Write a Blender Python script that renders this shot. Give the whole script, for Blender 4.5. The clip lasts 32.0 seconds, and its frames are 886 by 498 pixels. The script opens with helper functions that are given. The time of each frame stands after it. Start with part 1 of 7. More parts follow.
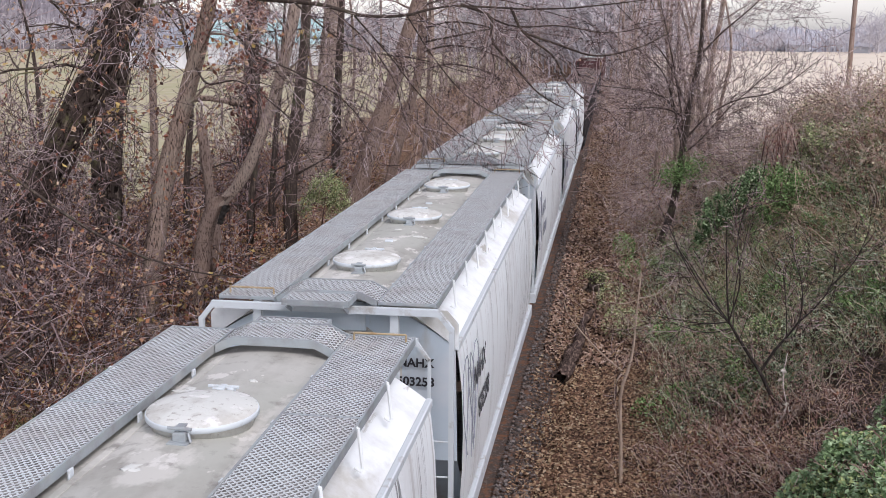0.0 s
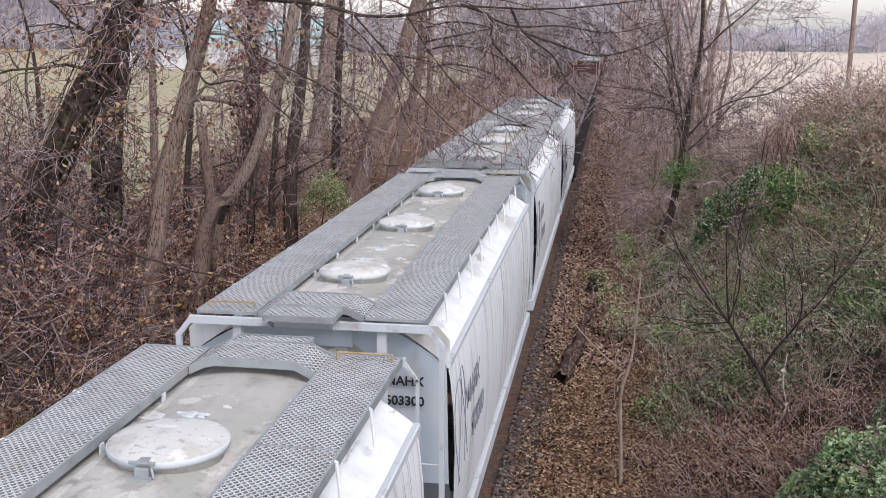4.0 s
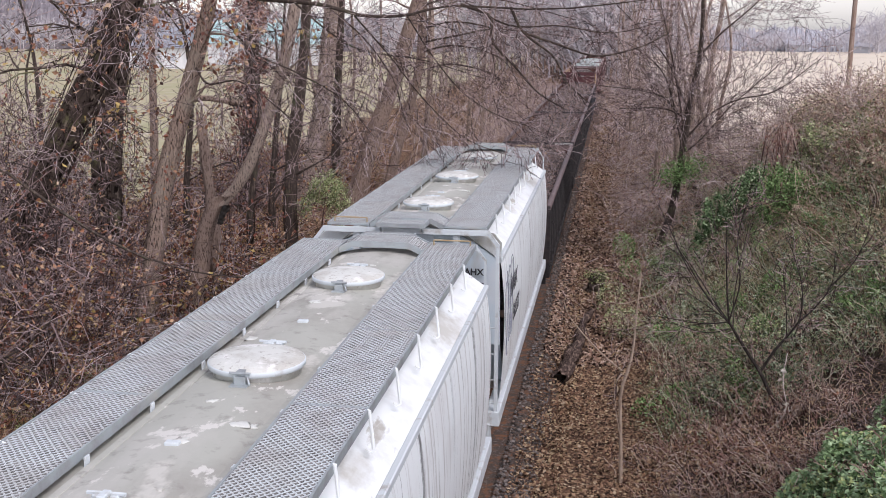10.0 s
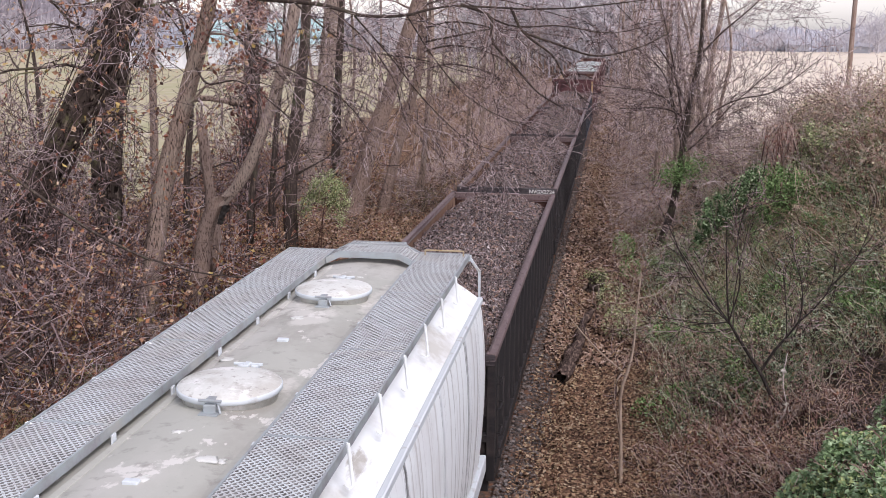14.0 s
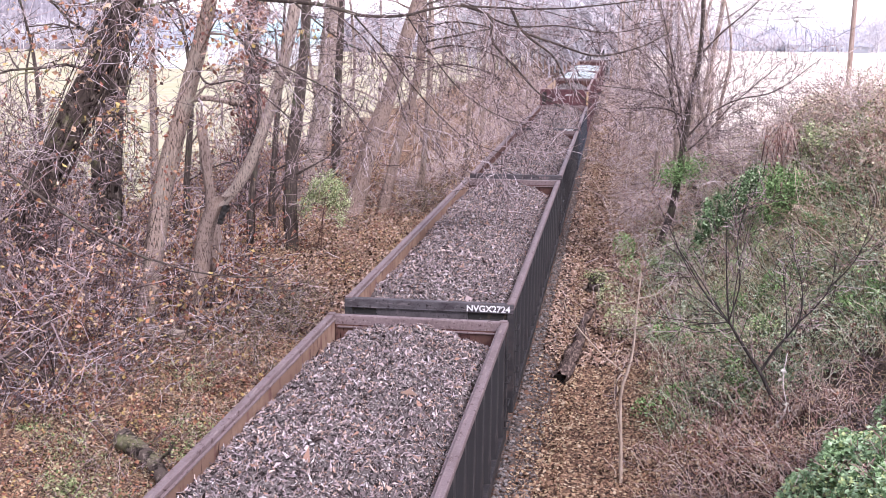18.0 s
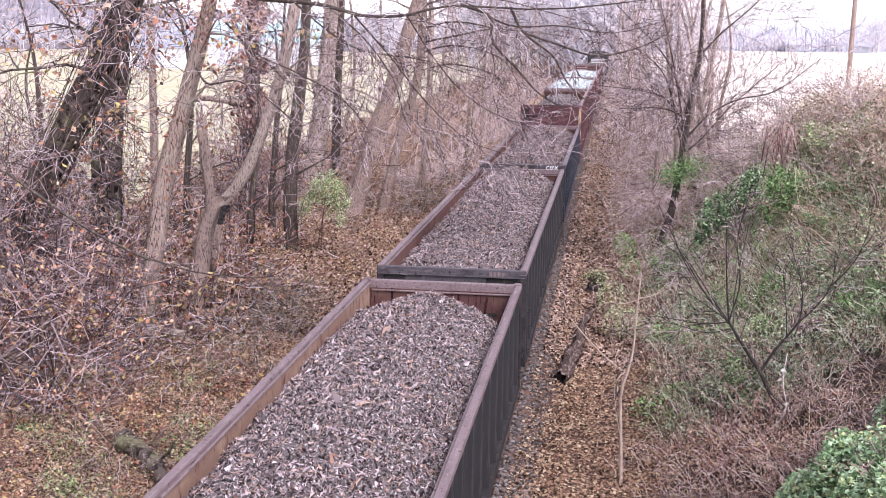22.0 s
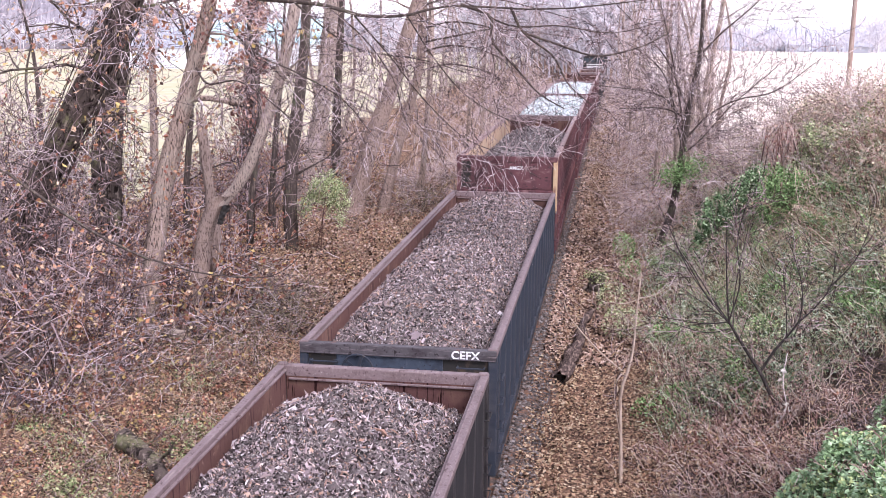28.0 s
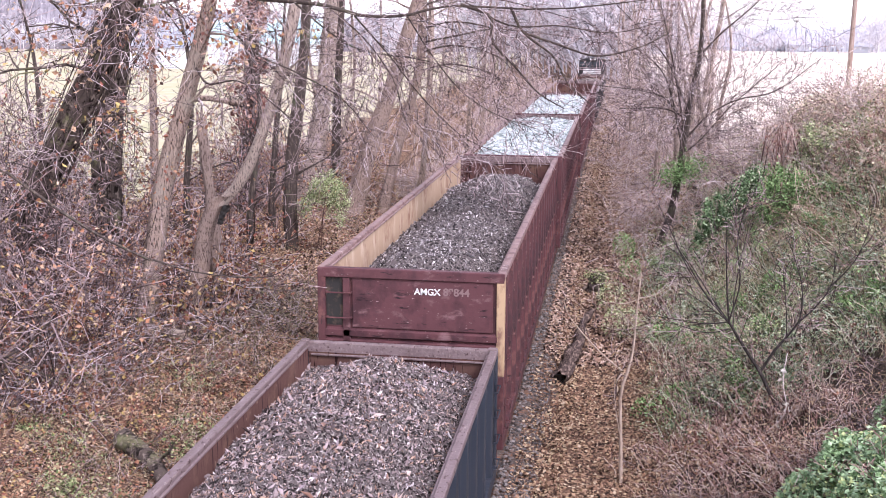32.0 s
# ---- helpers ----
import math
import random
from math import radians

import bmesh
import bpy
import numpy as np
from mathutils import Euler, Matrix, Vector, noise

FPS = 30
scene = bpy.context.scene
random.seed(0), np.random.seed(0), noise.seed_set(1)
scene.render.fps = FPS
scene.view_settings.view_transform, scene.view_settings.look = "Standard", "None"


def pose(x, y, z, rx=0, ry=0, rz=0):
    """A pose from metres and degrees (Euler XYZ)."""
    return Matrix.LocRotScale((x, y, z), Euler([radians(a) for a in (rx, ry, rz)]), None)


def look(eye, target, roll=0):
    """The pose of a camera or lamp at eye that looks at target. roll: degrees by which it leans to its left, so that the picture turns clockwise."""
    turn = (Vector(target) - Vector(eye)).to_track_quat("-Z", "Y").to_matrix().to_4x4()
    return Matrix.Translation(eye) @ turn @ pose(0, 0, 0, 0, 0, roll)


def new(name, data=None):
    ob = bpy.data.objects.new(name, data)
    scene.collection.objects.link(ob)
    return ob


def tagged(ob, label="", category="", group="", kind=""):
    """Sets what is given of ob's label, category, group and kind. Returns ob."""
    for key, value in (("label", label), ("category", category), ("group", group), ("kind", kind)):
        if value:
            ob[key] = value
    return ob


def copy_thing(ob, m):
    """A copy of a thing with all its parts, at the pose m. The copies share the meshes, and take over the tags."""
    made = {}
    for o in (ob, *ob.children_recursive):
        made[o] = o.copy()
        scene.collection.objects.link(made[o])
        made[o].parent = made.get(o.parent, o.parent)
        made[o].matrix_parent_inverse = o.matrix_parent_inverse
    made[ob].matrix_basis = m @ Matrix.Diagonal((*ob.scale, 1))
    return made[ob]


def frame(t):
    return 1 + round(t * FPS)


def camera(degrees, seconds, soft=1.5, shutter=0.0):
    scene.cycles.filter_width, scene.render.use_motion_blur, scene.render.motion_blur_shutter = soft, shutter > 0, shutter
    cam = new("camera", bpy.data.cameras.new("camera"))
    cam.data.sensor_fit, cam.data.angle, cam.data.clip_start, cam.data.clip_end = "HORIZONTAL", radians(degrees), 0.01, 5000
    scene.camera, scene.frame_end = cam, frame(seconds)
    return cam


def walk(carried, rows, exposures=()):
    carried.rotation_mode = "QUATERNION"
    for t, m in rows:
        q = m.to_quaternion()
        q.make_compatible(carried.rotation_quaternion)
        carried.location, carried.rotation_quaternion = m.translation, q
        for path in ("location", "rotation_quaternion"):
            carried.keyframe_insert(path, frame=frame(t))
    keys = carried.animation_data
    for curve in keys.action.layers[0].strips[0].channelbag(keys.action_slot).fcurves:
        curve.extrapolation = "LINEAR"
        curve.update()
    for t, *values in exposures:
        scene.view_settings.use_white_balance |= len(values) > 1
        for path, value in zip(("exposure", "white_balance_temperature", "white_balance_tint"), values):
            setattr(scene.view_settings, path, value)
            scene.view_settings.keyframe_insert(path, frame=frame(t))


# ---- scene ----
# ---- camera ----
cam = camera(44.83, 32.0, soft=0.5)
EYE = (3.2, 0.0, 7.847)
VIEW = look(EYE, (0.161, 19.352, 3.811), 0.272)
walk(cam, [(0.0, VIEW), (32.0, VIEW)],
     exposures=[(0.0, 0.04, 6330, 18), (13.0, 0.09, 6380, 19), (14.5, 0.27, 6430, 22), (16.5, 0.98, 6150, 25), (18.0, 1.15, 6000, 25), (32.0, 1.15, 6000, 25)])

# ---- sky and sun: a white overcast ----
world = bpy.data.worlds.new("sky")
scene.world = world
world.use_nodes = True
wn, wl = world.node_tree.nodes, world.node_tree.links
sky = wn.new("ShaderNodeTexSky")
sky.sky_type = "NISHITA"
sky.sun_disc = False
sky.sun_elevation = radians(38)
sky.sun_rotation = radians(140)
sky.dust_density = 1.0
grey = wn.new("ShaderNodeHueSaturation")
grey.inputs["Saturation"].default_value = 0.3
wl.new(sky.outputs["Color"], grey.inputs["Color"])
wl.new(grey.outputs["Color"], wn["Background"].inputs["Color"])
wn["Background"].inputs["Strength"].default_value = 0.19

sun = new("sun", bpy.data.lights.new("sun", "SUN"))
sun.data.energy = 1.85
sun.data.angle = radians(24)
sun.data.color = (1.0, 0.98, 0.96)
sun.matrix_world = look((0, 0, 0), (-0.45, 0.5, -0.8))


# ---- materials ----
def mat(name, base, rough=0.8, metal=0.0, spots=(), bump=0.0, bump_scale=40.0, island=None, spec=None):
    """base: colour. spots: (colour, scale, low, high, stretch) layers of noise over it. island: colours picked piece by piece."""
    m = bpy.data.materials.new(name)
    m.use_nodes = True
    n, l = m.node_tree.nodes, m.node_tree.links
    b = n["Principled BSDF"]
    b.inputs["Roughness"].default_value = rough
    b.inputs["Metallic"].default_value = metal
    b.inputs["Specular IOR Level"].default_value = (0.06 if rough > 0.78 else 0.25) if spec is None else spec
    tc = n.new("ShaderNodeTexCoord")
    if island:
        g = n.new("ShaderNodeNewGeometry")
        r = n.new("ShaderNodeValToRGB")
        r.color_ramp.interpolation = "CONSTANT"
        e = r.color_ramp.elements
        while len(e) < len(island):
            e.new(0.5)
        for k, c in enumerate(island):
            e[k].position = k / len(island)
            e[k].color = (*c, 1)
        l.new(g.outputs["Random Per Island"], r.inputs["Fac"])
        col = r.outputs["Color"]
    else:
        v = n.new("ShaderNodeRGB")
        v.outputs[0].default_value = (*base, 1)
        col = v.outputs[0]
    for c, scale, low, high, stretch in spots:
        mp = n.new("ShaderNodeMapping")
        mp.inputs["Scale"].default_value = stretch
        l.new(tc.outputs["Object"], mp.inputs["Vector"])
        t = n.new("ShaderNodeTexNoise")
        t.inputs["Scale"].default_value = scale
        t.inputs["Detail"].default_value = 6.0
        t.inputs["Roughness"].default_value = 0.62
        l.new(mp.outputs["Vector"], t.inputs["Vector"])
        rg = n.new("ShaderNodeMapRange")
        rg.inputs["From Min"].default_value = low
        rg.inputs["From Max"].default_value = high
        l.new(t.outputs["Fac"], rg.inputs["Value"])
        mx = n.new("ShaderNodeMix")
        mx.data_type = "RGBA"
        l.new(rg.outputs["Result"], mx.inputs["Factor"])
        l.new(col, mx.inputs[6])
        mx.inputs[7].default_value = (*c, 1)
        col = mx.outputs[2]
    l.new(col, b.inputs["Base Color"])
    if bump:
        t = n.new("ShaderNodeTexNoise")
        t.inputs["Scale"].default_value = bump_scale
        t.inputs["Detail"].default_value = 5.0
        l.new(tc.outputs["Object"], t.inputs["Vector"])
        bp = n.new("ShaderNodeBump")
        bp.inputs["Strength"].default_value = bump
        bp.inputs["Distance"].default_value = 0.03
        l.new(t.outputs["Fac"], bp.inputs["Height"])
        l.new(bp.outputs["Normal"], b.inputs["Normal"])
    return m


ONE = (1, 1, 1)


def ground_mat():
    """Leaf litter in the cutting, matted soil on the bank, dry field and pasture beyond, run into one another."""
    m = bpy.data.materials.new("cutting floor, bank and fields")
    m.use_nodes = True
    n, l = m.node_tree.nodes, m.node_tree.links
    b = n["Principled BSDF"]
    b.inputs["Roughness"].default_value = 0.95
    b.inputs["Specular IOR Level"].default_value = 0.06
    tc = n.new("ShaderNodeTexCoord")

    def noise(scale, detail=6.0):
        t = n.new("ShaderNodeTexNoise")
        t.inputs["Scale"].default_value = scale
        t.inputs["Detail"].default_value = detail
        t.inputs["Roughness"].default_value = 0.62
        l.new(tc.outputs["Object"], t.inputs["Vector"])
        return t.outputs["Fac"]

    def span(value, low, high, out0=0.0, out1=1.0):
        r = n.new("ShaderNodeMapRange")
        r.interpolation_type = "SMOOTHSTEP"
        for name, x in (("From Min", low), ("From Max", high), ("To Min", out0), ("To Max", out1)):
            r.inputs[name].default_value = x
        l.new(value, r.inputs["Value"])
        return r.outputs["Result"]

    def blend(fac, c0, c1):
        mx = n.new("ShaderNodeMix")
        mx.data_type = "RGBA"
        l.new(fac, mx.inputs["Factor"])
        for sock, c in ((mx.inputs[6], c0), (mx.inputs[7], c1)):
            if isinstance(c, tuple):
                sock.default_value = (*c, 1)
            else:
                l.new(c, sock)
        return mx.outputs[2]

    def tone(base, spots):
        col = base
        for c, scale, low, high in spots:
            col = blend(span(noise(scale), low, high), col, c)
        return col

    def calc(op, a, c):
        k = n.new("ShaderNodeMath")
        k.operation = op
        for sock, v in zip(k.inputs, (a, c)):
            if isinstance(v, float):
                sock.default_value = v
            else:
                l.new(v, sock)
        return k.outputs[0]

    xyz = n.new("ShaderNodeSeparateXYZ")
    l.new(tc.outputs["Object"], xyz.inputs[0])
    x = calc("ADD", xyz.outputs["X"], calc("MULTIPLY", calc("SUBTRACT", noise(0.7), 0.5), 4.0))
    litter = tone((0.13, 0.075, 0.052), [((0.42, 0.28, 0.18), 15, 0.53, 0.58), ((0.03, 0.02, 0.016), 12, 0.52, 0.58), ((0.32, 0.20, 0.125), 8, 0.53, 0.61),
                                          ((0.09, 0.055, 0.04), 1.4, 0.52, 0.75)])
    bank = tone((0.05, 0.036, 0.028), [((0.24, 0.17, 0.12), 20, 0.57, 0.64), ((0.018, 0.014, 0.011), 14, 0.50, 0.60), ((0.07, 0.075, 0.04), 2.2, 0.54, 0.68)])
    field = tone((0.72, 0.63, 0.52), [((0.66, 0.58, 0.46), 0.06, 0.45, 0.75), ((0.76, 0.68, 0.58), 0.5, 0.45, 0.7)])
    pasture = tone((0.44, 0.39, 0.255), [((0.35, 0.35, 0.205), 0.05, 0.45, 0.7), ((0.49, 0.43, 0.32), 0.6, 0.45, 0.7)])
    edge = span(xyz.outputs["Y"], 37.0, 49.0, 13.5, 8.3)
    col = blend(span(x, 4.1, 5.1), litter, bank)
    col = blend(span(calc("SUBTRACT", x, edge), -0.5, 0.5), col, field)
    col = blend(span(x, -17.0, -18.0), col, pasture)
    l.new(col, b.inputs["Base Color"])
    bp = n.new("ShaderNodeBump")
    bp.inputs["Strength"].default_value = 0.8
    bp.inputs["Distance"].default_value = 0.03
    l.new(noise(30.0), bp.inputs["Height"])
    l.new(bp.outputs["Normal"], b.inputs["Normal"])
    return m


M_GROUND = ground_mat()
M_BALLAST = mat("grey crushed stone", (0.085, 0.068, 0.06), 0.9,
                spots=[((0.20, 0.17, 0.155), 18, 0.52, 0.66, ONE), ((0.20, 0.10, 0.06), 6, 0.47, 0.64, ONE)], bump=0.9, bump_scale=35)
M_STONE = mat("ballast stones", ONE, 0.9, island=[(0.06, 0.053, 0.05), (0.13, 0.112, 0.105), (0.21, 0.185, 0.175), (0.11, 0.085, 0.075), (0.16, 0.115, 0.095)])
M_LEAF_DRY = mat("fallen leaves", ONE, 0.85, island=[(0.0475, 0.0284, 0.0212), (0.257, 0.152, 0.0975), (0.37, 0.25, 0.161), (0.104, 0.0599, 0.0424), (0.446, 0.347, 0.239), (0.18, 0.103, 0.0689), (0.304, 0.187, 0.122), (0.389, 0.284, 0.175)])
M_LEAF_DRIFT = mat("pale drifted leaves", ONE, 0.85, island=[(0.035, 0.022, 0.018), (0.34, 0.225, 0.168), (0.07, 0.042, 0.034), (0.44, 0.315, 0.245), (0.2, 0.128, 0.1), (0.5, 0.38, 0.305), (0.29, 0.18, 0.135)])
M_LEAF_DULL = mat("dull olive-brown low plants", ONE, 0.85, island=[(0.045, 0.036, 0.022), (0.17, 0.14, 0.08), (0.26, 0.21, 0.135), (0.09, 0.075, 0.042), (0.21, 0.19, 0.1), (0.34, 0.27, 0.18)])
M_LEAF_SAGE = mat("grey-green briar leaves", ONE, 0.7, island=[(0.05, 0.066, 0.04), (0.19, 0.25, 0.145), (0.31, 0.375, 0.24), (0.11, 0.15, 0.08), (0.41, 0.465, 0.33), (0.25, 0.31, 0.19), (0.075, 0.1, 0.055)])
M_LEAF_TAN = mat("dead hanging leaves", ONE, 0.85, island=[(0.36, 0.17, 0.098), (0.5, 0.325, 0.205), (0.1, 0.048, 0.037), (0.25, 0.098, 0.07), (0.44, 0.32, 0.125), (0.29, 0.138, 0.086), (0.41, 0.235, 0.15), (0.58, 0.42, 0.29), (0.16, 0.077, 0.054)])
M_LEAF_RUST = mat("rust-red vine leaves", ONE, 0.85, island=[(0.396, 0.198, 0.154), (0.242, 0.11, 0.088), (0.55, 0.363, 0.286), (0.14, 0.065, 0.055), (0.462, 0.275, 0.209)])
M_LEAF_STRAW = mat("straw-pale dead leaves", ONE, 0.85, island=[(0.528, 0.408, 0.312), (0.62, 0.528, 0.408), (0.288, 0.204, 0.156), (0.456, 0.324, 0.252), (0.14, 0.095, 0.075), (0.576, 0.48, 0.336), (0.312, 0.324, 0.18)])
M_LEAF_GREEN = mat("green leaves", ONE, 0.82, island=[(0.06, 0.1, 0.035), (0.18, 0.29, 0.11), (0.1, 0.175, 0.06), (0.25, 0.38, 0.155), (0.33, 0.46, 0.21), (0.14, 0.225, 0.08), (0.21, 0.33, 0.125)])
M_LEAF_OLIVE = mat("olive leaves", ONE, 0.7, island=[(0.08, 0.095, 0.04), (0.322, 0.38, 0.178), (0.506, 0.54, 0.305), (0.184, 0.218, 0.0978), (0.62, 0.62, 0.391), (0.414, 0.471, 0.23), (0.265, 0.322, 0.138)])
M_LEAF_IVY = mat("pale green ivy", ONE, 0.5, island=[(0.08, 0.13, 0.055), (0.27, 0.385, 0.19), (0.34, 0.46, 0.25), (0.42, 0.54, 0.32), (0.17, 0.265, 0.115), (0.23, 0.345, 0.155), (0.45, 0.5, 0.22)])
M_TWIG = mat("bare twigs", ONE, 0.9, island=[(0.028, 0.0204, 0.0212), (0.11, 0.0796, 0.0795), (0.44, 0.352, 0.355), (0.06, 0.0428, 0.0424), (0.6, 0.51, 0.509), (0.21, 0.153, 0.151), (0.34, 0.265, 0.265)])
M_TWIG_DARK = mat("dark fine twigs", ONE, 0.9, island=[(0.03, 0.022, 0.021), (0.132, 0.0935, 0.091), (0.3, 0.221, 0.215), (0.06, 0.042, 0.039), (0.432, 0.332, 0.325), (0.204, 0.148, 0.143)])
# pale pinkish twigs; haze over the farther trees is put into this colour
M_TWIG_PALE = mat("pale bare twigs with painted haze", ONE, 0.95, island=[(0.27, 0.2, 0.19), (0.52, 0.41, 0.395), (0.68, 0.575, 0.555), (0.37, 0.27, 0.255), (0.58, 0.45, 0.36)])
M_TWIG_RED = mat("reddish canes", ONE, 0.9, island=[(0.05, 0.028, 0.025), (0.314, 0.185, 0.157), (0.515, 0.37, 0.314), (0.13, 0.072, 0.06), (0.62, 0.515, 0.437), (0.381, 0.235, 0.202)])
M_BRIAR = mat("green and tan briar stems", ONE, 0.85, island=[(0.04, 0.032, 0.024), (0.46, 0.391, 0.276), (0.23, 0.265, 0.127), (0.62, 0.609, 0.471), (0.09, 0.075, 0.05), (0.391, 0.425, 0.23), (0.287, 0.184, 0.138), (0.552, 0.529, 0.368)])
M_POD = mat("pale papery seed pods", ONE, 0.8, island=[(0.72, 0.66, 0.58), (0.6, 0.53, 0.45), (0.8, 0.75, 0.68)])
M_LEAF_VINE = mat("emerald vine leaves", ONE, 0.82, island=[(0.0403, 0.0712, 0.035), (0.161, 0.257, 0.115), (0.0862, 0.142, 0.065), (0.253, 0.37, 0.19), (0.391, 0.475, 0.29), (0.127, 0.19, 0.09)])
M_GRASS_DRY = mat("dry grass", ONE, 0.9, island=[(0.44, 0.345, 0.225), (0.54, 0.44, 0.31), (0.33, 0.245, 0.155), (0.2, 0.145, 0.09)])
M_LEAF_MOSS = mat("moss-green leaves", ONE, 0.85, island=[(0.06, 0.072, 0.03), (0.27, 0.32, 0.14), (0.44, 0.46, 0.24), (0.15, 0.2, 0.075), (0.36, 0.36, 0.19)])
M_BARK_GNARL = mat("gnarled dark mossy bark", (0.09, 0.068, 0.058), 0.95,
                   spots=[((0.02, 0.015, 0.013), 6, 0.50, 0.58, (1, 1, 0.8)), ((0.22, 0.175, 0.145), 8, 0.55, 0.64, (1, 1, 0.7)), ((0.17, 0.165, 0.085), 1.3, 0.54, 0.66, ONE)], bump=1.0, bump_scale=14)
M_BARK_BLACK = mat("near-black bark", (0.04, 0.033, 0.03), 0.95, spots=[((0.11, 0.09, 0.08), 9, 0.52, 0.68, (2, 2, 0.5))], bump=0.8, bump_scale=24)
M_BARK = mat("grey brown bark", (0.33, 0.245, 0.20), 0.95,
             spots=[((0.05, 0.036, 0.03), 12, 0.50, 0.60, (3, 3, 0.6)), ((0.34, 0.29, 0.24), 1.4, 0.5, 0.75, ONE)], bump=1.0, bump_scale=28)
M_BARK_DARK = mat("dark vine-covered bark", (0.06, 0.046, 0.04), 0.95,
                  spots=[((0.17, 0.13, 0.105), 8, 0.52, 0.66, (3, 3, 0.4)), ((0.10, 0.11, 0.06), 1.6, 0.55, 0.75, ONE)], bump=1.0, bump_scale=22)
M_BARK_PALE = mat("pale bark", (0.36, 0.28, 0.235), 0.95,
                  spots=[((0.07, 0.052, 0.045), 11, 0.5, 0.62, (3, 3, 0.6)), ((0.36, 0.30, 0.25), 1.2, 0.52, 0.75, ONE)], bump=0.8, bump_scale=24)
M_BARK_RED = mat("reddish bark", (0.29, 0.215, 0.18), 0.95,
                 spots=[((0.055, 0.034, 0.028), 12, 0.5, 0.62, (3, 3, 0.6)), ((0.33, 0.24, 0.19), 1.5, 0.5, 0.75, ONE)], bump=1.0, bump_scale=24)
M_WOOD_ROT = mat("rotten wood", (0.075, 0.052, 0.045), 0.95, spots=[((0.22, 0.16, 0.13), 7, 0.5, 0.62, (2, 0.7, 2)), ((0.02, 0.014, 0.012), 11, 0.54, 0.62, (2, 0.7, 2))], bump=1.0, bump_scale=14)
M_SAPLING = mat("pale tan sapling bark", (0.40, 0.31, 0.245), 0.9, spots=[((0.24, 0.17, 0.13), 9, 0.5, 0.66, (3, 3, 0.4))], bump=0.3)
M_POLE = mat("weathered pole timber", (0.29, 0.225, 0.195), 0.9, spots=[((0.18, 0.11, 0.08), 12, 0.45, 0.65, (3, 3, 0.1))], bump=0.4)

M_WHITE = mat("white car paint", (0.84, 0.875, 0.885), 0.42,
              spots=[((0.56, 0.56, 0.55), 2.2, 0.55, 0.63, (0.1, 3.0, 0.12)), ((0.68, 0.68, 0.68), 0.6, 0.52, 0.75, ONE),
                     ((0.26, 0.26, 0.27), 2.6, 0.60, 0.64, (0.1, 4.6, 0.06))], bump=0.05, bump_scale=4)
M_FADED = mat("faded tan paint", (0.42, 0.29, 0.17), 0.7, spots=[((0.14, 0.06, 0.05), 5, 0.48, 0.66, (1, 1, 0.5))])
M_WHITE_CLEAN = mat("clean white paint", (0.85, 0.88, 0.885), 0.45, spots=[((0.56, 0.55, 0.51), 0.6, 0.56, 0.66, (1.5, 0.8, 1)), ((0.46, 0.44, 0.40), 1.6, 0.63, 0.70, (2.2, 0.5, 1)), ((0.72, 0.73, 0.73), 3, 0.5, 0.75, ONE)])
M_ROOF = mat("cement-dusted roof", (0.445, 0.445, 0.40), 0.6,
             spots=[((0.36, 0.345, 0.31), 0.8, 0.45, 0.60, (1, 0.7, 1)), ((0.50, 0.49, 0.45), 0.7, 0.50, 0.62, (1.3, 0.6, 1)),
                    ((0.57, 0.555, 0.51), 0.75, 0.54, 0.585, (1.2, 0.7, 1)), ((0.66, 0.64, 0.6), 2.6, 0.6, 0.63, (1, 0.6, 1)), ((0.29, 0.275, 0.25), 5, 0.56, 0.72, ONE)], bump=0.15, bump_scale=12)
M_HATCH = mat("dusty white hatch", (0.66, 0.665, 0.63), 0.7,
              spots=[((0.52, 0.505, 0.465), 2.4, 0.46, 0.6, ONE), ((0.78, 0.77, 0.75), 3.2, 0.55, 0.63, ONE), ((0.40, 0.38, 0.35), 14, 0.58, 0.68, ONE)], bump=0.3, bump_scale=25)
M_GALV = mat("galvanised steel", (0.40, 0.44, 0.455), 0.5, metal=0.35,
             spots=[((0.32, 0.32, 0.33), 3, 0.45, 0.65, ONE), ((0.50, 0.48, 0.44), 1.2, 0.55, 0.75, ONE)])
M_GRATE = mat("pale galvanised grating", (0.56, 0.6, 0.615), 0.5, spots=[((0.46, 0.46, 0.46), 2.2, 0.45, 0.65, ONE), ((0.54, 0.53, 0.50), 0.9, 0.55, 0.75, ONE)])
# shade inside the grating's holes, put into the colour of the strip sides
M_GRATE_SHADE = mat("painted shade in the grating", (0.3, 0.295, 0.29), 0.9, spots=[((0.16, 0.155, 0.15), 6, 0.45, 0.65, ONE)])
M_PALE_BLUE = mat("pale blue-grey paint", (0.50, 0.575, 0.63), 0.5,
                  spots=[((0.40, 0.40, 0.38), 2, 0.55, 0.72, (1, 1, 0.3)), ((0.6, 0.63, 0.66), 0.7, 0.5, 0.7, ONE)])
M_TRIM = mat("pale steel frame", (0.61, 0.655, 0.68), 0.5, spots=[((0.42, 0.41, 0.39), 4, 0.56, 0.7, ONE)])
M_YELLOW = mat("ochre grab rail", (0.42, 0.335, 0.21), 0.6, spots=[((0.35, 0.24, 0.12), 8, 0.5, 0.7, ONE)])
M_BLACK = mat("black lettering", (0.03, 0.03, 0.035), 0.6)
M_INK = mat("weathered black lettering", (0.075, 0.075, 0.085), 0.6)
M_SCRAWL = mat("thin blue-grey spray", (0.26, 0.27, 0.32), 0.6)
M_WLETTER = mat("white lettering", (0.68, 0.66, 0.64), 0.6, spots=[((0.42, 0.39, 0.38), 14, 0.5, 0.6, ONE), ((0.2, 0.18, 0.18), 30, 0.62, 0.68, ONE)])
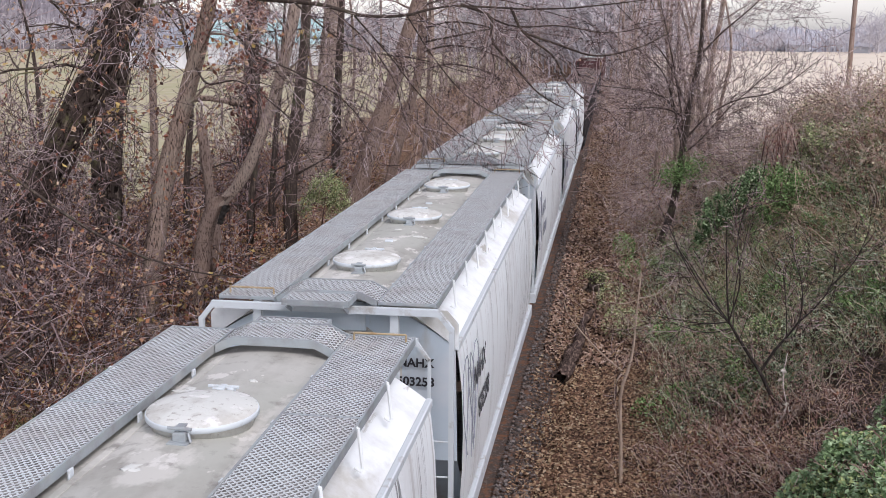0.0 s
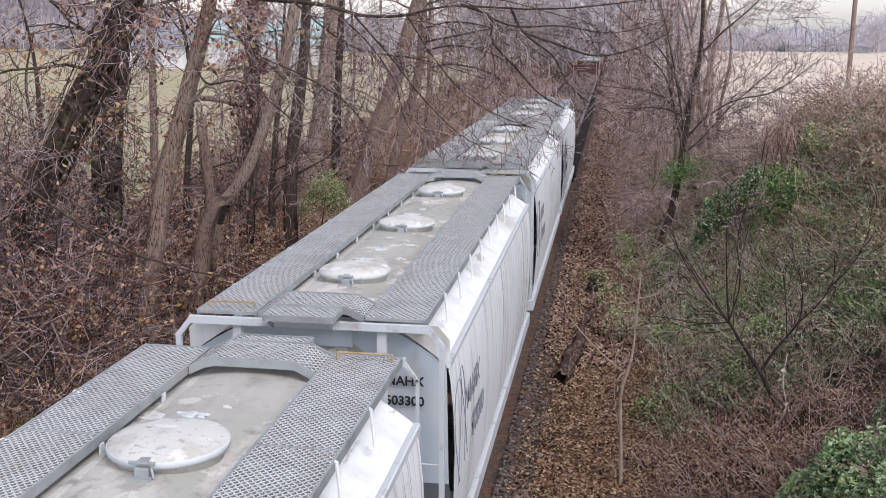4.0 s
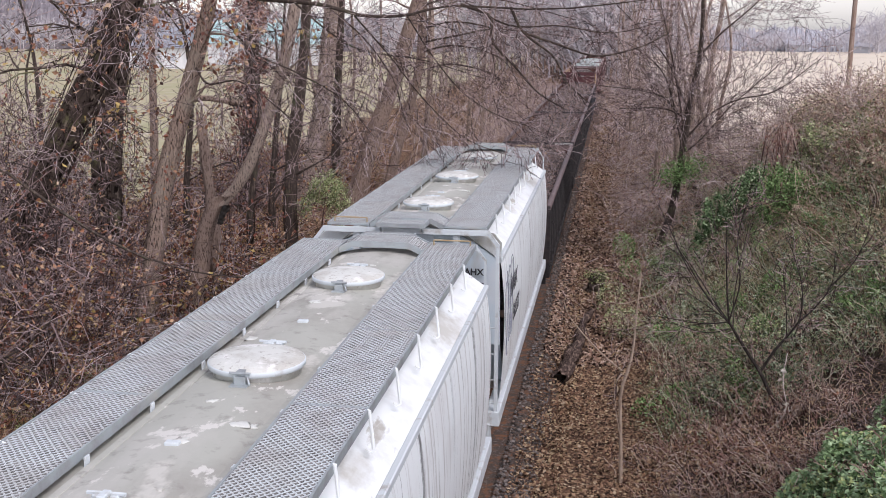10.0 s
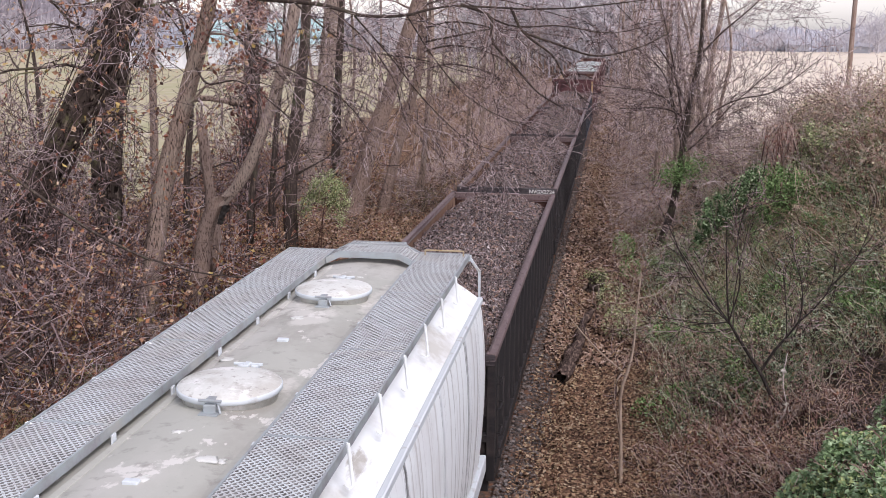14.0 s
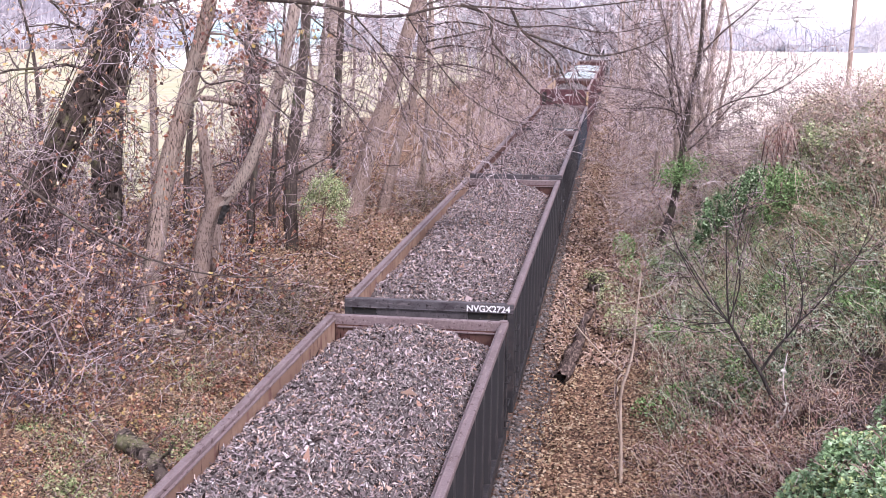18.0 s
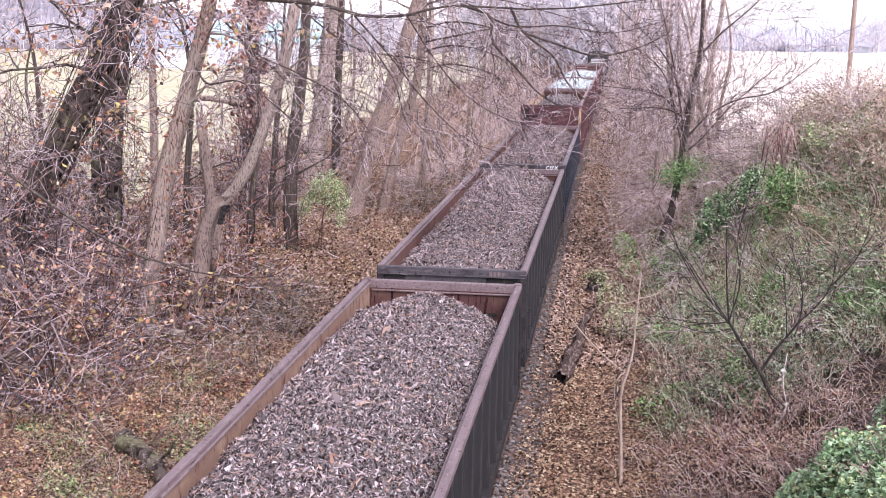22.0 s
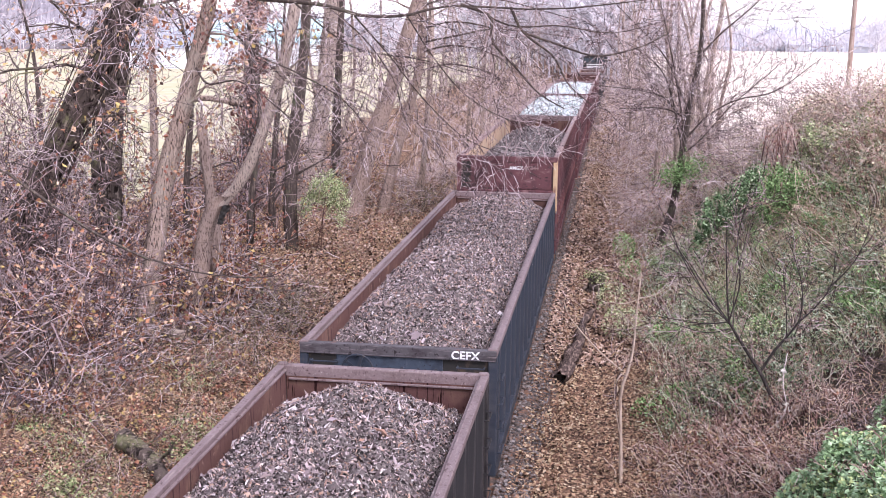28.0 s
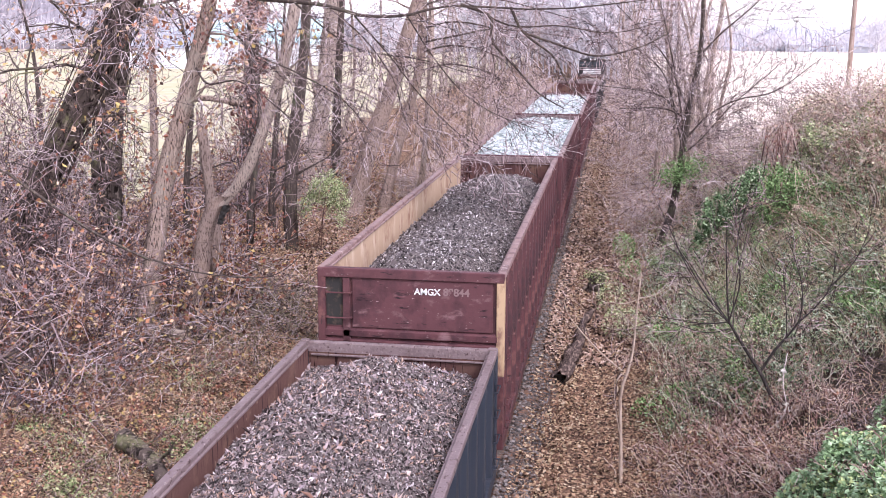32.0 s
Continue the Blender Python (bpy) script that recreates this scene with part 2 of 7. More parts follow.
M_GLETTER = mat("faded lettering", (0.20, 0.13, 0.125), 0.7)
# also carries the painted shade of slots, recesses and hollows
M_UNDER = mat("dark running gear and painted recess shade", (0.035, 0.032, 0.03), 0.85, spots=[((0.10, 0.07, 0.05), 8, 0.5, 0.7, ONE)])
M_RAIL = mat("rusty rail steel", (0.16, 0.09, 0.06), 0.7, metal=0.4)
M_TIE = mat("old tie timber", (0.09, 0.075, 0.065), 0.95, spots=[((0.16, 0.13, 0.11), 8, 0.5, 0.7, (4, 0.5, 4))])
M_CAR_BLACK = mat("worn black car paint", (0.022, 0.020, 0.021), 0.65,
                  spots=[((0.065, 0.05, 0.048), 3, 0.5, 0.68, (0.3, 2.0, 0.6)), ((0.06, 0.052, 0.05), 3.5, 0.55, 0.68, (4, 6, 0.15))], bump=0.15, bump_scale=20)
M_CAR_BLUE = mat("worn blue-black car paint", (0.024, 0.029, 0.040), 0.6,
                 spots=[((0.062, 0.06, 0.068), 3, 0.5, 0.68, (0.3, 2.0, 0.6)), ((0.06, 0.052, 0.05), 3.5, 0.55, 0.68, (4, 6, 0.15))], bump=0.15, bump_scale=20)
M_CAR_RED = mat("oxide red car paint", (0.085, 0.032, 0.034), 0.65,
                spots=[((0.045, 0.022, 0.024), 1.6, 0.48, 0.62, (1.2, 2.0, 0.7)), ((0.17, 0.075, 0.065), 2.4, 0.55, 0.68, (1, 2, 0.8)), ((0.025, 0.014, 0.014), 5, 0.6, 0.67, (1.5, 2, 0.6)), ((0.22, 0.13, 0.11), 9, 0.62, 0.7, ONE)], bump=0.15, bump_scale=20)
M_END_BLACK = mat("scuffed grey-black end plate", (0.075, 0.064, 0.066), 0.65, spots=[((0.035, 0.028, 0.029), 2.2, 0.5, 0.64, ONE), ((0.13, 0.11, 0.108), 5, 0.56, 0.7, (1, 1, 0.6)), ((0.016, 0.012, 0.012), 24, 0.62, 0.66, ONE), ((0.085, 0.036, 0.028), 3.4, 0.62, 0.68, (1.5, 1, 0.7))], bump=0.3, bump_scale=14)
M_END_BLUE = mat("scuffed blue-black end plate", (0.045, 0.056, 0.076), 0.6, spots=[((0.024, 0.028, 0.038), 2.0, 0.5, 0.64, ONE), ((0.095, 0.105, 0.125), 5, 0.57, 0.7, (1, 1, 0.6)), ((0.012, 0.012, 0.014), 26, 0.63, 0.67, ONE)], bump=0.3, bump_scale=14)
M_END_RED = mat("battered oxide-red end plate", (0.095, 0.037, 0.04), 0.6, spots=[((0.05, 0.02, 0.023), 1.6, 0.48, 0.62, (1, 1, 0.8)), ((0.19, 0.105, 0.105), 3.2, 0.56, 0.7, (0.8, 1, 1.4)), ((0.022, 0.01, 0.012), 6, 0.6, 0.66, (0.5, 1, 2)), ((0.34, 0.25, 0.24), 16, 0.66, 0.7, (0.7, 1, 2))], bump=0.6, bump_scale=5)
M_CHORD = mat("scuffed top chord", (0.18, 0.13, 0.128), 0.6, metal=0.1,
              spots=[((0.135, 0.095, 0.09), 3, 0.48, 0.66, (2, 0.4, 2)), ((0.26, 0.2, 0.185), 9, 0.56, 0.70, (3, 0.35, 3)), ((0.07, 0.04, 0.037), 16, 0.58, 0.65, (1, 0.6, 1)), ((0.36, 0.3, 0.28), 30, 0.64, 0.7, (1, 0.5, 1))], bump=0.4, bump_scale=16)
M_CHORD_PALE = mat("worn pinkish top chord", (0.24, 0.155, 0.14), 0.6, metal=0.1, spots=[((0.12, 0.06, 0.055), 5, 0.48, 0.62, ONE), ((0.38, 0.30, 0.28), 10, 0.57, 0.68, ONE), ((0.05, 0.022, 0.02), 20, 0.6, 0.65, ONE)], bump=0.2, bump_scale=30)
M_RUST_TAN = mat("tan rusted inner wall", (0.40, 0.28, 0.19), 0.85, spots=[((0.24, 0.13, 0.09), 1.6, 0.5, 0.68, ONE), ((0.50, 0.38, 0.28), 3, 0.52, 0.7, (1, 1, 0.4))], bump=0.2, bump_scale=30)
M_CHORD_DARK = mat("worn dark end chord", (0.07, 0.06, 0.063), 0.6, spots=[((0.034, 0.026, 0.028), 3, 0.48, 0.62, (0.8, 1, 2)), ((0.17, 0.14, 0.138), 6, 0.57, 0.70, (0.6, 2, 4)), ((0.12, 0.055, 0.04), 2.2, 0.6, 0.66, ONE), ((0.014, 0.01, 0.01), 18, 0.6, 0.64, (1, 1, 0.7))], bump=0.5, bump_scale=12)
M_RUST = mat("rusted inner wall", (0.235, 0.145, 0.105), 0.85,
             spots=[((0.36, 0.245, 0.17), 1.2, 0.48, 0.7, ONE), ((0.16, 0.085, 0.07), 2.2, 0.53, 0.66, (1, 2, 0.8)),
                    ((0.05, 0.024, 0.022), 3, 0.615, 0.64, (1, 6, 0.5))], bump=0.2, bump_scale=30)
M_RUST_END = mat("streaked rusty end wall", (0.095, 0.047, 0.042), 0.85,
                 spots=[((0.135, 0.08, 0.058), 1.1, 0.52, 0.68, ONE), ((0.055, 0.026, 0.025), 1.6, 0.55, 0.7, (2, 1, 0.8)),
                        ((0.018, 0.007, 0.007), 3.4, 0.585, 0.605, (5.5, 1, 0.32)), ((0.03, 0.013, 0.012), 6, 0.62, 0.65, (3, 1, 0.25))], bump=0.2, bump_scale=30)
M_RUST_DEEP = mat("deep red-brown rusted inner wall", (0.125, 0.065, 0.055), 0.85, spots=[((0.2, 0.12, 0.085), 1.4, 0.52, 0.68, ONE), ((0.05, 0.025, 0.024), 3, 0.57, 0.64, (1, 5, 0.4)), ((0.28, 0.19, 0.14), 5, 0.62, 0.68, (1, 1, 0.6))], bump=0.2, bump_scale=30)
M_HEAP = mat("shredded residue heap", (0.125, 0.102, 0.097), 0.95, spots=[((0.36, 0.32, 0.29), 22, 0.55, 0.61, ONE), ((0.02, 0.017, 0.016), 18, 0.51, 0.58, ONE)],
             bump=1.0, bump_scale=40)
M_HEAP_PALE = mat("pale residue heap", (0.38, 0.41, 0.40), 0.95, spots=[((0.72, 0.75, 0.74), 6, 0.52, 0.58, ONE), ((0.10, 0.13, 0.12), 2.6, 0.54, 0.61, (1, 0.7, 1))], bump=1.0, bump_scale=30)
M_CHIP = mat("shredded flakes", ONE, 0.85, island=[(0.0495, 0.0371, 0.0371), (0.255, 0.197, 0.193), (0.396, 0.317, 0.313), (0.099, 0.0742, 0.0731), (0.485, 0.394, 0.391), (0.332, 0.253, 0.241), (0.166, 0.126, 0.124), (0.242, 0.189, 0.184), (0.58, 0.52, 0.516), (0.204, 0.159, 0.162), (0.293, 0.233, 0.246), (0.066, 0.0464, 0.0445), (0.332, 0.197, 0.147), (0.434, 0.299, 0.227), (0.033, 0.0227, 0.0212), (0.536, 0.418, 0.369)])
M_CHIP_DARK = mat("dark shredded flakes", ONE, 0.85, island=[(0.03, 0.025, 0.026), (0.15, 0.128, 0.129), (0.24, 0.207, 0.206), (0.0825, 0.069, 0.0705), (0.375, 0.33, 0.323), (0.195, 0.165, 0.168), (0.112, 0.0945, 0.096), (0.6, 0.555, 0.54)])
M_CHIP_PALE = mat("pale shredded flakes", ONE, 0.8, island=[(0.26, 0.29, 0.285), (0.52, 0.57, 0.555), (0.78, 0.8, 0.79), (0.1, 0.13, 0.12), (0.4, 0.46, 0.43), (0.66, 0.7, 0.69), (0.17, 0.22, 0.2)])
# distant woods: haze is put into these greyed colours
M_FARWOOD = mat("distant bare woods with painted haze", ONE, 1.0, island=[(0.42, 0.4, 0.43), (0.5, 0.475, 0.5), (0.58, 0.55, 0.57)])
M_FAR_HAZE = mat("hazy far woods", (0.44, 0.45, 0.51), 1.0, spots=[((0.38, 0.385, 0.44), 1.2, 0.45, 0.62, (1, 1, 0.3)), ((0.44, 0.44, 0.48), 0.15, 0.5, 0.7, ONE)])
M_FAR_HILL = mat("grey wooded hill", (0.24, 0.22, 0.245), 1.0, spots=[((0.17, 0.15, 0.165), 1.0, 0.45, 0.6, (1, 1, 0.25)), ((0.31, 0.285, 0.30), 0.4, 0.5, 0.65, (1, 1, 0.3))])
M_TEAL = mat("pale teal metal roof", (0.36, 0.56, 0.56), 0.5, spots=[((0.46, 0.62, 0.62), 0.3, 0.4, 0.7, ONE)])
# siding greyed, with the haze of distance in its colour
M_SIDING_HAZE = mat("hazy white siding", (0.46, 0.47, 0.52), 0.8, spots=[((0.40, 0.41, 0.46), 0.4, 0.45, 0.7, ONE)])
M_SIDING = mat("white siding", (0.72, 0.72, 0.74), 0.7, spots=[((0.62, 0.62, 0.64), 0.4, 0.45, 0.7, ONE)])
M_GREYROOF = mat("grey shingle roof", (0.30, 0.31, 0.35), 0.8, spots=[((0.24, 0.25, 0.28), 0.8, 0.45, 0.7, ONE)])
M_GLASS_DARK = mat("dark window glass", (0.05, 0.06, 0.07), 0.15)
# glass lightened: the haze before it is painted in
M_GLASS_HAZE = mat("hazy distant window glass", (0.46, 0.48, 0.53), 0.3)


# ---- mesh helpers ----
def link_mesh(name, v, q=None, t=None, material=None, smooth=False):
    """A mesh object from arrays of places, four-cornered and three-cornered faces."""
    v = np.asarray(v, dtype=np.float32).reshape(-1, 3)
    q = np.zeros((0, 4), int) if q is None else np.asarray(q).reshape(-1, 4)
    t = np.zeros((0, 3), int) if t is None else np.asarray(t).reshape(-1, 3)
    me = bpy.data.meshes.new(name)
    me.vertices.add(len(v))
    me.vertices.foreach_set("co", v.ravel())
    loops = np.concatenate([q.ravel(), t.ravel()]).astype(np.int32)
    me.loops.add(len(loops))
    me.loops.foreach_set("vertex_index", loops)
    starts = np.concatenate([np.arange(len(q)) * 4, len(q) * 4 + np.arange(len(t)) * 3]).astype(np.int32)
    me.polygons.add(len(starts))
    me.polygons.foreach_set("loop_start", starts)
    me.polygons.foreach_set("use_smooth", np.full(len(starts), smooth, dtype=bool))
    me.update(calc_edges=True)
    me.validate()
    if material:
        me.materials.append(material)
    return new(name, me)


def part(name, bm, material, parent, label="", smooth=False):
    """Links a bmesh as one mesh object under its thing."""
    me = bpy.data.meshes.new(name)
    bm.to_mesh(me)
    bm.free()
    me.materials.append(material)
    if smooth:
        for p in me.polygons:
            p.use_smooth = True
    ob = new(name, me)
    ob.parent = parent
    if label:
        ob["label"] = label
    return ob


def box(bm, x0, x1, y0, y1, z0, z1, bevel=0.0):
    m = Matrix.Translation(((x0 + x1) / 2, (y0 + y1) / 2, (z0 + z1) / 2)) @ Matrix.Diagonal((abs(x1 - x0), abs(y1 - y0), abs(z1 - z0), 1))
    made = bmesh.ops.create_cube(bm, size=1.0, matrix=m)["verts"]
    if bevel:
        edges = list({e for v in made for e in v.link_edges})
        bmesh.ops.bevel(bm, geom=edges, offset=bevel, segments=1, affect="EDGES")


def rod(bm, a, b, r, sides=8):
    a, b = Vector(a), Vector(b)
    d = b - a
    m = Matrix.Translation((a + b) / 2) @ d.to_track_quat("Z", "Y").to_matrix().to_4x4()
    bmesh.ops.create_cone(bm, cap_ends=True, segments=sides, radius1=r, radius2=r, depth=d.length, matrix=m)


def beam(bm, a, b, w, h):
    """A square bar from a to b."""
    a, b = Vector(a), Vector(b)
    d = b - a
    m = Matrix.Translation((a + b) / 2) @ d.to_track_quat("Y", "Z").to_matrix().to_4x4() @ Matrix.Diagonal((w, d.length, h, 1))
    bmesh.ops.create_cube(bm, size=1.0, matrix=m)


def loft(bm, rings, closed=True, caps=False):
    """Faces between rings of places, each of the same count."""
    rows = [[bm.verts.new(p) for p in ring] for ring in rings]
    n = len(rows[0])
    for a, b in zip(rows, rows[1:]):
        for k in range(n if closed else n - 1):
            bm.faces.new((a[k], a[(k + 1) % n], b[(k + 1) % n], b[k]))
    if caps:
        bm.faces.new(rows[0][::-1])
        bm.faces.new(rows[-1])
    return rows


def tubes(lines, sides=3):
    """Tubes along lines [(places, radii), ...]: places and faces as arrays."""
    vs, qs, base = [], [], 0
    ang = np.arange(sides) * 2 * np.pi / sides
    ca, sa = np.cos(ang)[None, :, None], np.sin(ang)[None, :, None]
    for p, r in lines:
        p = np.asarray(p, float)
        r = np.asarray(r, float)
        d = np.gradient(p, axis=0)
        d /= np.linalg.norm(d, axis=1)[:, None] + 1e-9
        ref = np.array([0.31, 0.87, 0.38]) if abs(d[0, 2]) > 0.8 else np.array([0.1, 0.05, 1.0])
        a = np.cross(d, ref)
        a /= np.linalg.norm(a, axis=1)[:, None] + 1e-9
        b = np.cross(d, a)
        ring = p[:, None, :] + r[:, None, None] * (a[:, None, :] * ca + b[:, None, :] * sa)
        k = len(p)
        vs.append(ring.reshape(-1, 3))
        i = np.arange(k - 1)[:, None] * sides + np.arange(sides)[None, :]
        j = np.arange(k - 1)[:, None] * sides + (np.arange(sides)[None, :] + 1) % sides
        qs.append(np.stack([i, j, j + sides, i + sides], -1).reshape(-1, 4) + base)
        base += k * sides
    return np.concatenate(vs), np.concatenate(qs)


def leaves(places, size, rng, up=0.0, slim=(0.28, 0.42), lobed=False):
    """Small folded leaves at the places: two triangles along a midrib, or four with a toothed outline."""
    n = len(places)
    d = rng.normal(size=(n, 3))
    d[:, 2] *= 1 - 0.8 * up
    d /= np.linalg.norm(d, axis=1)[:, None] + 1e-9
    o = rng.normal(size=(n, 3))
    if up:
        o = np.cross(d, np.array([0, 0, 1.0])) + 0.8 * (1 - up) * o
    s = np.cross(d, np.cross(o, d)) if not up else o
    s = s - d * np.sum(s * d, axis=1)[:, None]
    s /= np.linalg.norm(s, axis=1)[:, None] + 1e-9
    nrm = np.cross(d, s)
    L = (size * rng.uniform(0.55, 1.4, n))[:, None]
    w = L * rng.uniform(*slim, n)[:, None]
    lift = nrm * L * rng.uniform(-0.25, 0.25, n)[:, None]
    if lobed:
        a, b = rng.uniform(-0.25, 0.1, n)[:, None], rng.uniform(0.05, 0.35, n)[:, None]
        v = np.stack([places - d * L * 0.5, places + s * w * 1.15 + d * L * a + lift, places + s * w * 0.55 + d * L * b + lift * 0.4,
                      places + d * L * 0.55 - lift * 0.5, places - s * w * 0.6 + d * L * a * 0.3 + lift * 0.5, places - s * w * 1.1 + d * L * b * 0.6 + lift], 1)
        v[:, [4, 5]] = v[:, [5, 4]]
        i = np.arange(n)[:, None] * 6
        t = np.concatenate([i + np.array([[0, 1, 2]]), i + np.array([[0, 2, 3]]), i + np.array([[0, 3, 4]]), i + np.array([[0, 4, 5]])], 1)
    else:
        v = np.stack([places - d * L * 0.5, places + s * w + lift, places + d * L * 0.5, places - s * w + lift], 1)
        i = np.arange(n)[:, None] * 4
        t = np.concatenate([i + np.array([[0, 1, 2]]), i + np.array([[0, 2, 3]])], 1)
    return v.reshape(-1, 3), t.reshape(-1, 3)


def place_many(v, f, mats):
    """Copies of a small mesh at many 4 x 4 matrices, joined."""
    v1 = np.c_[v, np.ones(len(v))]
    out = np.einsum("nij,vj->nvi", mats[:, :3, :], v1).reshape(-1, 3)
    ff = (f[None] + (np.arange(len(mats)) * len(v))[:, None, None]).reshape(-1, f.shape[1])
    return out, ff


def turned(x, y, z, rz, s, sz=None, tilt=0.0, tdir=0.0):
    """Matrices that scale, turn about z, lean and move, for arrays."""
    x, y, z, rz, s = np.broadcast_arrays(*[np.asarray(a, float) for a in (x, y, z, rz, s)])
    sz = s if sz is None else np.broadcast_to(np.asarray(sz, float), s.shape)
    m = np.zeros((len(x), 4, 4))
    c, n = np.cos(rz), np.sin(rz)
    m[:, 0, 0], m[:, 0, 1], m[:, 1, 0], m[:, 1, 1] = c * s, -n * s, n * s, c * s
    m[:, 2, 2] = sz
    m[:, 0, 2] = np.sin(tilt) * np.cos(tdir) * sz
    m[:, 1, 2] = np.sin(tilt) * np.sin(tdir) * sz
    m[:, 0, 3], m[:, 1, 3], m[:, 2, 3], m[:, 3, 3] = x, y, z, 1
    return m


def smooth01(u):
    u = np.clip(u, 0, 1)
    return u * u * (3 - 2 * u)


def lettering(words, size, m, material, parent, name="lettering"):
    """Flat raised letters as a mesh part; m: where its lower left corner lies, x along the line, z out of it."""
    cu = bpy.data.curves.new(name, "FONT")
    cu.body, cu.size, cu.extrude, cu.offset = words, size, 0.002, size * 0.026
    tmp = new(name, cu)
    me = bpy.data.meshes.new_from_object(tmp.evaluated_get(bpy.context.evaluated_depsgraph_get()))
    bpy.data.objects.remove(tmp)
    me.materials.clear()
    me.materials.append(material)
    ob = new(name, me)
    ob.parent = parent
    ob.matrix_local = m
    return ob


# ---- the ground: a railway cutting between two fields ----
def height(x, y):
    x, y = np.asarray(x, float), np.asarray(y, float)
    z = -0.45 + 0 * x
    z = z + 3.7 * smooth01((x - 3.0) / 8.5) * (1 - 0.1 * smooth01((x - 14) / 20))
    z = z + 2.3 * smooth01((18.5 - y) / 9.0) * smooth01((x - 3.6) / 3.2) * (1 - smooth01((x - 14) / 10))
    z = z + 2.2 * np.exp(-((x - 11.4) / 2.1) ** 2) * smooth01((y - 18) / 8) * (1 - smooth01((y - 33) / 24))
    z = z - 0.35 * np.exp(-((x + 4.6) / 0.9) ** 2) * smooth01((40 - y) / 15)
    z = z + 0.9 * smooth01((-x - 5.5) / 11)
    bumps = 0.10 * np.sin(x * 1.3 + y * 0.37) * np.sin(y * 0.9 - x * 0.5) + 0.06 * np.sin(x * 3.1 + 1.7) * np.sin(y * 2.3 + 0.4)
    z = z + bumps * smooth01((np.abs(x) - 2.4) / 1.5) * smooth01((60 - np.abs(x)) / 40)
    far = smooth01((y - 300) / 600) * 3.0
    return z + far


def axis_steps(near, step, far, growth):
    out, d = [0.0], step
    while out[-1] < far:
        out.append(out[-1] + d)
        if out[-1] > near:
            d *= growth
    return np.array(out)


def build_ground():
    ax = axis_steps(22, 0.4, 1600, 1.22)
    xs = np.concatenate([-ax[:0:-1], ax])
    ys = np.concatenate([-axis_steps(10, 1.0, 900, 1.4)[:0:-1], axis_steps(75, 0.5, 2400, 1.16)])
    X, Y = np.meshgrid(xs, ys, indexing="ij")
    Z = height(X, Y)
    n, m = X.shape
    i = (np.arange(n - 1)[:, None] * m + np.arange(m - 1)[None, :]).ravel()
    q = np.stack([i, i + m, i + m + 1, i + 1], 1)
    ob = link_mesh("ground", np.stack([X, Y, Z], -1).reshape(-1, 3), q, material=M_GROUND, smooth=True)
    tagged(ob, "leaf-littered railway cutting between pale dry fields", "ground", kind="structure")


build_ground()


def build_track():
    # ballast bed
    bm = bmesh.new()
    rng = random.Random(4)
    prof = [(-2.9, -0.52), (-2.2, -0.30), (-1.6, -0.12), (0, -0.10), (1.55, -0.12), (1.8, -0.26), (2.12, -0.48)]
    rings = []
    for k in range(150):
        y = -40 + k * 2.0
        rings.append([(x + rng.uniform(-0.12, 0.12), y, z + rng.uniform(-0.03, 0.03)) for x, z in prof])
    loft(bm, rings, closed=False)
    bed = part("ballast_bed", bm, M_BALLAST, None, smooth=True)
    tagged(bed, "grey crushed-stone ballast strewn with brown leaves", "ballast", kind="structure")
    track = new("railway_track")
    tagged(track, "single railway track on dark timber ties", "track", kind="structure")
    for sx in (-0.755, 0.755):
        bm = bmesh.new()
        box(bm, sx - 0.035, sx + 0.035, -40, 256, -0.045, 0.0)
        box(bm, sx - 0.009, sx + 0.009, -40, 256, -0.14, -0.045)
        box(bm, sx - 0.07, sx + 0.07, -40, 256, -0.155, -0.14)
        part("rail", bm, M_RAIL, track)
    bm = bmesh.new()
    box(bm, -1.3, 1.3, -0.11, 0.11, -0.30, -0.156, 0.012)
    first = part("tie", bm, M_TIE, track)
    for k in range(150):
        o = first if k == 0 else new("tie", first.data)
        o.parent = track
        o.location = (rng.uniform(-0.03, 0.03), 0.5 + k * 0.55, 0)


build_track()


# ---- the train ----
def travelled(t):
    """Metres that the train has come nearer since 20 s."""
    d = t - 20.0
    return 3.6877 * d + 0.01346 * d * d + 0.0003296 * d ** 3


def truck(parent, y):
    """A two-axle truck under a car."""
    bm = bmesh.new()
    for sx in (-1.0, 1.0):
        rings = []
        for yy, z0, z1 in ((-1.15, 0.42, 0.62), (-0.75, 0.36, 0.70), (-0.35, 0.22, 0.72), (0.35, 0.22, 0.72), (0.75, 0.36, 0.70), (1.15, 0.42, 0.62)):
            rings.append([(sx - 0.07, y + yy, z0), (sx + 0.07, y + yy, z0), (sx + 0.07, y + yy, z1), (sx - 0.07, y + yy, z1)])
        loft(bm, rings, caps=True)
    box(bm, -1.1, 1.1, y - 0.2, y + 0.2, 0.5, 0.85)
    tr = part("truck", bm, M_UNDER, parent)
    for yy in (-0.85, 0.85):
        bm = bmesh.new()
        rod(bm, (-0.95, y + yy, 0.46), (0.95, y + yy, 0.46), 0.08)
        for sx in (-1, 1):
            rod(bm, (sx * 0.68, y + yy, 0.46), (sx * 0.82, y + yy, 0.46), 0.46, 24)
        part("wheelset", bm, M_RAIL, tr)


def coupler(parent, y, s):
    bm = bmesh.new()
    box(bm, -0.12, 0.12, min(y, y + s * 0.5), max(y, y + s * 0.5), 0.72, 0.98, 0.02)
    box(bm, -0.2, 0.2, min(y + s * 0.42, y + s * 0.66), max(y + s * 0.42, y + s * 0.66), 0.68, 1.02, 0.05)
    part("coupler", bm, M_UNDER, parent)


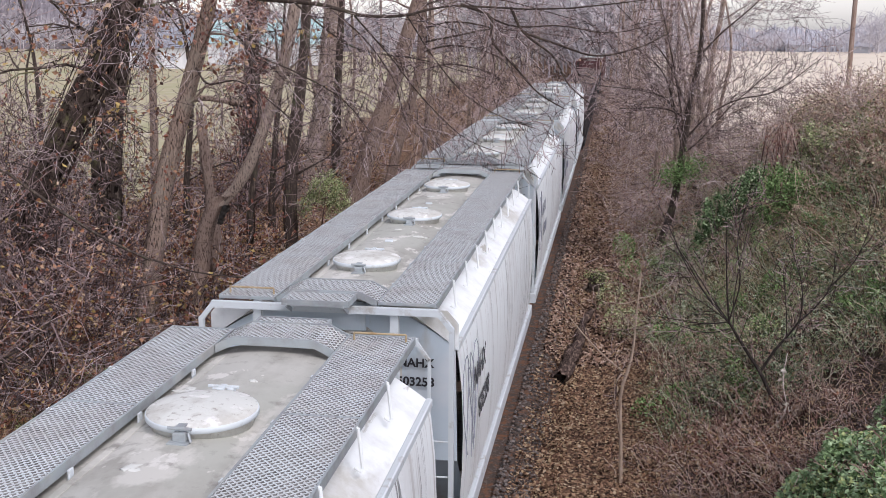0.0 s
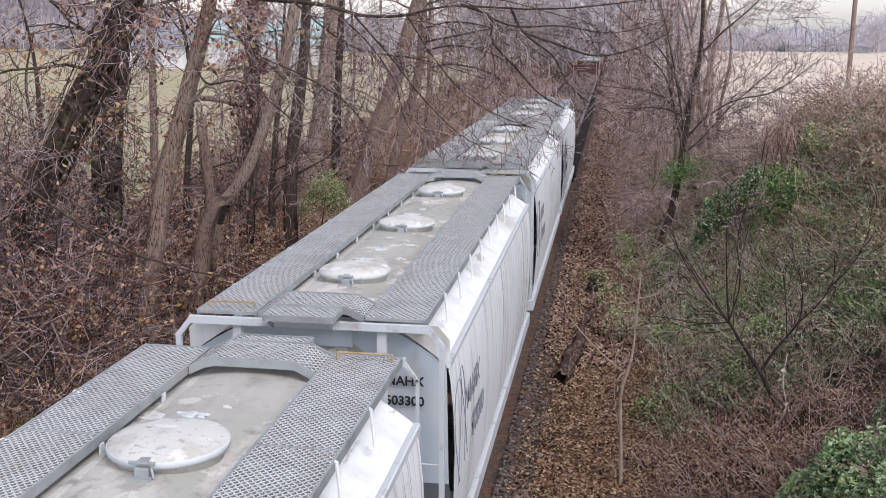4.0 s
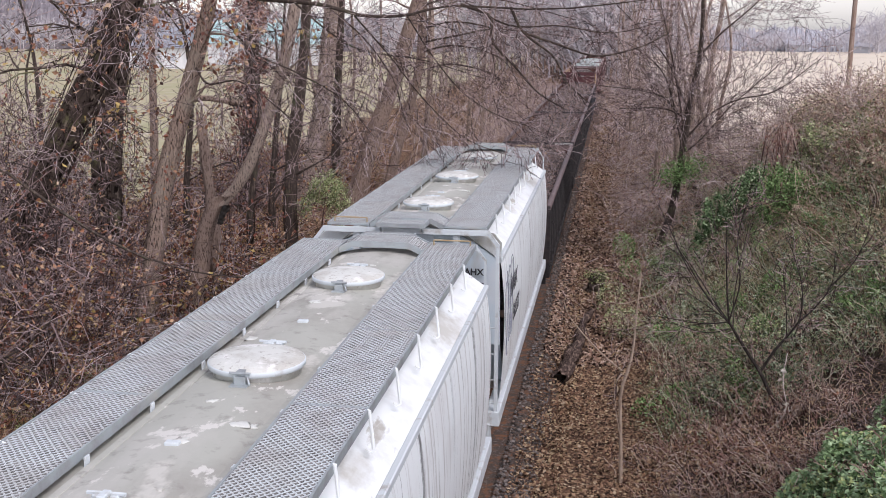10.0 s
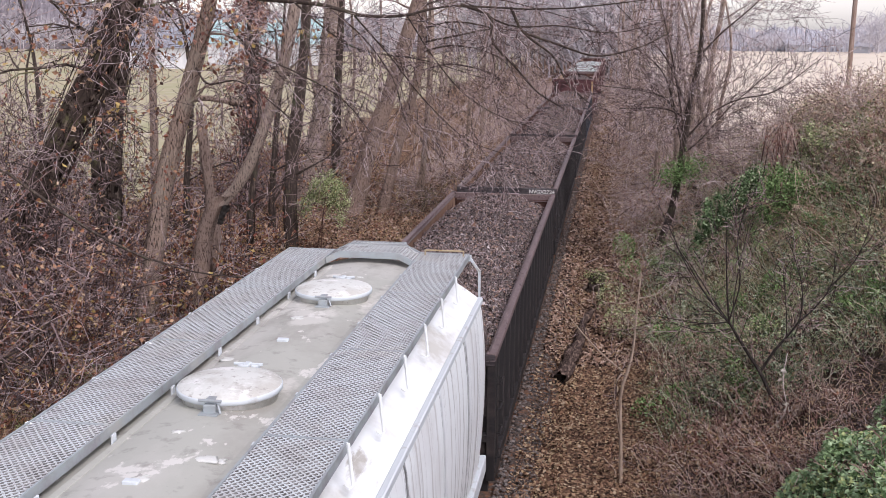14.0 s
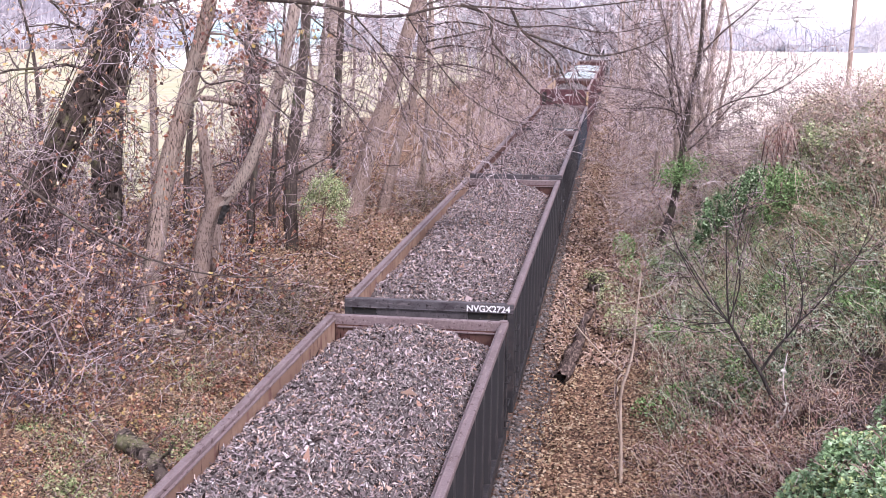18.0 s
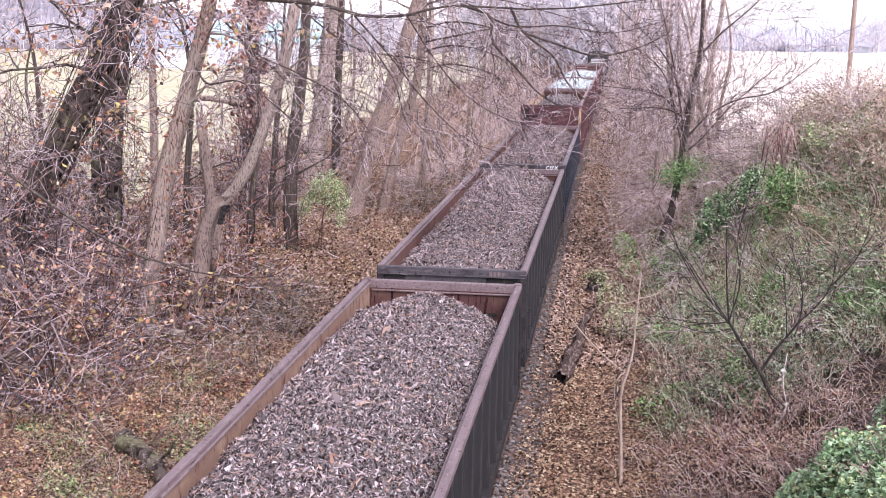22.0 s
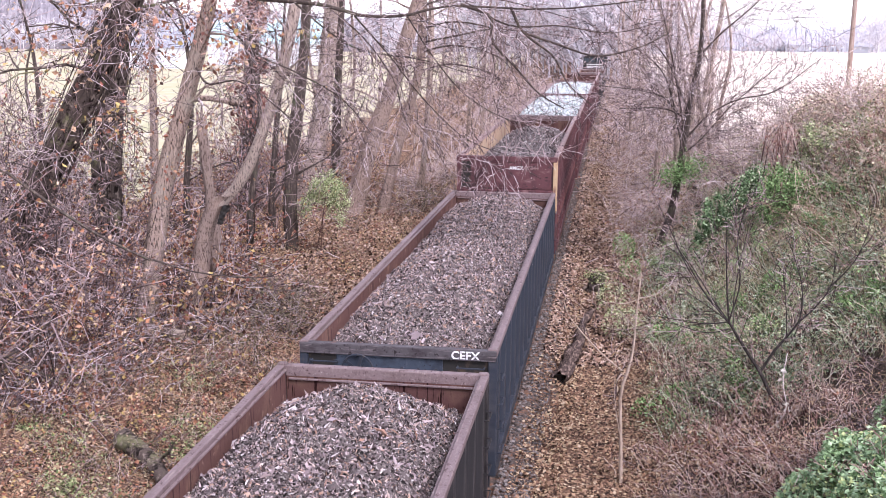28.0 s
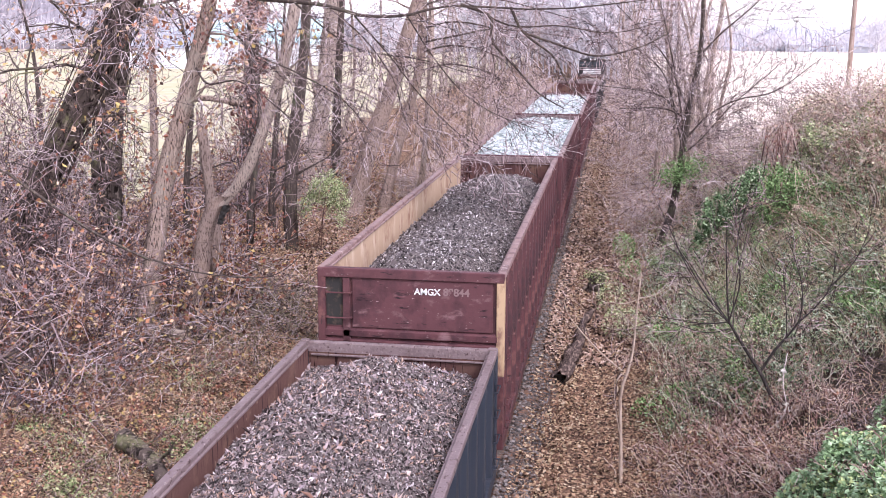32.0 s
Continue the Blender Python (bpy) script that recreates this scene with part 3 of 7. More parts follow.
def grating(x0, x1, y0, y1, z, pitch=0.074, width=0.027, zf=None):
    """Expanded-metal grating: two families of slanting strips."""
    rng = np.random.default_rng(3)
    w = x1 - x0
    y0, y1 = y0 + 0.02, y1 - 0.02
    slope = 1.2
    v, q = [], []
    zz = zf if zf else (lambda x: z)
    steps = 6 if zf else 1
    for sgn in (1, -1):
        run = w * slope
        k = y0 - run
        while k < y1 + run:
            for s in range(steps):
                u0, u1 = s / steps, (s + 1) / steps
                a0, a1 = k + sgn * run * (u0 - 0.5) + run / 2, k + sgn * run * (u1 - 0.5) + run / 2
                xa, xb = x0 + w * u0, x0 + w * u1
                # clip to the board's ends
                if max(a0, a1) < y0 or min(a0, a1) > y1:
                    continue
                def cut(xa, a0, xb, a1):
                    for lim, over in ((y0, lambda a: a < y0), (y1, lambda a: a > y1)):
                        if over(a0) and a1 != a0:
                            u = (lim - a0) / (a1 - a0)
                            xa, a0 = xa + (xb - xa) * u, lim
                        if over(a1) and a1 != a0:
                            u = (lim - a0) / (a1 - a0)
                            xb, a1 = xa + (xb - xa) * u, lim
                    return xa, a0, xb, a1
                xa, a0, xb, a1 = cut(xa, a0, xb, a1)
                b = len(v)
                za, zb = zz(xa), zz(xb)
                h = width / 2
                t = 0.004 if sgn > 0 else 0.0
                v += [(xa, a0 - h, za + t), (xa, a0 + h, za + t), (xb, a1 + h, zb + t), (xb, a1 - h, zb + t),
                      (xa, a0 - h, za - 0.03), (xa, a0 + h, za - 0.03), (xb, a1 + h, zb - 0.03), (xb, a1 - h, zb - 0.03)]
                q += [(b, b + 3, b + 2, b + 1), (b, b + 4, b + 7, b + 3), (b + 1, b + 2, b + 6, b + 5), (b + 4, b + 5, b + 6, b + 7)]
            k += pitch
    return np.array(v), np.array(q)


def add_part(name, v, q, material, parent, label="", t=None, smooth=False):
    ob = link_mesh(name, v, q, t, material, smooth)
    ob.parent = parent
    if label:
        ob["label"] = label
    return ob


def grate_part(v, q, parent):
    """A grating under its board: clean steel on top, painted shade on the inner edges."""
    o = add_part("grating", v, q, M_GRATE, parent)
    o.data.materials.append(M_GRATE_SHADE)
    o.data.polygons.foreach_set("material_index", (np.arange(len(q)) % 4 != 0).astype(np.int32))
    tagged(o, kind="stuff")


HOP_LEN = 12.0
BOARD_Z = 4.66


def roof_z(x):
    """The roof's arch across the car."""
    ax = abs(x)
    if ax < 0.75:
        return 4.62 - 0.12 * (ax / 0.75) ** 2
    return 4.50 - 0.42 * ((ax - 0.75) / 0.77) ** 1.35


def hopper_car():
    car = new("hopper_car")
    L = HOP_LEN
    # shell: roof and bulging sides
    roof_x = [-1.52 + 3.04 * k / 20 for k in range(21)]
    bm = bmesh.new()
    rings = []
    for y in (0.28, 0.30, 3, 6, 9, L - 0.30, L - 0.28):
        rings.append([(x, y, roof_z(x)) for x in roof_x])
    loft(bm, rings, closed=False)
    roof = part("roof", bm, M_ROOF, car, "grey roof caked with cement dust", smooth=True)
    bm = bmesh.new()
    for sx in (-1, 1):
        side = [(1.52, 4.08), (1.56, 3.9), (1.60, 3.5), (1.62, 3.0), (1.61, 2.5), (1.58, 2.0), (1.54, 1.6)]
        # the side's foot sweeps up towards the ends
        rings = []
        for k in range(13):
            y = 0.30 + (L - 0.60) * k / 12
            rings.append([(sx * x, y, z) for x, z in side])
        loft(bm, rings, closed=False)
    part("side", bm, M_WHITE, car, "white curved side streaked with grey dirt", smooth=True)
    # white shoulder strips of the roof outside the running boards
    for sx in (-1, 1):
        bm = bmesh.new()
        xs = [1.16, 1.25, 1.35, 1.45, 1.525]
        loft(bm, [[(sx * x, y, roof_z(x) + 0.006) for x in xs] for y in (0.29, 4, 8, L - 0.29)], closed=False)
        part("roof_shoulder", bm, M_WHITE_CLEAN, car, smooth=True)
        bm = bmesh.new()
        box(bm, sx * 1.5, sx * 1.57, 0.28, L - 0.28, 4.02, 4.11, 0.012)
        part("eave_trim", bm, M_TRIM, car)
        bm = bmesh.new()
        box(bm, sx * 1.36, sx * 1.60, -0.15, L + 0.15, 1.30, 1.56, 0.015)
        part("side_sill", bm, M_TRIM, car)
        # side stakes that show as faint seams
        for k in range(1, 6):
            bm = bmesh.new()
            y = L * k / 6
            loft(bm, [[(sx * (x + 0.012), y - 0.02, z), (sx * (x + 0.012), y + 0.02, z)] for x, z in side], closed=False)
            part("seam", bm, M_WHITE, car)
    # ends: arched end sheets with sloping bulkheads below
    for e, y in ((-1, 0.30), (1, L - 0.30)):
        bm = bmesh.new()
        top = [(x, y, roof_z(x) - 0.02) for x in roof_x]
        low = [(x * 1.02, y, 2.6) for x in roof_x]
        slope_ring = [(x * 0.98, y - e * 1.5, 1.3) for x in roof_x]
        loft(bm, [top, low, slope_ring], closed=False)
        part("end_sheet", bm, M_PALE_BLUE, car, "pale blue-grey end sheet", smooth=False)
        yg = y + e * 0.02
        for sx in ((-1, 1) if e < 0 else ()):
            bm = bmesh.new()
            vs_ = [bm.verts.new((sx * x, yg, z)) for x, z in ((0.9, 4.52), (1.42, 4.52), (1.56, 4.36), (1.56, 4.02), (1.40, 4.16), (1.15, 4.34))]
            bm.faces.new(vs_ if sx * e < 0 else vs_[::-1])
            bmesh.ops.solidify(bm, geom=bm.faces[:], thickness=0.012)
            part("end_gusset", bm, M_WHITE_CLEAN, car)
        bm = bmesh.new()
        ye = y + e * 0.03
        box(bm, -0.42, 0.42, ye - 0.02, ye + 0.02, 4.22, 4.46, 0.01)
        part("end_plate", bm, M_PALE_BLUE, car)
        bm = bmesh.new()
        out = [(0.86 * math.cos(a * math.pi / 12) * (1 + 0.05 * math.sin(a * 2.3)), y + e * 0.006, 3.62 + 0.72 * math.sin(a * math.pi / 12) * (1 + 0.06 * math.sin(a * 1.7))) for a in range(13)]
        out += [(-0.86, y + e * 0.006, 2.9), (0.86, y + e * 0.006, 2.9)]
        bm.faces.new([bm.verts.new(q) for q in (out if e < 0 else out[::-1])])
        part("cement_stain", bm, M_ROOF, car, "beige cement stain below the roof's end")
        # end frame: top bar, bent corners, corner ladders
        bm = bmesh.new()
        yb = (-0.10 if e < 0 else L + 0.10)
        xa, xp, w = (1.37, 1.53, 0.06) if e < 0 else (1.33, 1.47, 0.034)
        beam(bm, (-xa - 0.02, yb, 4.58), (xa + 0.02, yb, 4.585), 0.06, 0.085)
        for sx in (-1, 1):
            beam(bm, (sx * xa, yb, 4.59), (sx * xp, yb, 4.39), w, w)
            beam(bm, (sx * xp, yb, 4.41), (sx * xp, yb, 1.45), w, w)
            box(bm, sx * 0.84 - 0.05, sx * 0.84 + 0.05, yb + (0.02 if e < 0 else -0.10), yb + (0.10 if e < 0 else -0.02), 2.4, 4.53)
        part("end_frame", bm, M_TRIM, car, "pale steel end frame")
        for sx in (-1, 1):
            for z in (3.0, 2.55, 2.1, 1.7):
                bm = bmesh.new()
                rod(bm, (sx * xp, yb, z), (sx * 1.08, yb, z), 0.012, 6)
                part("ladder_rung", bm, M_TRIM, car)
        bm = bmesh.new()
        box(bm, -1.45, 1.45, yb - 0.12, yb + 0.12, 1.0, 1.35)
        part("end_sill", bm, M_TRIM, car)
        # raised crossing walkway and its outer step
        def hump(x):
            return BOARD_Z + 0.10 * float(smooth01((0.62 - abs(x)) / 0.22))
        ya, yc = (0.02, 0.62) if e < 0 else (L - 0.62, L - 0.02)
        pts = [-0.62, -0.42, -0.2, 0.2, 0.42, 0.62]
        for yy in (ya, yc):
            bm = bmesh.new()
            loft(bm, [[(a, yy + s * 0.01, hump(a) - 0.03 + w * 0.045) for s, w in ((-1, -1), (1, -1), (1, 1), (-1, 1))] for a in pts], caps=True)
            cross = part("walkway_rail", bm, M_GALV, car, "galvanised edge of the raised crossing walkway")
        v, q = grating(-0.62, 0.62, ya, yc, BOARD_Z, zf=hump)
        grate_part(v, q, cross)
        yd0, yd1 = (-0.42, 0.0) if e < 0 else (L - 0.12, L + 0.22)
        bm = bmesh.new()
        for xa in (-0.41, 0.37):
            beam(bm, (xa, yd0, BOARD_Z + 0.065), (xa, yd1, BOARD_Z + 0.065), 0.025, 0.07)
        for yy in (yd0, yd1):
            beam(bm, (-0.41, yy, BOARD_Z + 0.065), (0.37, yy, BOARD_Z + 0.065), 0.025, 0.07)
        for xa in (-0.36, 0.32):
            beam(bm, (xa, yd0 + e * 0.02, BOARD_Z + 0.04), (xa, yd0 - e * 0.2, BOARD_Z - 0.08), 0.012, 0.05)
        step = part("end_step", bm, M_GALV, car)
        v, q = grating(-0.40, 0.36, yd0, yd1, BOARD_Z + 0.09)
        grate_part(v, q, step)
        coupler(car, yb, e)
    # running boards
    for sx in (-1, 1):
        x0, x1 = sorted((sx * 0.64, sx * 1.33))
        bm = bmesh.new()
        for x in (x0, x1):
            beam(bm, (x, 0, BOARD_Z - 0.03), (x, L, BOARD_Z - 0.03), 0.02, 0.085)
        for k in range(6):
            beam(bm, (x0, L * k / 5, BOARD_Z - 0.012), (x1, L * k / 5, BOARD_Z - 0.012), 0.035, 0.035)
        board = part("running_board", bm, M_GALV, car, "galvanised expanded-metal running board")
        v, q = grating(x0, x1, 0.0, L, BOARD_Z)
        grate_part(v, q, board)
        # weld strip on the roof and bracket tabs
        bm = bmesh.new()
        x0_, x1_ = sorted((sx * 0.50, sx * 0.565))
        box(bm, x0_, x1_, 0.66, L - 0.66, 4.54, roof_z(0.53) + 0.012, 0.004)
        part("weld_strip", bm, M_ROOF, board)
        bm = bmesh.new()
        box(bm, -0.010, 0.010, -0.035, 0.035, -0.115, 0.0, 0.004)
        x0_, x1_ = sorted((0.0, -sx * 0.06))
        box(bm, x0_, x1_, -0.04, 0.04, -0.122, -0.108, 0.004)
        tab = part("board_tab", bm, M_TRIM, board, "white bracket tab")
        tab.location = (sx * 0.585, 1.1, BOARD_Z - 0.03)
        for k in range(1, 9):
            o = new("board_tab", tab.data)
            o.parent = board
            o.location = (sx * 0.585, 1.1 + 1.2 * k, BOARD_Z - 0.03)
        # outer stays between board and roof
        bm = bmesh.new()
        rod(bm, (-sx * 0.05, 0, -0.015), (0, 0, 0.005), 0.015, 8)
        rod(bm, (0, 0, 0.005), (sx * 0.035, 0, -0.345), 0.016, 8)
        rod(bm, (sx * 0.035, 0, -0.345), (sx * 0.02, -0.045, -0.352), 0.010, 6)
        rod(bm, (sx * 0.02, -0.045, -0.352), (-sx * 0.03, -0.03, -0.33), 0.010, 6)
        stay = part("board_stay", bm, M_WHITE_CLEAN, board, "white stay rod")
        stay.location = (sx * 1.35, 1.25, BOARD_Z - 0.0)
        for k in range(1, 9):
            o = new("board_stay", stay.data)
            o.parent = board
            o.location = (sx * 1.35, 1.25 + 1.16 * k, BOARD_Z - 0.0)
    # ochre grab rails, one at each end
    for x0, y in ((-1.25, 0.16), (0.72, L - 0.16)):
        bm = bmesh.new()
        z = BOARD_Z
        rod(bm, (x0, y, z), (x0, y, z + 0.075), 0.012, 8)
        rod(bm, (x0, y, z + 0.075), (x0 + 0.55, y, z + 0.075), 0.012, 8)
        rod(bm, (x0 + 0.55, y, z + 0.075), (x0 + 0.55, y, z), 0.012, 8)
        part("grab_rail", bm, M_YELLOW, car, "ochre-painted grab rail")
    # round hatches on the centre line
    for y in (2.15, 5.80, 9.45):
        bm = bmesh.new()
        rings = []
        for r, z in ((0.42, 4.52), (0.42, 4.665), (0.462, 4.67), (0.466, 4.715), (0.45, 4.735), (0.33, 4.765), (0.16, 4.782), (0.02, 4.788)):
            rings.append([(r * math.cos(a * math.pi / 16), y + r * math.sin(a * math.pi / 16), z) for a in range(32)])
        loft(bm, rings, caps=True)
        hatch = part("hatch", bm, M_HATCH, car, "round white hatch dusted with cement", smooth=True)
        bm = bmesh.new()
        rings = []
        for r, z in ((0.463, 4.672), (0.469, 4.674), (0.470, 4.712), (0.464, 4.722), (0.455, 4.722)):
            rings.append([(r * math.cos(a * math.pi / 20), y + r * math.sin(a * math.pi / 20), z) for a in range(40)])
        loft(bm, rings)
        part("rim", bm, M_TRIM, hatch, "white hatch rim", smooth=True)
        bm = bmesh.new()
        box(bm, -0.055, 0.055, y - 0.52, y - 0.465, 4.60, 4.70, 0.006)
        box(bm, -0.04, 0.04, y - 0.50, y - 0.40, 4.725, 4.745, 0.004)
        rod(bm, (-0.10, y - 0.49, 4.73), (0.10, y - 0.49, 4.73), 0.014, 8)
        rod(bm, (0.075, y - 0.50, 4.70), (0.10, y - 0.52, 4.63), 0.011, 6)
        box(bm, -0.085, 0.085, y - 0.57, y - 0.45, 4.605, 4.632, 0.004)
        part("latch", bm, M_GALV, hatch)
        bm = bmesh.new()
        box(bm, -0.10, -0.03, y + 0.47, y + 0.54, 4.56, 4.74, 0.01)
        box(bm, 0.03, 0.10, y + 0.47, y + 0.54, 4.56, 4.74, 0.01)
        rod(bm, (-0.14, y + 0.50, 4.745), (0.14, y + 0.50, 4.745), 0.015, 6)
        box(bm, -0.03, 0.03, y + 0.40, y + 0.52, 4.735, 4.765, 0.006)
        part("hinge", bm, M_TRIM, hatch)
    # roof clutter: vent tabs and cement lumps
    rng = random.Random(8)
    for k in range(9):
        bm = bmesh.new()
        s = rng.uniform(0.05, 0.17)
        x, y = rng.uniform(-0.45, 0.45), rng.choice((3.3, 4.1, 4.6, 7.1, 7.9, 8.4, 3.8, 10.4)) + rng.uniform(-0.3, 0.3)
        out = [s * rng.uniform(0.35, 1.2) for _ in range(14)]
        rings = [[(x + f * r * math.cos(a * math.pi / 7), y + 0.8 * f * r * math.sin(a * math.pi / 7), roof_z(x) + h) for a, r in enumerate(out)]
                 for f, h in ((1.0, -0.006), (0.8, 0.006), (0.3, 0.009))]
        loft(bm, rings, caps=True)
        part("cement_crust", bm, M_HATCH, car, smooth=True)
    for y in (3.85, 7.5):
        bm = bmesh.new()
        box(bm, -0.10, 0.02, y - 0.035, y + 0.035, 4.60, 4.645, 0.008)
        part("roof_lug", bm, M_TRIM, car)
    # pipe brackets and discharge bays below
    for y in (4.0, 8.0):
        bm = bmesh.new()
        loft(bm, [[(-1.4, y - 1.7, 1.6), (1.4, y - 1.7, 1.6), (1.4, y + 1.7, 1.6), (-1.4, y + 1.7, 1.6)],
                  [(-0.4, y - 0.3, 0.35), (0.4, y - 0.3, 0.35), (0.4, y + 0.3, 0.35), (-0.4, y + 0.3, 0.35)]], caps=True)
        part("hopper_bay", bm, M_WHITE, car)
    truck(car, 1.9)
    truck(car, L - 1.9)
    return tagged(car, "white covered hopper car with grated roof walkways and round hatches", "hopper car", "covered hopper cars")


def rock_pose(y20, x=0.0):
    return [(t, pose(x, y20 - travelled(t), 0.0)) for t in [0, 1, 2, 3, 4, 6, 8, 10, 12, 14, 16, 18, 20, 22, 24, 26, 28, 30, 31, 32]]


MOVING = []
HOP_X = -0.10
HOP_Y = (-72.35, -58.95, -45.55, -32.15, -18.75)
hop = hopper_car()
hoppers = []
for k, y in enumerate(HOP_Y):
    o = hop if k == 0 else copy_thing(hop, pose(HOP_X, y, 0))
    hoppers.append(o)
    MOVING.append((o, y, HOP_X))
for o, number in zip(hoppers, ("503412", "503258", "503300", "503400", "503377")):
    # end marks
    lettering("NAHX", 0.155, pose(0.81, 0.262, 3.80, 90), M_BLACK, o, "reporting_mark")
    lettering(number, 0.155, pose(0.80, 0.262, 3.56, 90), M_BLACK, o, "car_number")
    # side marks
    ink = M_INK if number in ("503258", "503377") else M_SCRAWL
    lettering("NAHX", 0.43, pose(1.635, 1.25, 3.2, 90, 0, 90), ink, o, "reporting_mark")
    lettering(number, 0.40, pose(1.635, 1.8, 2.62, 90, 0, 90), ink, o, "car_number")
    # spray-painted loops
    rng = random.Random(int(number))
    lines = []
    for k in range(4 if number in ("503258", "503377") else 2):
        y0, z0 = 0.6 + 0.26 * k + rng.uniform(-0.1, 0.1), rng.uniform(2.3, 2.6)
        pts = [(1.63, y0 + 0.28 * math.sin(a * 0.6 + k) * (0.5 + a / 12), z0 + 1.35 * math.sin(a * math.pi / 11)) for a in range(12)]
        lines.append((pts, [0.006] * 12))
    v, q = tubes(lines, 4)
    add_part("spray_paint", v, q, M_SCRAWL, o, "thin blue-grey spray-painted scrawl")


def gondola(name_label, paint, inside, top, length, category="gondola"):
    car = new("gondola_car")
    L, W, Z0 = length, 1.575, 1.02
    for sx in (-1, 1):
        bm = bmesh.new()
        x0, x1 = sorted((sx * (W - 0.135), sx * (W - 0.11)))
        box(bm, x0, x1, 0.1, L - 0.1, Z0, top - 0.105)
        side = part("side_wall", bm, paint, car)
        bm = bmesh.new()
        x0, x1 = sorted((sx * (W - 0.143), sx * (W - 0.138)))
        box(bm, x0, x1, 0.14, L - 0.14, Z0 + 0.05, top - 0.06)
        part("inner_lining", bm, inside, car, "rust-stained inner wall")
        bm = bmesh.new()
        x0, x1 = sorted((sx * (W - 0.165), sx * (W - 0.122)))
        box(bm, x0, x1, 0.14, L - 0.14, top - 0.085, top - 0.055, 0.006)
        part("chord_lip", bm, M_CHORD_PALE if paint is M_CAR_RED else M_CHORD, car)
        bm = bmesh.new()
        x0, x1 = sorted((sx * (W - 0.12), sx * W))
        box(bm, x0, x1, 0.0, L, top - 0.10, top, 0.012)
        part("top_chord", bm, M_CHORD_PALE if paint is M_CAR_RED else M_CHORD, car, "scuffed steel top chord")
        bm = bmesh.new()
        x0, x1 = sorted((sx * (W - 0.11), sx * (W + 0.0)))
        box(bm, x0, x1, 0.05, L - 0.05, Z0 - 0.12, Z0 + 0.10, 0.01)
        part("side_sill", bm, paint, car)
        # pressed side posts
        bm = bmesh.new()
        loft(bm, [[(sx * (W - 0.11), -0.12, Z0), (sx * (W - 0.01), -0.06, Z0), (sx * (W - 0.01), 0.06, Z0), (sx * (W - 0.11), 0.12, Z0)],
                  [(sx * (W - 0.11), -0.12, top - 0.10), (sx * (W - 0.01), -0.06, top - 0.10), (sx * (W - 0.01), 0.06, top - 0.10),
                   (sx * (W - 0.11), 0.12, top - 0.10)]], closed=False)
        post = part("side_post", bm, paint, car)
        n = 17
        post.location = (0, 0.55, 0)
        for k in range(1, n):
            o = new("side_post", post.data)
            o.parent = car
            o.location = (0, 0.55 + (L - 1.1) * k / (n - 1), 0)
        # corner steps on the side
        for y in (0.18, L - 0.55):
            for z in (1.25, 1.65, 2.05, 2.45):
                bm = bmesh.new()
                beam(bm, (sx * (W + 0.06), y, z), (sx * (W + 0.06), y + 0.36, z), 0.018, 0.018)
                for yy in (y, y + 0.36):
                    beam(bm, (sx * (W - 0.02), yy, z), (sx * (W + 0.065), yy, z), 0.018, 0.018)
                part("step_rung", bm, paint, car)
    bm = bmesh.new()
    box(bm, -W + 0.05, W - 0.05, 0.12, L - 0.12, Z0 - 0.05, Z0 + 0.05)
    part("car_floor", bm, inside, car)
    bm = bmesh.new()
    box(bm, -0.25, 0.25, 0.0, L, 0.72, Z0 - 0.05)
    part("centre_sill", bm, M_UNDER, car)
    for e, y in ((-1, 0.0), (1, L)):
        bm = bmesh.new()
        ya, yb = sorted((y - e * 0.05, y - e * 0.10))
        box(bm, -W + 0.1, W - 0.1, ya, yb, Z0 - 0.3, top - 0.05)
        part("end_wall", bm, paint, car)
        bm = bmesh.new()
        ya, yb = sorted((y - e * 0.104, y - e * 0.11))
        box(bm, -W + 0.1, W - 0.1, ya, yb, Z0, top - 0.12)
        part("end_lining", bm, M_RUST_END, car, "rust-streaked inner end wall")
        bm = bmesh.new()
        ya, yb = sorted((y - e * 0.112, y - e * 0.15))
        box(bm, -W + 0.19, W - 0.19, ya, yb, top - 0.215, top - 0.185, 0.006)
        part("chord_lip", bm, M_CHORD, car)
        if top < 3.4:
            # no holes are cut: flat ovals carry the slots' shade in their colour
            for z in (top - 0.62, top - 1.05):
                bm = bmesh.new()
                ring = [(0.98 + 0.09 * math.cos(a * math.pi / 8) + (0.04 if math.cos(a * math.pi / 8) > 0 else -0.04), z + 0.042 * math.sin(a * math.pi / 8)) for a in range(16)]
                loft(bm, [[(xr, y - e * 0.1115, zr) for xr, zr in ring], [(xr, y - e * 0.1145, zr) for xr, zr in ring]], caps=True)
                part("tie_slot", bm, M_UNDER, car, "flat dark oval for a shaded tie-down slot")
        bm = bmesh.new()
        ya, yb = sorted((y + e * 0.015, y - e * 0.115))
        box(bm, -W + 0.01, W - 0.01, ya, yb, top - 0.17, top - 0.004, 0.012)
        part("end_chord", bm, M_END_RED if top > 3.4 and e < 0 else (M_CHORD_DARK if e < 0 else M_CHORD), car)
        bm = bmesh.new()
        ya, yb = sorted((y - e * 0.055, y - e * 0.015))
        box(bm, -0.98, 0.72 if top < 3.4 else W - 0.2, ya, yb, top - (0.62 if top < 3.4 else 1.02), top - 0.172, 0.008)
        part("end_panel", bm, M_END_RED if top > 3.4 else (M_END_BLUE if paint is M_CAR_BLUE else M_END_BLACK), car, "" if top > 3.4 else "scuffed end plate")
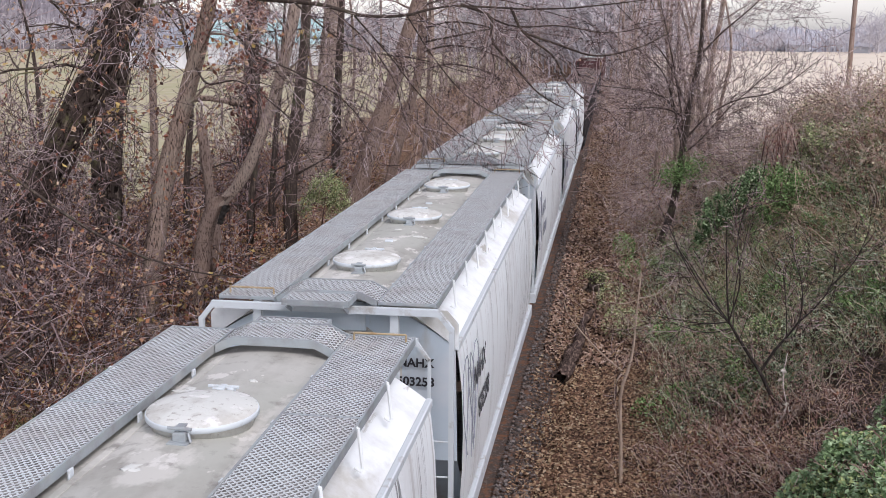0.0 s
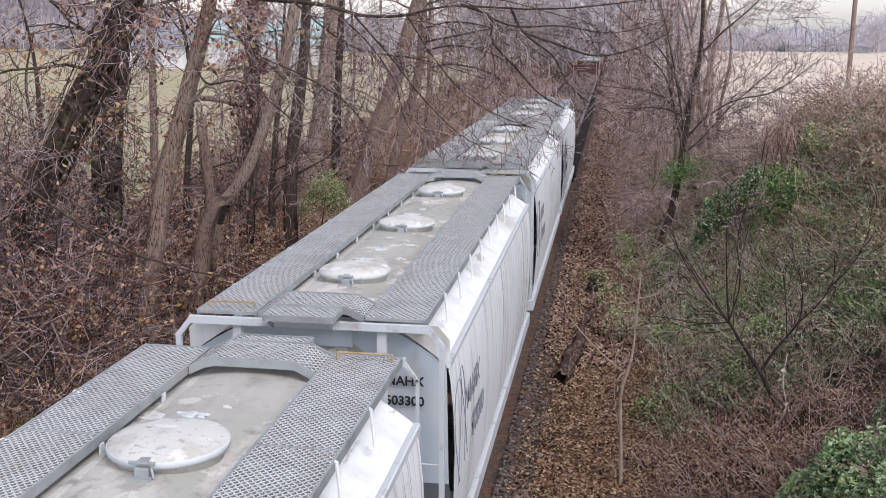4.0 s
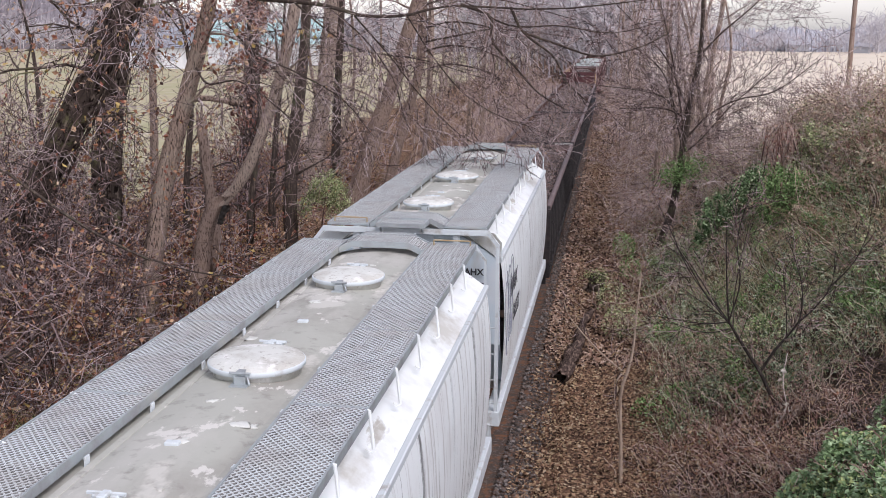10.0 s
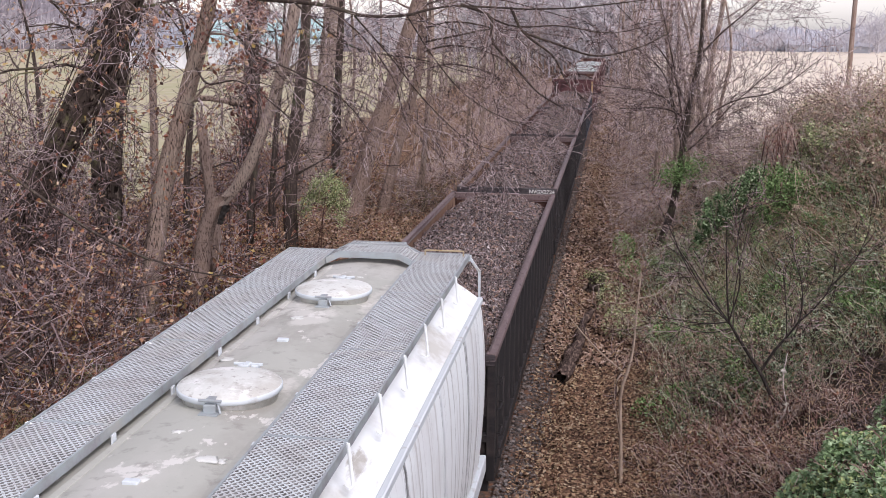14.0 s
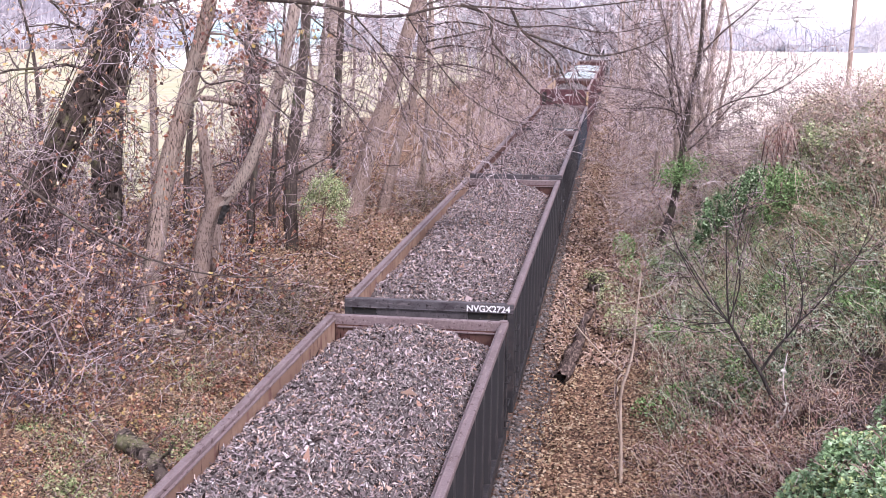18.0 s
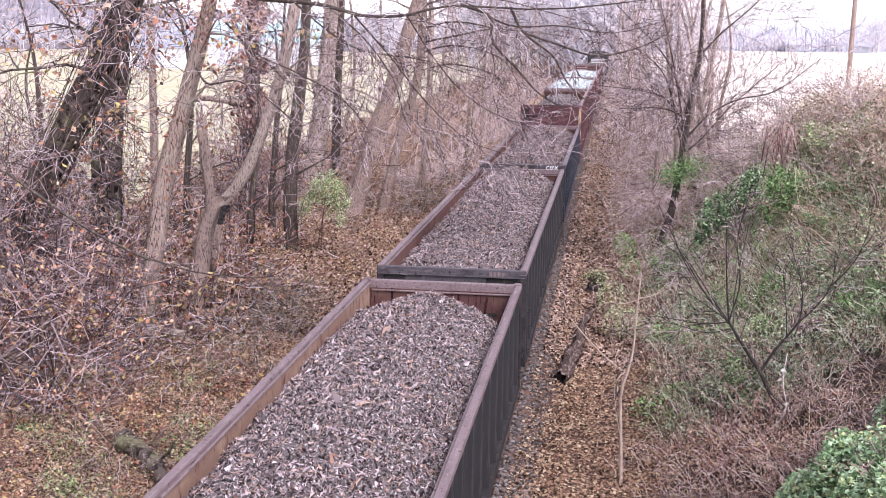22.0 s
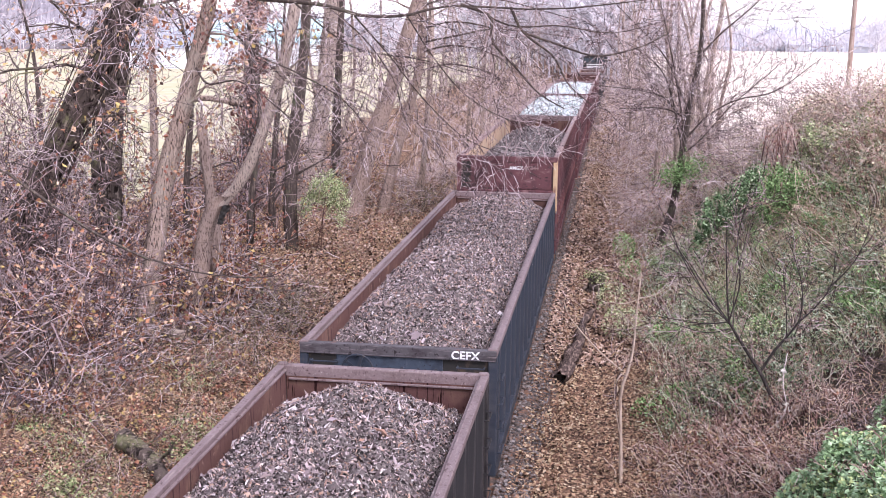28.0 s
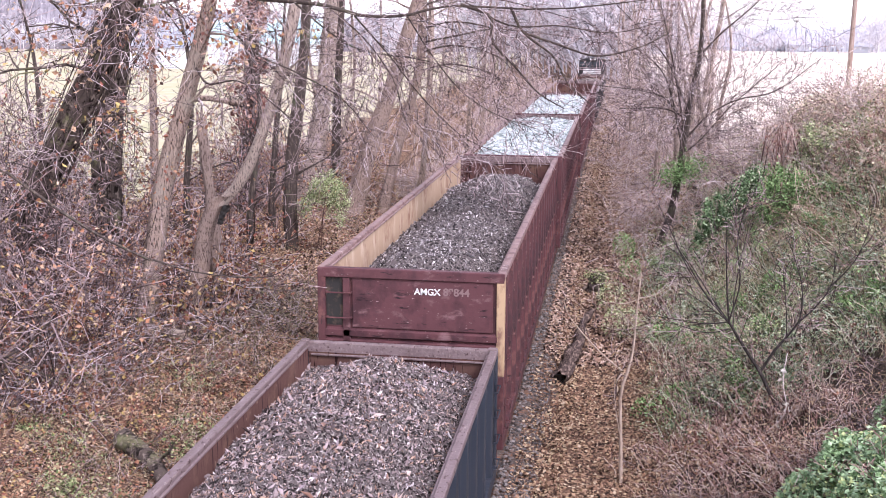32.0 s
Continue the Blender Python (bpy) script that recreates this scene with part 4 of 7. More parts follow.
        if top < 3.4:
            for xa, xb in ((-W + 0.142, -0.984), (0.724, W - 0.142)):
                bm = bmesh.new()
                ya, yb = sorted((y - e * 0.052, y - e * 0.006))
                box(bm, xa, xb, ya, yb, top - 1.0, top - 0.42, 0.008)
                part("lower_plate", bm, paint, car)
                # thin dark plate: the recess's shade is put into its colour
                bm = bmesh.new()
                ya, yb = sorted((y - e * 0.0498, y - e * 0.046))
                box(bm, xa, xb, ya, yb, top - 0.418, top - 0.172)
                part("recess_back", bm, M_UNDER, car, "thin dark plate with painted recess shade")
            bm = bmesh.new()
            ya, yb = sorted((y + e * 0.016, y + e * 0.028))
            box(bm, -W + 0.03, W - 0.03, ya, yb, top - 0.172, top - 0.15, 0.004)
            part("chord_ridge", bm, M_CHORD_DARK, car)
            for xa in (-W + 0.19, -W + 0.60):
                bm = bmesh.new()
                ya, yb = sorted((y + e * 0.012, y + e * 0.022))
                box(bm, xa - 0.028, xa + 0.028, ya, yb, top - 0.72, top - 0.26, 0.004)
                part("ladder_stile", bm, paint, car)
            for sx in (-1, 1):
                bm = bmesh.new()
                x0, x1 = sorted((sx * (W - 0.15), sx * (W - 0.008)))
                ya, yb = sorted((y - e * 0.13, y + e * 0.006))
                box(bm, x0, x1, ya, yb, top - 0.006, top + 0.02, 0.018)
                part("corner_cap", bm, M_CHORD, car, "rounded steel corner cap")
        if top > 3.4:
            bm = bmesh.new()
            ya, yb = sorted((y - e * 0.06, y + e * 0.01))
            box(bm, -1.14, -1.02, ya, yb, 1.0, top - 0.172, 0.008)
            part("end_post", bm, M_END_RED, car)
            # the same dark plate, with the shade beside the end post in its colour
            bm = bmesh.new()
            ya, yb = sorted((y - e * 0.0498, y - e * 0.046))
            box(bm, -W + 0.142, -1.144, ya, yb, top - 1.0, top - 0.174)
            part("recess_back", bm, M_UNDER, car, "thin dark plate with painted recess shade")
        # horizontal ribs and corner posts
        for z in ((top - 0.75, top - 1.35, 1.15) if top < 3.4 else (top - 1.12, top - 1.30, top - 1.8, 1.3)):
            bm = bmesh.new()
            ya = y - e * 0.06
            loft(bm, [[(-W + 0.12, ya, z - 0.09), (-W + 0.12, ya + e * 0.07, z - 0.05), (-W + 0.12, ya + e * 0.07, z + 0.05), (-W + 0.12, ya, z + 0.09)],
                      [(W - 0.12, ya, z - 0.09), (W - 0.12, ya + e * 0.07, z - 0.05), (W - 0.12, ya + e * 0.07, z + 0.05), (W - 0.12, ya, z + 0.09)]],
                 closed=False)
            part("end_rib", bm, M_END_RED if top > 3.4 else paint, car)
        for sx in (-1, 1):
            bm = bmesh.new()
            x0, x1 = sorted((sx * (W - 0.14), sx * (W - 0.005)))
            ya, yb = sorted((y + e * 0.01, y - e * 0.14))
            faded = paint is M_CAR_RED and top > 3.9 and sx > 0 and e < 0
            box(bm, x0, x1, ya, yb, 0.92, top - (1.75 if faded else 0.10), 0.012)
            post = part("corner_post", bm, paint, car)
            if faded:
                bm = bmesh.new()
                box(bm, x0, x1, ya, yb, top - 1.748, top - 0.10, 0.012)
                part("post_head", bm, M_FADED, post, "faded tan head of the post")
        # grab irons on the end
        for z in (top - (0.29 if top < 3.4 else 0.42), top - 0.85, top - 1.3):
            for xa in ((-W + 0.2, W - 0.62) if top < 3.4 else (-W + 0.16,)):
                bm = bmesh.new()
                rod(bm, (xa, y + e * 0.05, z), (xa + 0.42, y + e * 0.05, z), 0.014, 6)
                rod(bm, (xa, y + e * 0.05, z), (xa, y - e * 0.08, z), 0.014, 6)
                rod(bm, (xa + 0.42, y + e * 0.05, z), (xa + 0.42, y - e * 0.08, z), 0.014, 6)
                part("grab_iron", bm, paint, car)
        coupler(car, y, e)
    truck(car, 2.1)
    truck(car, L - 2.1)
    return tagged(car, name_label, category, "gondola cars")


def heap(label, length, level, crown, ends, seed, pale=False, chips=15000):
    """A heap of shredded flakes (pale, grey, or dark for None) that fills a car: level at the walls, crown above it in the middle, ends: drop at the front and rear."""
    rng = np.random.default_rng(seed)
    W = 1.43

    def top(x, y):
        u = np.clip(1 - (np.abs(x) / W) ** 2, 0, 1)
        long = 1 + 0.16 * np.sin(y * 0.8 + seed) + 0.10 * np.sin(y * 1.9 + seed * 2)
        z = level + crown * u * long * (0.15 + 0.85 * smooth01((y - 0.1) / 2.4) * smooth01((length - 0.1 - y) / 1.0))
        z = z - ends[0] * smooth01((2.2 - y) / 2.2) * (0.35 + 0.65 * (1 - 0.7 * u)) - ends[1] * smooth01((y - length + 2.4) / 2.4) * (0.35 + 0.65 * (1 - 0.7 * u))
        return z + 0.05 * np.sin(x * 4.1 + y * 2.3 + seed) * np.sin(y * 2.9 - x * 1.7) + 0.04 * np.sin(x * 9 + y * 6 + seed) * np.sin(y * 8 - x * 7) + 0.018 * np.sin(x * 19 - y * 13) * np.sin(y * 17 + x * 11)

    fine = 2 if chips > 20000 else 1
    xs, ys = np.linspace(-W, W, 36 * fine), np.linspace(0.14, length - 0.14, 150 * fine)
    X, Y = np.meshgrid(xs, ys, indexing="ij")
    Z = top(X, Y) + rng.normal(size=X.shape) * 0.02
    n, m = X.shape
    i = (np.arange(n - 1)[:, None] * m + np.arange(m - 1)[None, :]).ravel()
    q1 = np.stack([i, i + m, i + m + 1, i + 1], 1)
    v1 = np.stack([X, Y, Z], -1).reshape(-1, 3)
    load = new("shredded_load")
    add_part("heap", v1, q1, M_HEAP_PALE if pale else M_HEAP, load, smooth=True)
    flake = {True: M_CHIP_PALE, False: M_CHIP, None: M_CHIP_DARK}[pale]
    for name, m, mean, wide, lie in (("flakes", chips, 0.036, (0.13, 0.32), 0.0), ("curled_strips", chips // 2, 0.064, (0.06, 0.15), 0.12),
                                  ("scrap_pieces", max(6, chips // 700), 0.13, (0.2, 0.45), 0.3)):
        x = rng.uniform(-W, W, m)
        y = rng.uniform(0.15, length - 0.15, m)
        z = top(x, y) + rng.uniform(-0.005, 0.035, m)
        big = mean * np.exp(rng.normal(size=m) * 0.40)
        v, t = leaves(np.stack([x, y, z], 1), 1.0, rng, up=lie, slim=wide)
        c = np.repeat(np.stack([x, y, z], 1), 4, 0)
        v = c + (v - c) * np.repeat(big, 4)[:, None]
        tagged(add_part(name, v, None, flake, load, t=t), kind="stuff")
    return tagged(load, label, "scrap heap", kind="stuff")


gon_specs = [
    # place at 20 s, length, top, paint, lining, label
    (-6.10, 16.36, 2.97, M_CAR_BLACK, M_RUST, "worn black open gondola car with ribbed sides"),
    (11.37, 16.36, 2.97, M_CAR_BLACK, M_RUST, "worn black gondola car with white end lettering"),
    (28.90, 16.36, 2.97, M_CAR_BLACK, M_RUST_DEEP, "worn black gondola car with rusty inside walls"),
    (46.32, 16.36, 2.98, M_CAR_BLUE, M_RUST_DEEP, "blue-black gondola car with white end lettering"),
    (63.65, 16.20, 3.95, M_CAR_RED, M_RUST_TAN, "tall oxide-red gondola car with dented end"),
    (80.90, 16.30, 3.87, M_CAR_RED, M_RUST, "tall oxide-red gondola car with pale load"),
    (98.20, 16.30, 3.87, M_CAR_RED, M_RUST, "tall oxide-red gondola car with pale load"),
    (115.50, 16.30, 3.87, M_CAR_RED, M_RUST, "tall oxide-red gondola car, partly filled"),
    (132.80, 16.36, 2.95, M_CAR_BLACK, M_RUST, "worn black gondola car behind the locomotive"),
    (150.20, 16.36, 2.95, M_CAR_BLACK, M_RUST, "worn black gondola car coupled to the locomotive"),
]
GRAY_LOAD = "grey shredded scrap heaped in an open gondola car"
PALE_LOAD = "pale grey shredded scrap levelled in an open gondola car"
heap_specs = [
    # level, crown, (front drop, rear drop), pale, flakes
    (2.66, 0.44, (0.3, 0.16), False, 46000),
    (2.62, 0.48, (0.2, 1.05), False, 46000),
    (2.56, 0.55, (0.15, 0.25), False, 46000),
    (2.57, 0.54, (0.15, 0.08), False, 46000),
    (3.20, 0.46, (0.25, 0.4), None, 20000),
    (3.70, 0.14, (0.05, 0.05), True, 10000),
    (3.70, 0.14, (0.05, 0.05), True, 6000),
    (2.60, 0.2, (0.1, 0.3), False, 4000),
    (2.40, 0.2, (0.1, 0.3), False, 2000),
    (2.40, 0.2, (0.1, 0.3), False, 2000),
]
gons = []
for k, ((y, L, top, paint, inside, label), (lev, crown, ends, pale, n)) in enumerate(zip(gon_specs, heap_specs)):
    g = gondola(label, paint, inside, top, L)
    gons.append(g)
    aside = (0.0, 0.0, 0.0, 0.0, 0.0, 0.08, 0.16, 0.26, 0.4, 0.55)[k]
    MOVING.append((g, y, aside))
    MOVING.append((heap(PALE_LOAD if pale else GRAY_LOAD, L, lev, crown, ends, 20 + k, pale, n), y, aside))

lettering("NVGX2724", 0.165, pose(0.70, -0.022, 2.82, 90), M_WLETTER, gons[1], "reporting_mark")
lettering("CEFX", 0.185, pose(0.86, -0.022, 2.825, 90), M_WLETTER, gons[3], "reporting_mark")
lettering("30251", 0.185, pose(0.88, 0.003, 2.43, 90), M_WLETTER, gons[3], "car_number")
for k in range(4):
    bm = bmesh.new()
    box(bm, 0.80 + 0.085 * k, 0.86 + 0.085 * k, -0.019, -0.0155, 2.825, 2.925)
    part("faded_mark", bm, M_CHORD, gons[2], "worn rusty marking")
lettering("AMGX", 0.15, pose(0.07, 0.008, 3.54, 90), M_WLETTER, gons[4], "reporting_mark")
lettering("89844", 0.175, pose(0.55, 0.008, 3.54, 90), M_GLETTER, gons[4], "car_number")

for k, x in enumerate((-0.12, 0.08, 0.34, 0.62)):
    bm = bmesh.new()
    rod(bm, (x, 0.016, 2.61 + 0.008 * (k % 2)), (x, 0.004, 2.61 + 0.008 * (k % 2)), 0.03, 10)
    part("bolt_head", bm, M_CAR_BLUE, gons[3])

# a hand-brake wheel on the blue-black car's end
bm = bmesh.new()
for a in range(20):
    t0, t1 = a * math.pi / 10, (a + 1) * math.pi / 10
    rod(bm, (0.25 * math.cos(t0), 0, 0.25 * math.sin(t0)), (0.25 * math.cos(t1), 0, 0.25 * math.sin(t1)), 0.018, 6)
for a in range(5):
    t0 = a * 2 * math.pi / 5
    beam(bm, (0, 0, 0), (0.24 * math.cos(t0), 0, 0.24 * math.sin(t0)), 0.02, 0.045)
rod(bm, (0, -0.03, 0), (0, 0.10, 0), 0.05, 10)
part("brake_wheel", bm, M_CAR_BLUE, gons[3], "spoked hand-brake wheel").location = (-0.62, -0.06, 2.58)


def locomotive():
    loco = new("locomotive")
    bm = bmesh.new()
    box(bm, -1.5, 1.5, 0.3, 17.5, 1.25, 1.6, 0.03)
    part("underframe", bm, M_UNDER, loco)
    bm = bmesh.new()
    box(bm, -1.0, 1.0, 0.9, 3.0, 1.6, 3.55, 0.15)
    part("short_hood", bm, M_CAR_BLACK, loco)
    bm = bmesh.new()
    box(bm, -1.52, 1.52, 3.0, 5.4, 1.6, 4.25, 0.12)
    rings = []
    for y in (2.95, 5.45):
        rings.append([(1.56 * math.cos(a * math.pi / 10), y, 4.22 + 0.32 * math.sin(a * math.pi / 10)) for a in range(11)])
    loft(bm, rings, caps=True)
    cab = part("cab", bm, M_CAR_BLACK, loco)
    for x0, x1 in ((-1.4, -0.85), (-0.7, -0.1), (0.1, 0.7), (0.85, 1.4)):
        bm = bmesh.new()
        box(bm, x0, x1, 2.96, 2.99, 3.65, 4.12, 0.01)
        part("window", bm, M_GLASS_DARK, cab)
    bm = bmesh.new()
    box(bm, -0.95, 0.95, 5.4, 16.5, 1.6, 4.4, 0.2)
    part("long_hood", bm, M_CAR_BLACK, loco)
    for z in (2.92, 3.12, 3.32):
        bm = bmesh.new()
        box(bm, -0.98, 0.98, 0.878, 0.892, z, z + 0.11)
        part("white_stripe", bm, M_WLETTER, loco)
    for sx in (-1, 1):
        bm = bmesh.new()
        rod(bm, (sx * 0.25, 2.85, 4.42), (sx * 0.25, 2.96, 4.42), 0.1, 12)
        part("headlight", bm, M_HATCH, loco)
        bm = bmesh.new()
        for x in (0.5, 1.4):
            rod(bm, (sx * x, 0.4, 1.6), (sx * x, 0.4, 2.7), 0.02, 6)
        rod(bm, (sx * 0.5, 0.4, 2.7), (sx * 1.4, 0.4, 2.7), 0.02, 6)
        part("end_handrail", bm, M_WLETTER, loco)
    bm = bmesh.new()
    box(bm, -1.45, 1.45, 0.2, 0.35, 0.35, 1.3, 0.02)
    part("pilot", bm, M_UNDER, loco)
    coupler(loco, 0.2, -1)
    truck(loco, 3.5)
    truck(loco, 14.0)
    return tagged(loco, "black diesel locomotive with white nose stripes", "locomotive")


MOVING.append((locomotive(), 168.3, 0.7))


# ---- plants ----
def grow(rng, p, d, length, r, depth, lines, kids=5, spread=0.9, droop=0.0, wander=0.22, shrink=0.55, start=0.25, bends=0):
    """A limb with side twigs, twig upon twig, as lines of places and radii."""
    n = (5 + bends if depth > 1 else 4 + bends) if depth else (3 if length > 0.4 or bends > 1 else 2)
    p, d = np.array(p, float), np.array(d, float)
    d /= np.linalg.norm(d)
    pts, step = [p], length / (n - 1)
    dirs = [d]
    for _ in range(n - 1):
        d = d + rng.normal(size=3) * wander
        d[2] -= droop
        d /= np.linalg.norm(d)
        pts.append(pts[-1] + d * step)
        dirs.append(d)
    lines.append((np.array(pts), np.linspace(r, max(r * 0.4, 0.005), n)))
    if depth == 0:
        return
    for k in range(kids):
        u = start + (1 - start) * (k + rng.uniform(0, 1)) / kids
        f = min(u * (n - 1), n - 1.001)
        i = int(f)
        q = pts[i] + (pts[i + 1] - pts[i]) * (f - i)
        side = rng.normal(size=3)
        side -= dirs[i] * np.dot(side, dirs[i])
        side /= np.linalg.norm(side) + 1e-9
        e = dirs[i] * (1 - spread * 0.5) + side * spread
        grow(rng, q, e, length * shrink * rng.uniform(0.6, 1.25) * (1.15 - 0.45 * u), max(r * 0.5 * (1.1 - 0.4 * u), 0.006), depth - 1, lines,
             max(3, kids - 1), spread, droop, wander, shrink, 0.2, bends if bends > 1 else 0)


def bend(points, n):
    """A smooth line through a few control places."""
    p = [Vector(q) for q in points]
    p = [p[0] * 2 - p[1]] + p + [p[-1] * 2 - p[-2]]
    out = []
    for k in range(n):
        f = k / (n - 1) * (len(p) - 3)
        i = min(int(f), len(p) - 4)
        t = f - i
        a, b, c, d = p[i:i + 4]
        out.append(0.5 * ((2 * b) + (c - a) * t + (2 * a - 5 * b + 4 * c - d) * t * t + (3 * b - 3 * c + d - a) * t ** 3))
    return [tuple(q) for q in out]


def trunk_mesh(points, r0, r1, seed, flare=0.5, knots=0.10):
    """A trunk with a flared foot, ridges and knots."""
    rng = np.random.default_rng(seed)
    c = np.array(bend(points, 22))
    n, sides = len(c), 30
    ridge = np.cumsum(rng.normal(size=(n, sides)) * 0.25, axis=0)
    ridge = 0.045 * np.tanh(ridge + rng.normal(size=(1, sides)) * 1.4)
    v = []
    ph = rng.uniform(0, 6, 4)
    for k in range(n):
        u = k / (n - 1)
        r = r0 + (r1 - r0) * u ** 0.9
        foot = flare * math.exp(-k * 0.9)
        for a in range(sides):
            th = a * 2 * math.pi / sides
            rr = r * (1 + foot * (0.7 + 0.5 * math.cos(3 * th + ph[0])) + knots * math.sin(2 * th + ph[1] + u * 7) * math.sin(u * 19 + ph[2])
                      + 0.06 * math.sin(5 * th + ph[3] + u * 3) + ridge[k, a] + rng.normal() * 0.012)
            v.append((c[k, 0] + rr * math.cos(th), c[k, 1] + rr * math.sin(th), c[k, 2]))
    v = np.array(v)
    i = (np.arange(n - 1)[:, None] * sides + np.arange(sides)[None, :]).ravel()
    j = (np.arange(n - 1)[:, None] * sides + (np.arange(sides)[None, :] + 1) % sides).ravel()
    return v, np.stack([i, j, j + sides, i + sides], 1), c


def limbs_and_twigs(groups, off, bark, twig, parent):
    """Each stout limb in bark as a part, and the mass of thin twigs as another."""
    thin = []
    for lines in groups:
        stout = [a for a in lines if a[1][0] > 0.017]
        thin += [a for a in lines if a[1][0] <= 0.017]
        if stout:
            v, q = tubes(stout, 6)
            add_part("limb", v - off, q, bark, parent, smooth=True)
    if thin:
        v, q = tubes(thin, 3)
        tagged(add_part("crown", v - off, q, twig, parent, "bare twigs"), kind="stuff")


def hero_tree(label, points, r0, r1, bark, seed, top=13.0, limbs=7, low=0.3, reach=3.0, leafy=0, vine=0, twig=None, category="tree"):
    """A named tree of the wood: trunk along its own line, limbs with twigs, and what grows on it."""
    rng = np.random.default_rng(seed)
    a, b = np.array(points[-2], float), np.array(points[-1], float)
    pts = list(points)
    if b[2] < top:
        d = (b - a) / max(0.3, b[2] - a[2])
        d[:2] *= 0.6
        pts.append(tuple(b + d * (top - b[2])))
    base = pts[0]
    g = float(height(base[0], base[1]))
    pts = [(base[0] + (base[0] - pts[1][0]) * 0.2, base[1], g - 0.25)] + [p for p in pts if p[2] > g + 0.35]
    tree = new("tree")
    tree.location = (pts[0][0], pts[0][1], g)
    off = np.array(tree.location)
    v, q, c = trunk_mesh(pts, r0, r1 * 0.55 if b[2] < top else r1, seed)
    add_part("trunk", v - off, q, bark, tree, smooth=True)
    lines, groups = [], []
    for k in range(limbs):
        u = low + (1 - low) * (k + rng.uniform(0, 0.8)) / limbs
        i = min(int(u * (len(c) - 1)), len(c) - 2)
        th = rng.uniform(0, 2 * math.pi)
        d = np.array([math.cos(th), math.sin(th), rng.uniform(0.1, 0.8)])
        r = min(0.05, (r0 + (r1 - r0) * u) * rng.uniform(0.1, 0.17))
        one = []
        grow(rng, c[i], d, reach * rng.uniform(0.5, 1.2), r, 3, one, kids=5, droop=0.03)
        groups.append(one)
        lines += one
    limbs_and_twigs(groups, off, bark, twig or M_TWIG, tree)
    if leafy:
        ends = np.array([p[-1] for p, r in lines])
        pick = ends[rng.integers(0, len(ends), leafy)] + rng.normal(size=(leafy, 3)) * 0.06
        v, t = leaves(pick, 0.12, rng, lobed=True)
        add_part("dead_leaves", v - off, None, M_LEAF_TAN, tree, t=t)
    if vine:
        # climbing stems with clinging leaves
        lines = []
        for k in range(vine):
            th0, tw = rng.uniform(0, 2 * math.pi), rng.normal() * 2.6
            p = []
            for i in range(len(c)):
                u = i / (len(c) - 1)
                r = (r0 + (r1 - r0) * u) * 1.04 + 0.02 * math.sin(u * 40 + th0)
                th = th0 + tw * u + 0.35 * math.sin(u * 9 + th0 * 3) + 0.2 * math.sin(u * 23 + th0 * 5)
                p.append(c[i] + np.array([math.cos(th), math.sin(th), 0]) * r)
            lines.append((np.array(p) + rng.normal(size=(len(p), 3)) * 0.03, np.full(len(p), rng.uniform(0.006, 0.018))))
        k0 = len(lines)
        v, q = tubes(lines, 4)
        add_part("climbing_vine", v - off, q, M_BARK_DARK, tree, "bare climbing vine stems")
        for k in range(vine * 24):
            i = rng.integers(1, len(c) - 1)
            th = rng.uniform(0, 2 * math.pi)
            p = c[i] + np.array([math.cos(th), math.sin(th), 0]) * r0
            d = np.array([math.cos(th), math.sin(th), rng.uniform(-0.8, 0.3)])
            grow(rng, p, d, rng.uniform(0.3, 1.3), 0.008, 1, lines, kids=5, droop=0.16, wander=0.34, bends=1)
        v, q = tubes(lines[k0:], 3)
        tagged(add_part("vine_spray", v - off, q, M_TWIG, tree, "pale hanging vine twigs"), kind="stuff")
        pick = np.concatenate([p[1:] for p, r in lines[k0:]])
        pick = pick[rng.integers(0, len(pick), vine * (80 if vine > 18 else 30))]
        v, t = leaves(pick, 0.13, rng, lobed=True)
        add_part("vine_leaves", v - off, None, M_LEAF_RUST if vine > 18 else M_LEAF_TAN, tree, "dry reddish vine leaves", t=t)
    return tagged(tree, label, category, "trees beside the railway")


hero_tree("massive dark leaning tree wrapped in bare vines", [(-11.6, 24, 0.2), (-11.2, 24, 2.6), (-9.82, 24, 5.14), (-8.37, 24, 7.67), (-7.68, 24, 8.95)],
          0.52, 0.43, M_BARK_GNARL, 1, vine=17, limbs=7, low=0.4, leafy=500)
hero_tree("dark vine-covered tree behind the leaning one", [(-11.9, 30, 0.2), (-11.69, 30, 3.65), (-11.13, 30, 7.0), (-10.76, 30, 8.9)],
          0.46, 0.38, M_BARK_GNARL, 2, vine=14, limbs=6, leafy=250)
t2 = hero_tree("grey furrowed tree trunk leaning over the line", [(-9.08, 26, -0.4), (-8.78, 26, 0.7), (-8.18, 26, 3.81), (-7.46, 26, 6.13), (-6.6, 26, 9.04)],
               0.33, 0.27, M_BARK, 3, limbs=6, low=0.5, leafy=350)
hero_tree("slim grey tree trunk", [(-12.95, 36, 0.1), (-12.89, 36, 2.04), (-12.74, 36, 7.6), (-12.74, 36, 9.9)], 0.17, 0.13, M_BARK, 4, limbs=8)
t3 = hero_tree("upright tree hung with dry reddish vine leaves", [(-12.3, 44, 0.1), (-12.16, 44, 2.34), (-11.88, 44, 5.7), (-11.74, 44, 9.86)],
          0.36, 0.32, M_BARK_DARK, 5, vine=20, limbs=6)
hero_tree("stout pale tree trunk with a knot", [(-10.5, 46, 0.0), (-10.3, 46, 0.6), (-9.71, 46, 2.91), (-9.19, 46, 6.12), (-8.82, 46, 9.94)],
          0.52, 0.46, M_BARK_PALE, 7, limbs=8, low=0.4, reach=4)
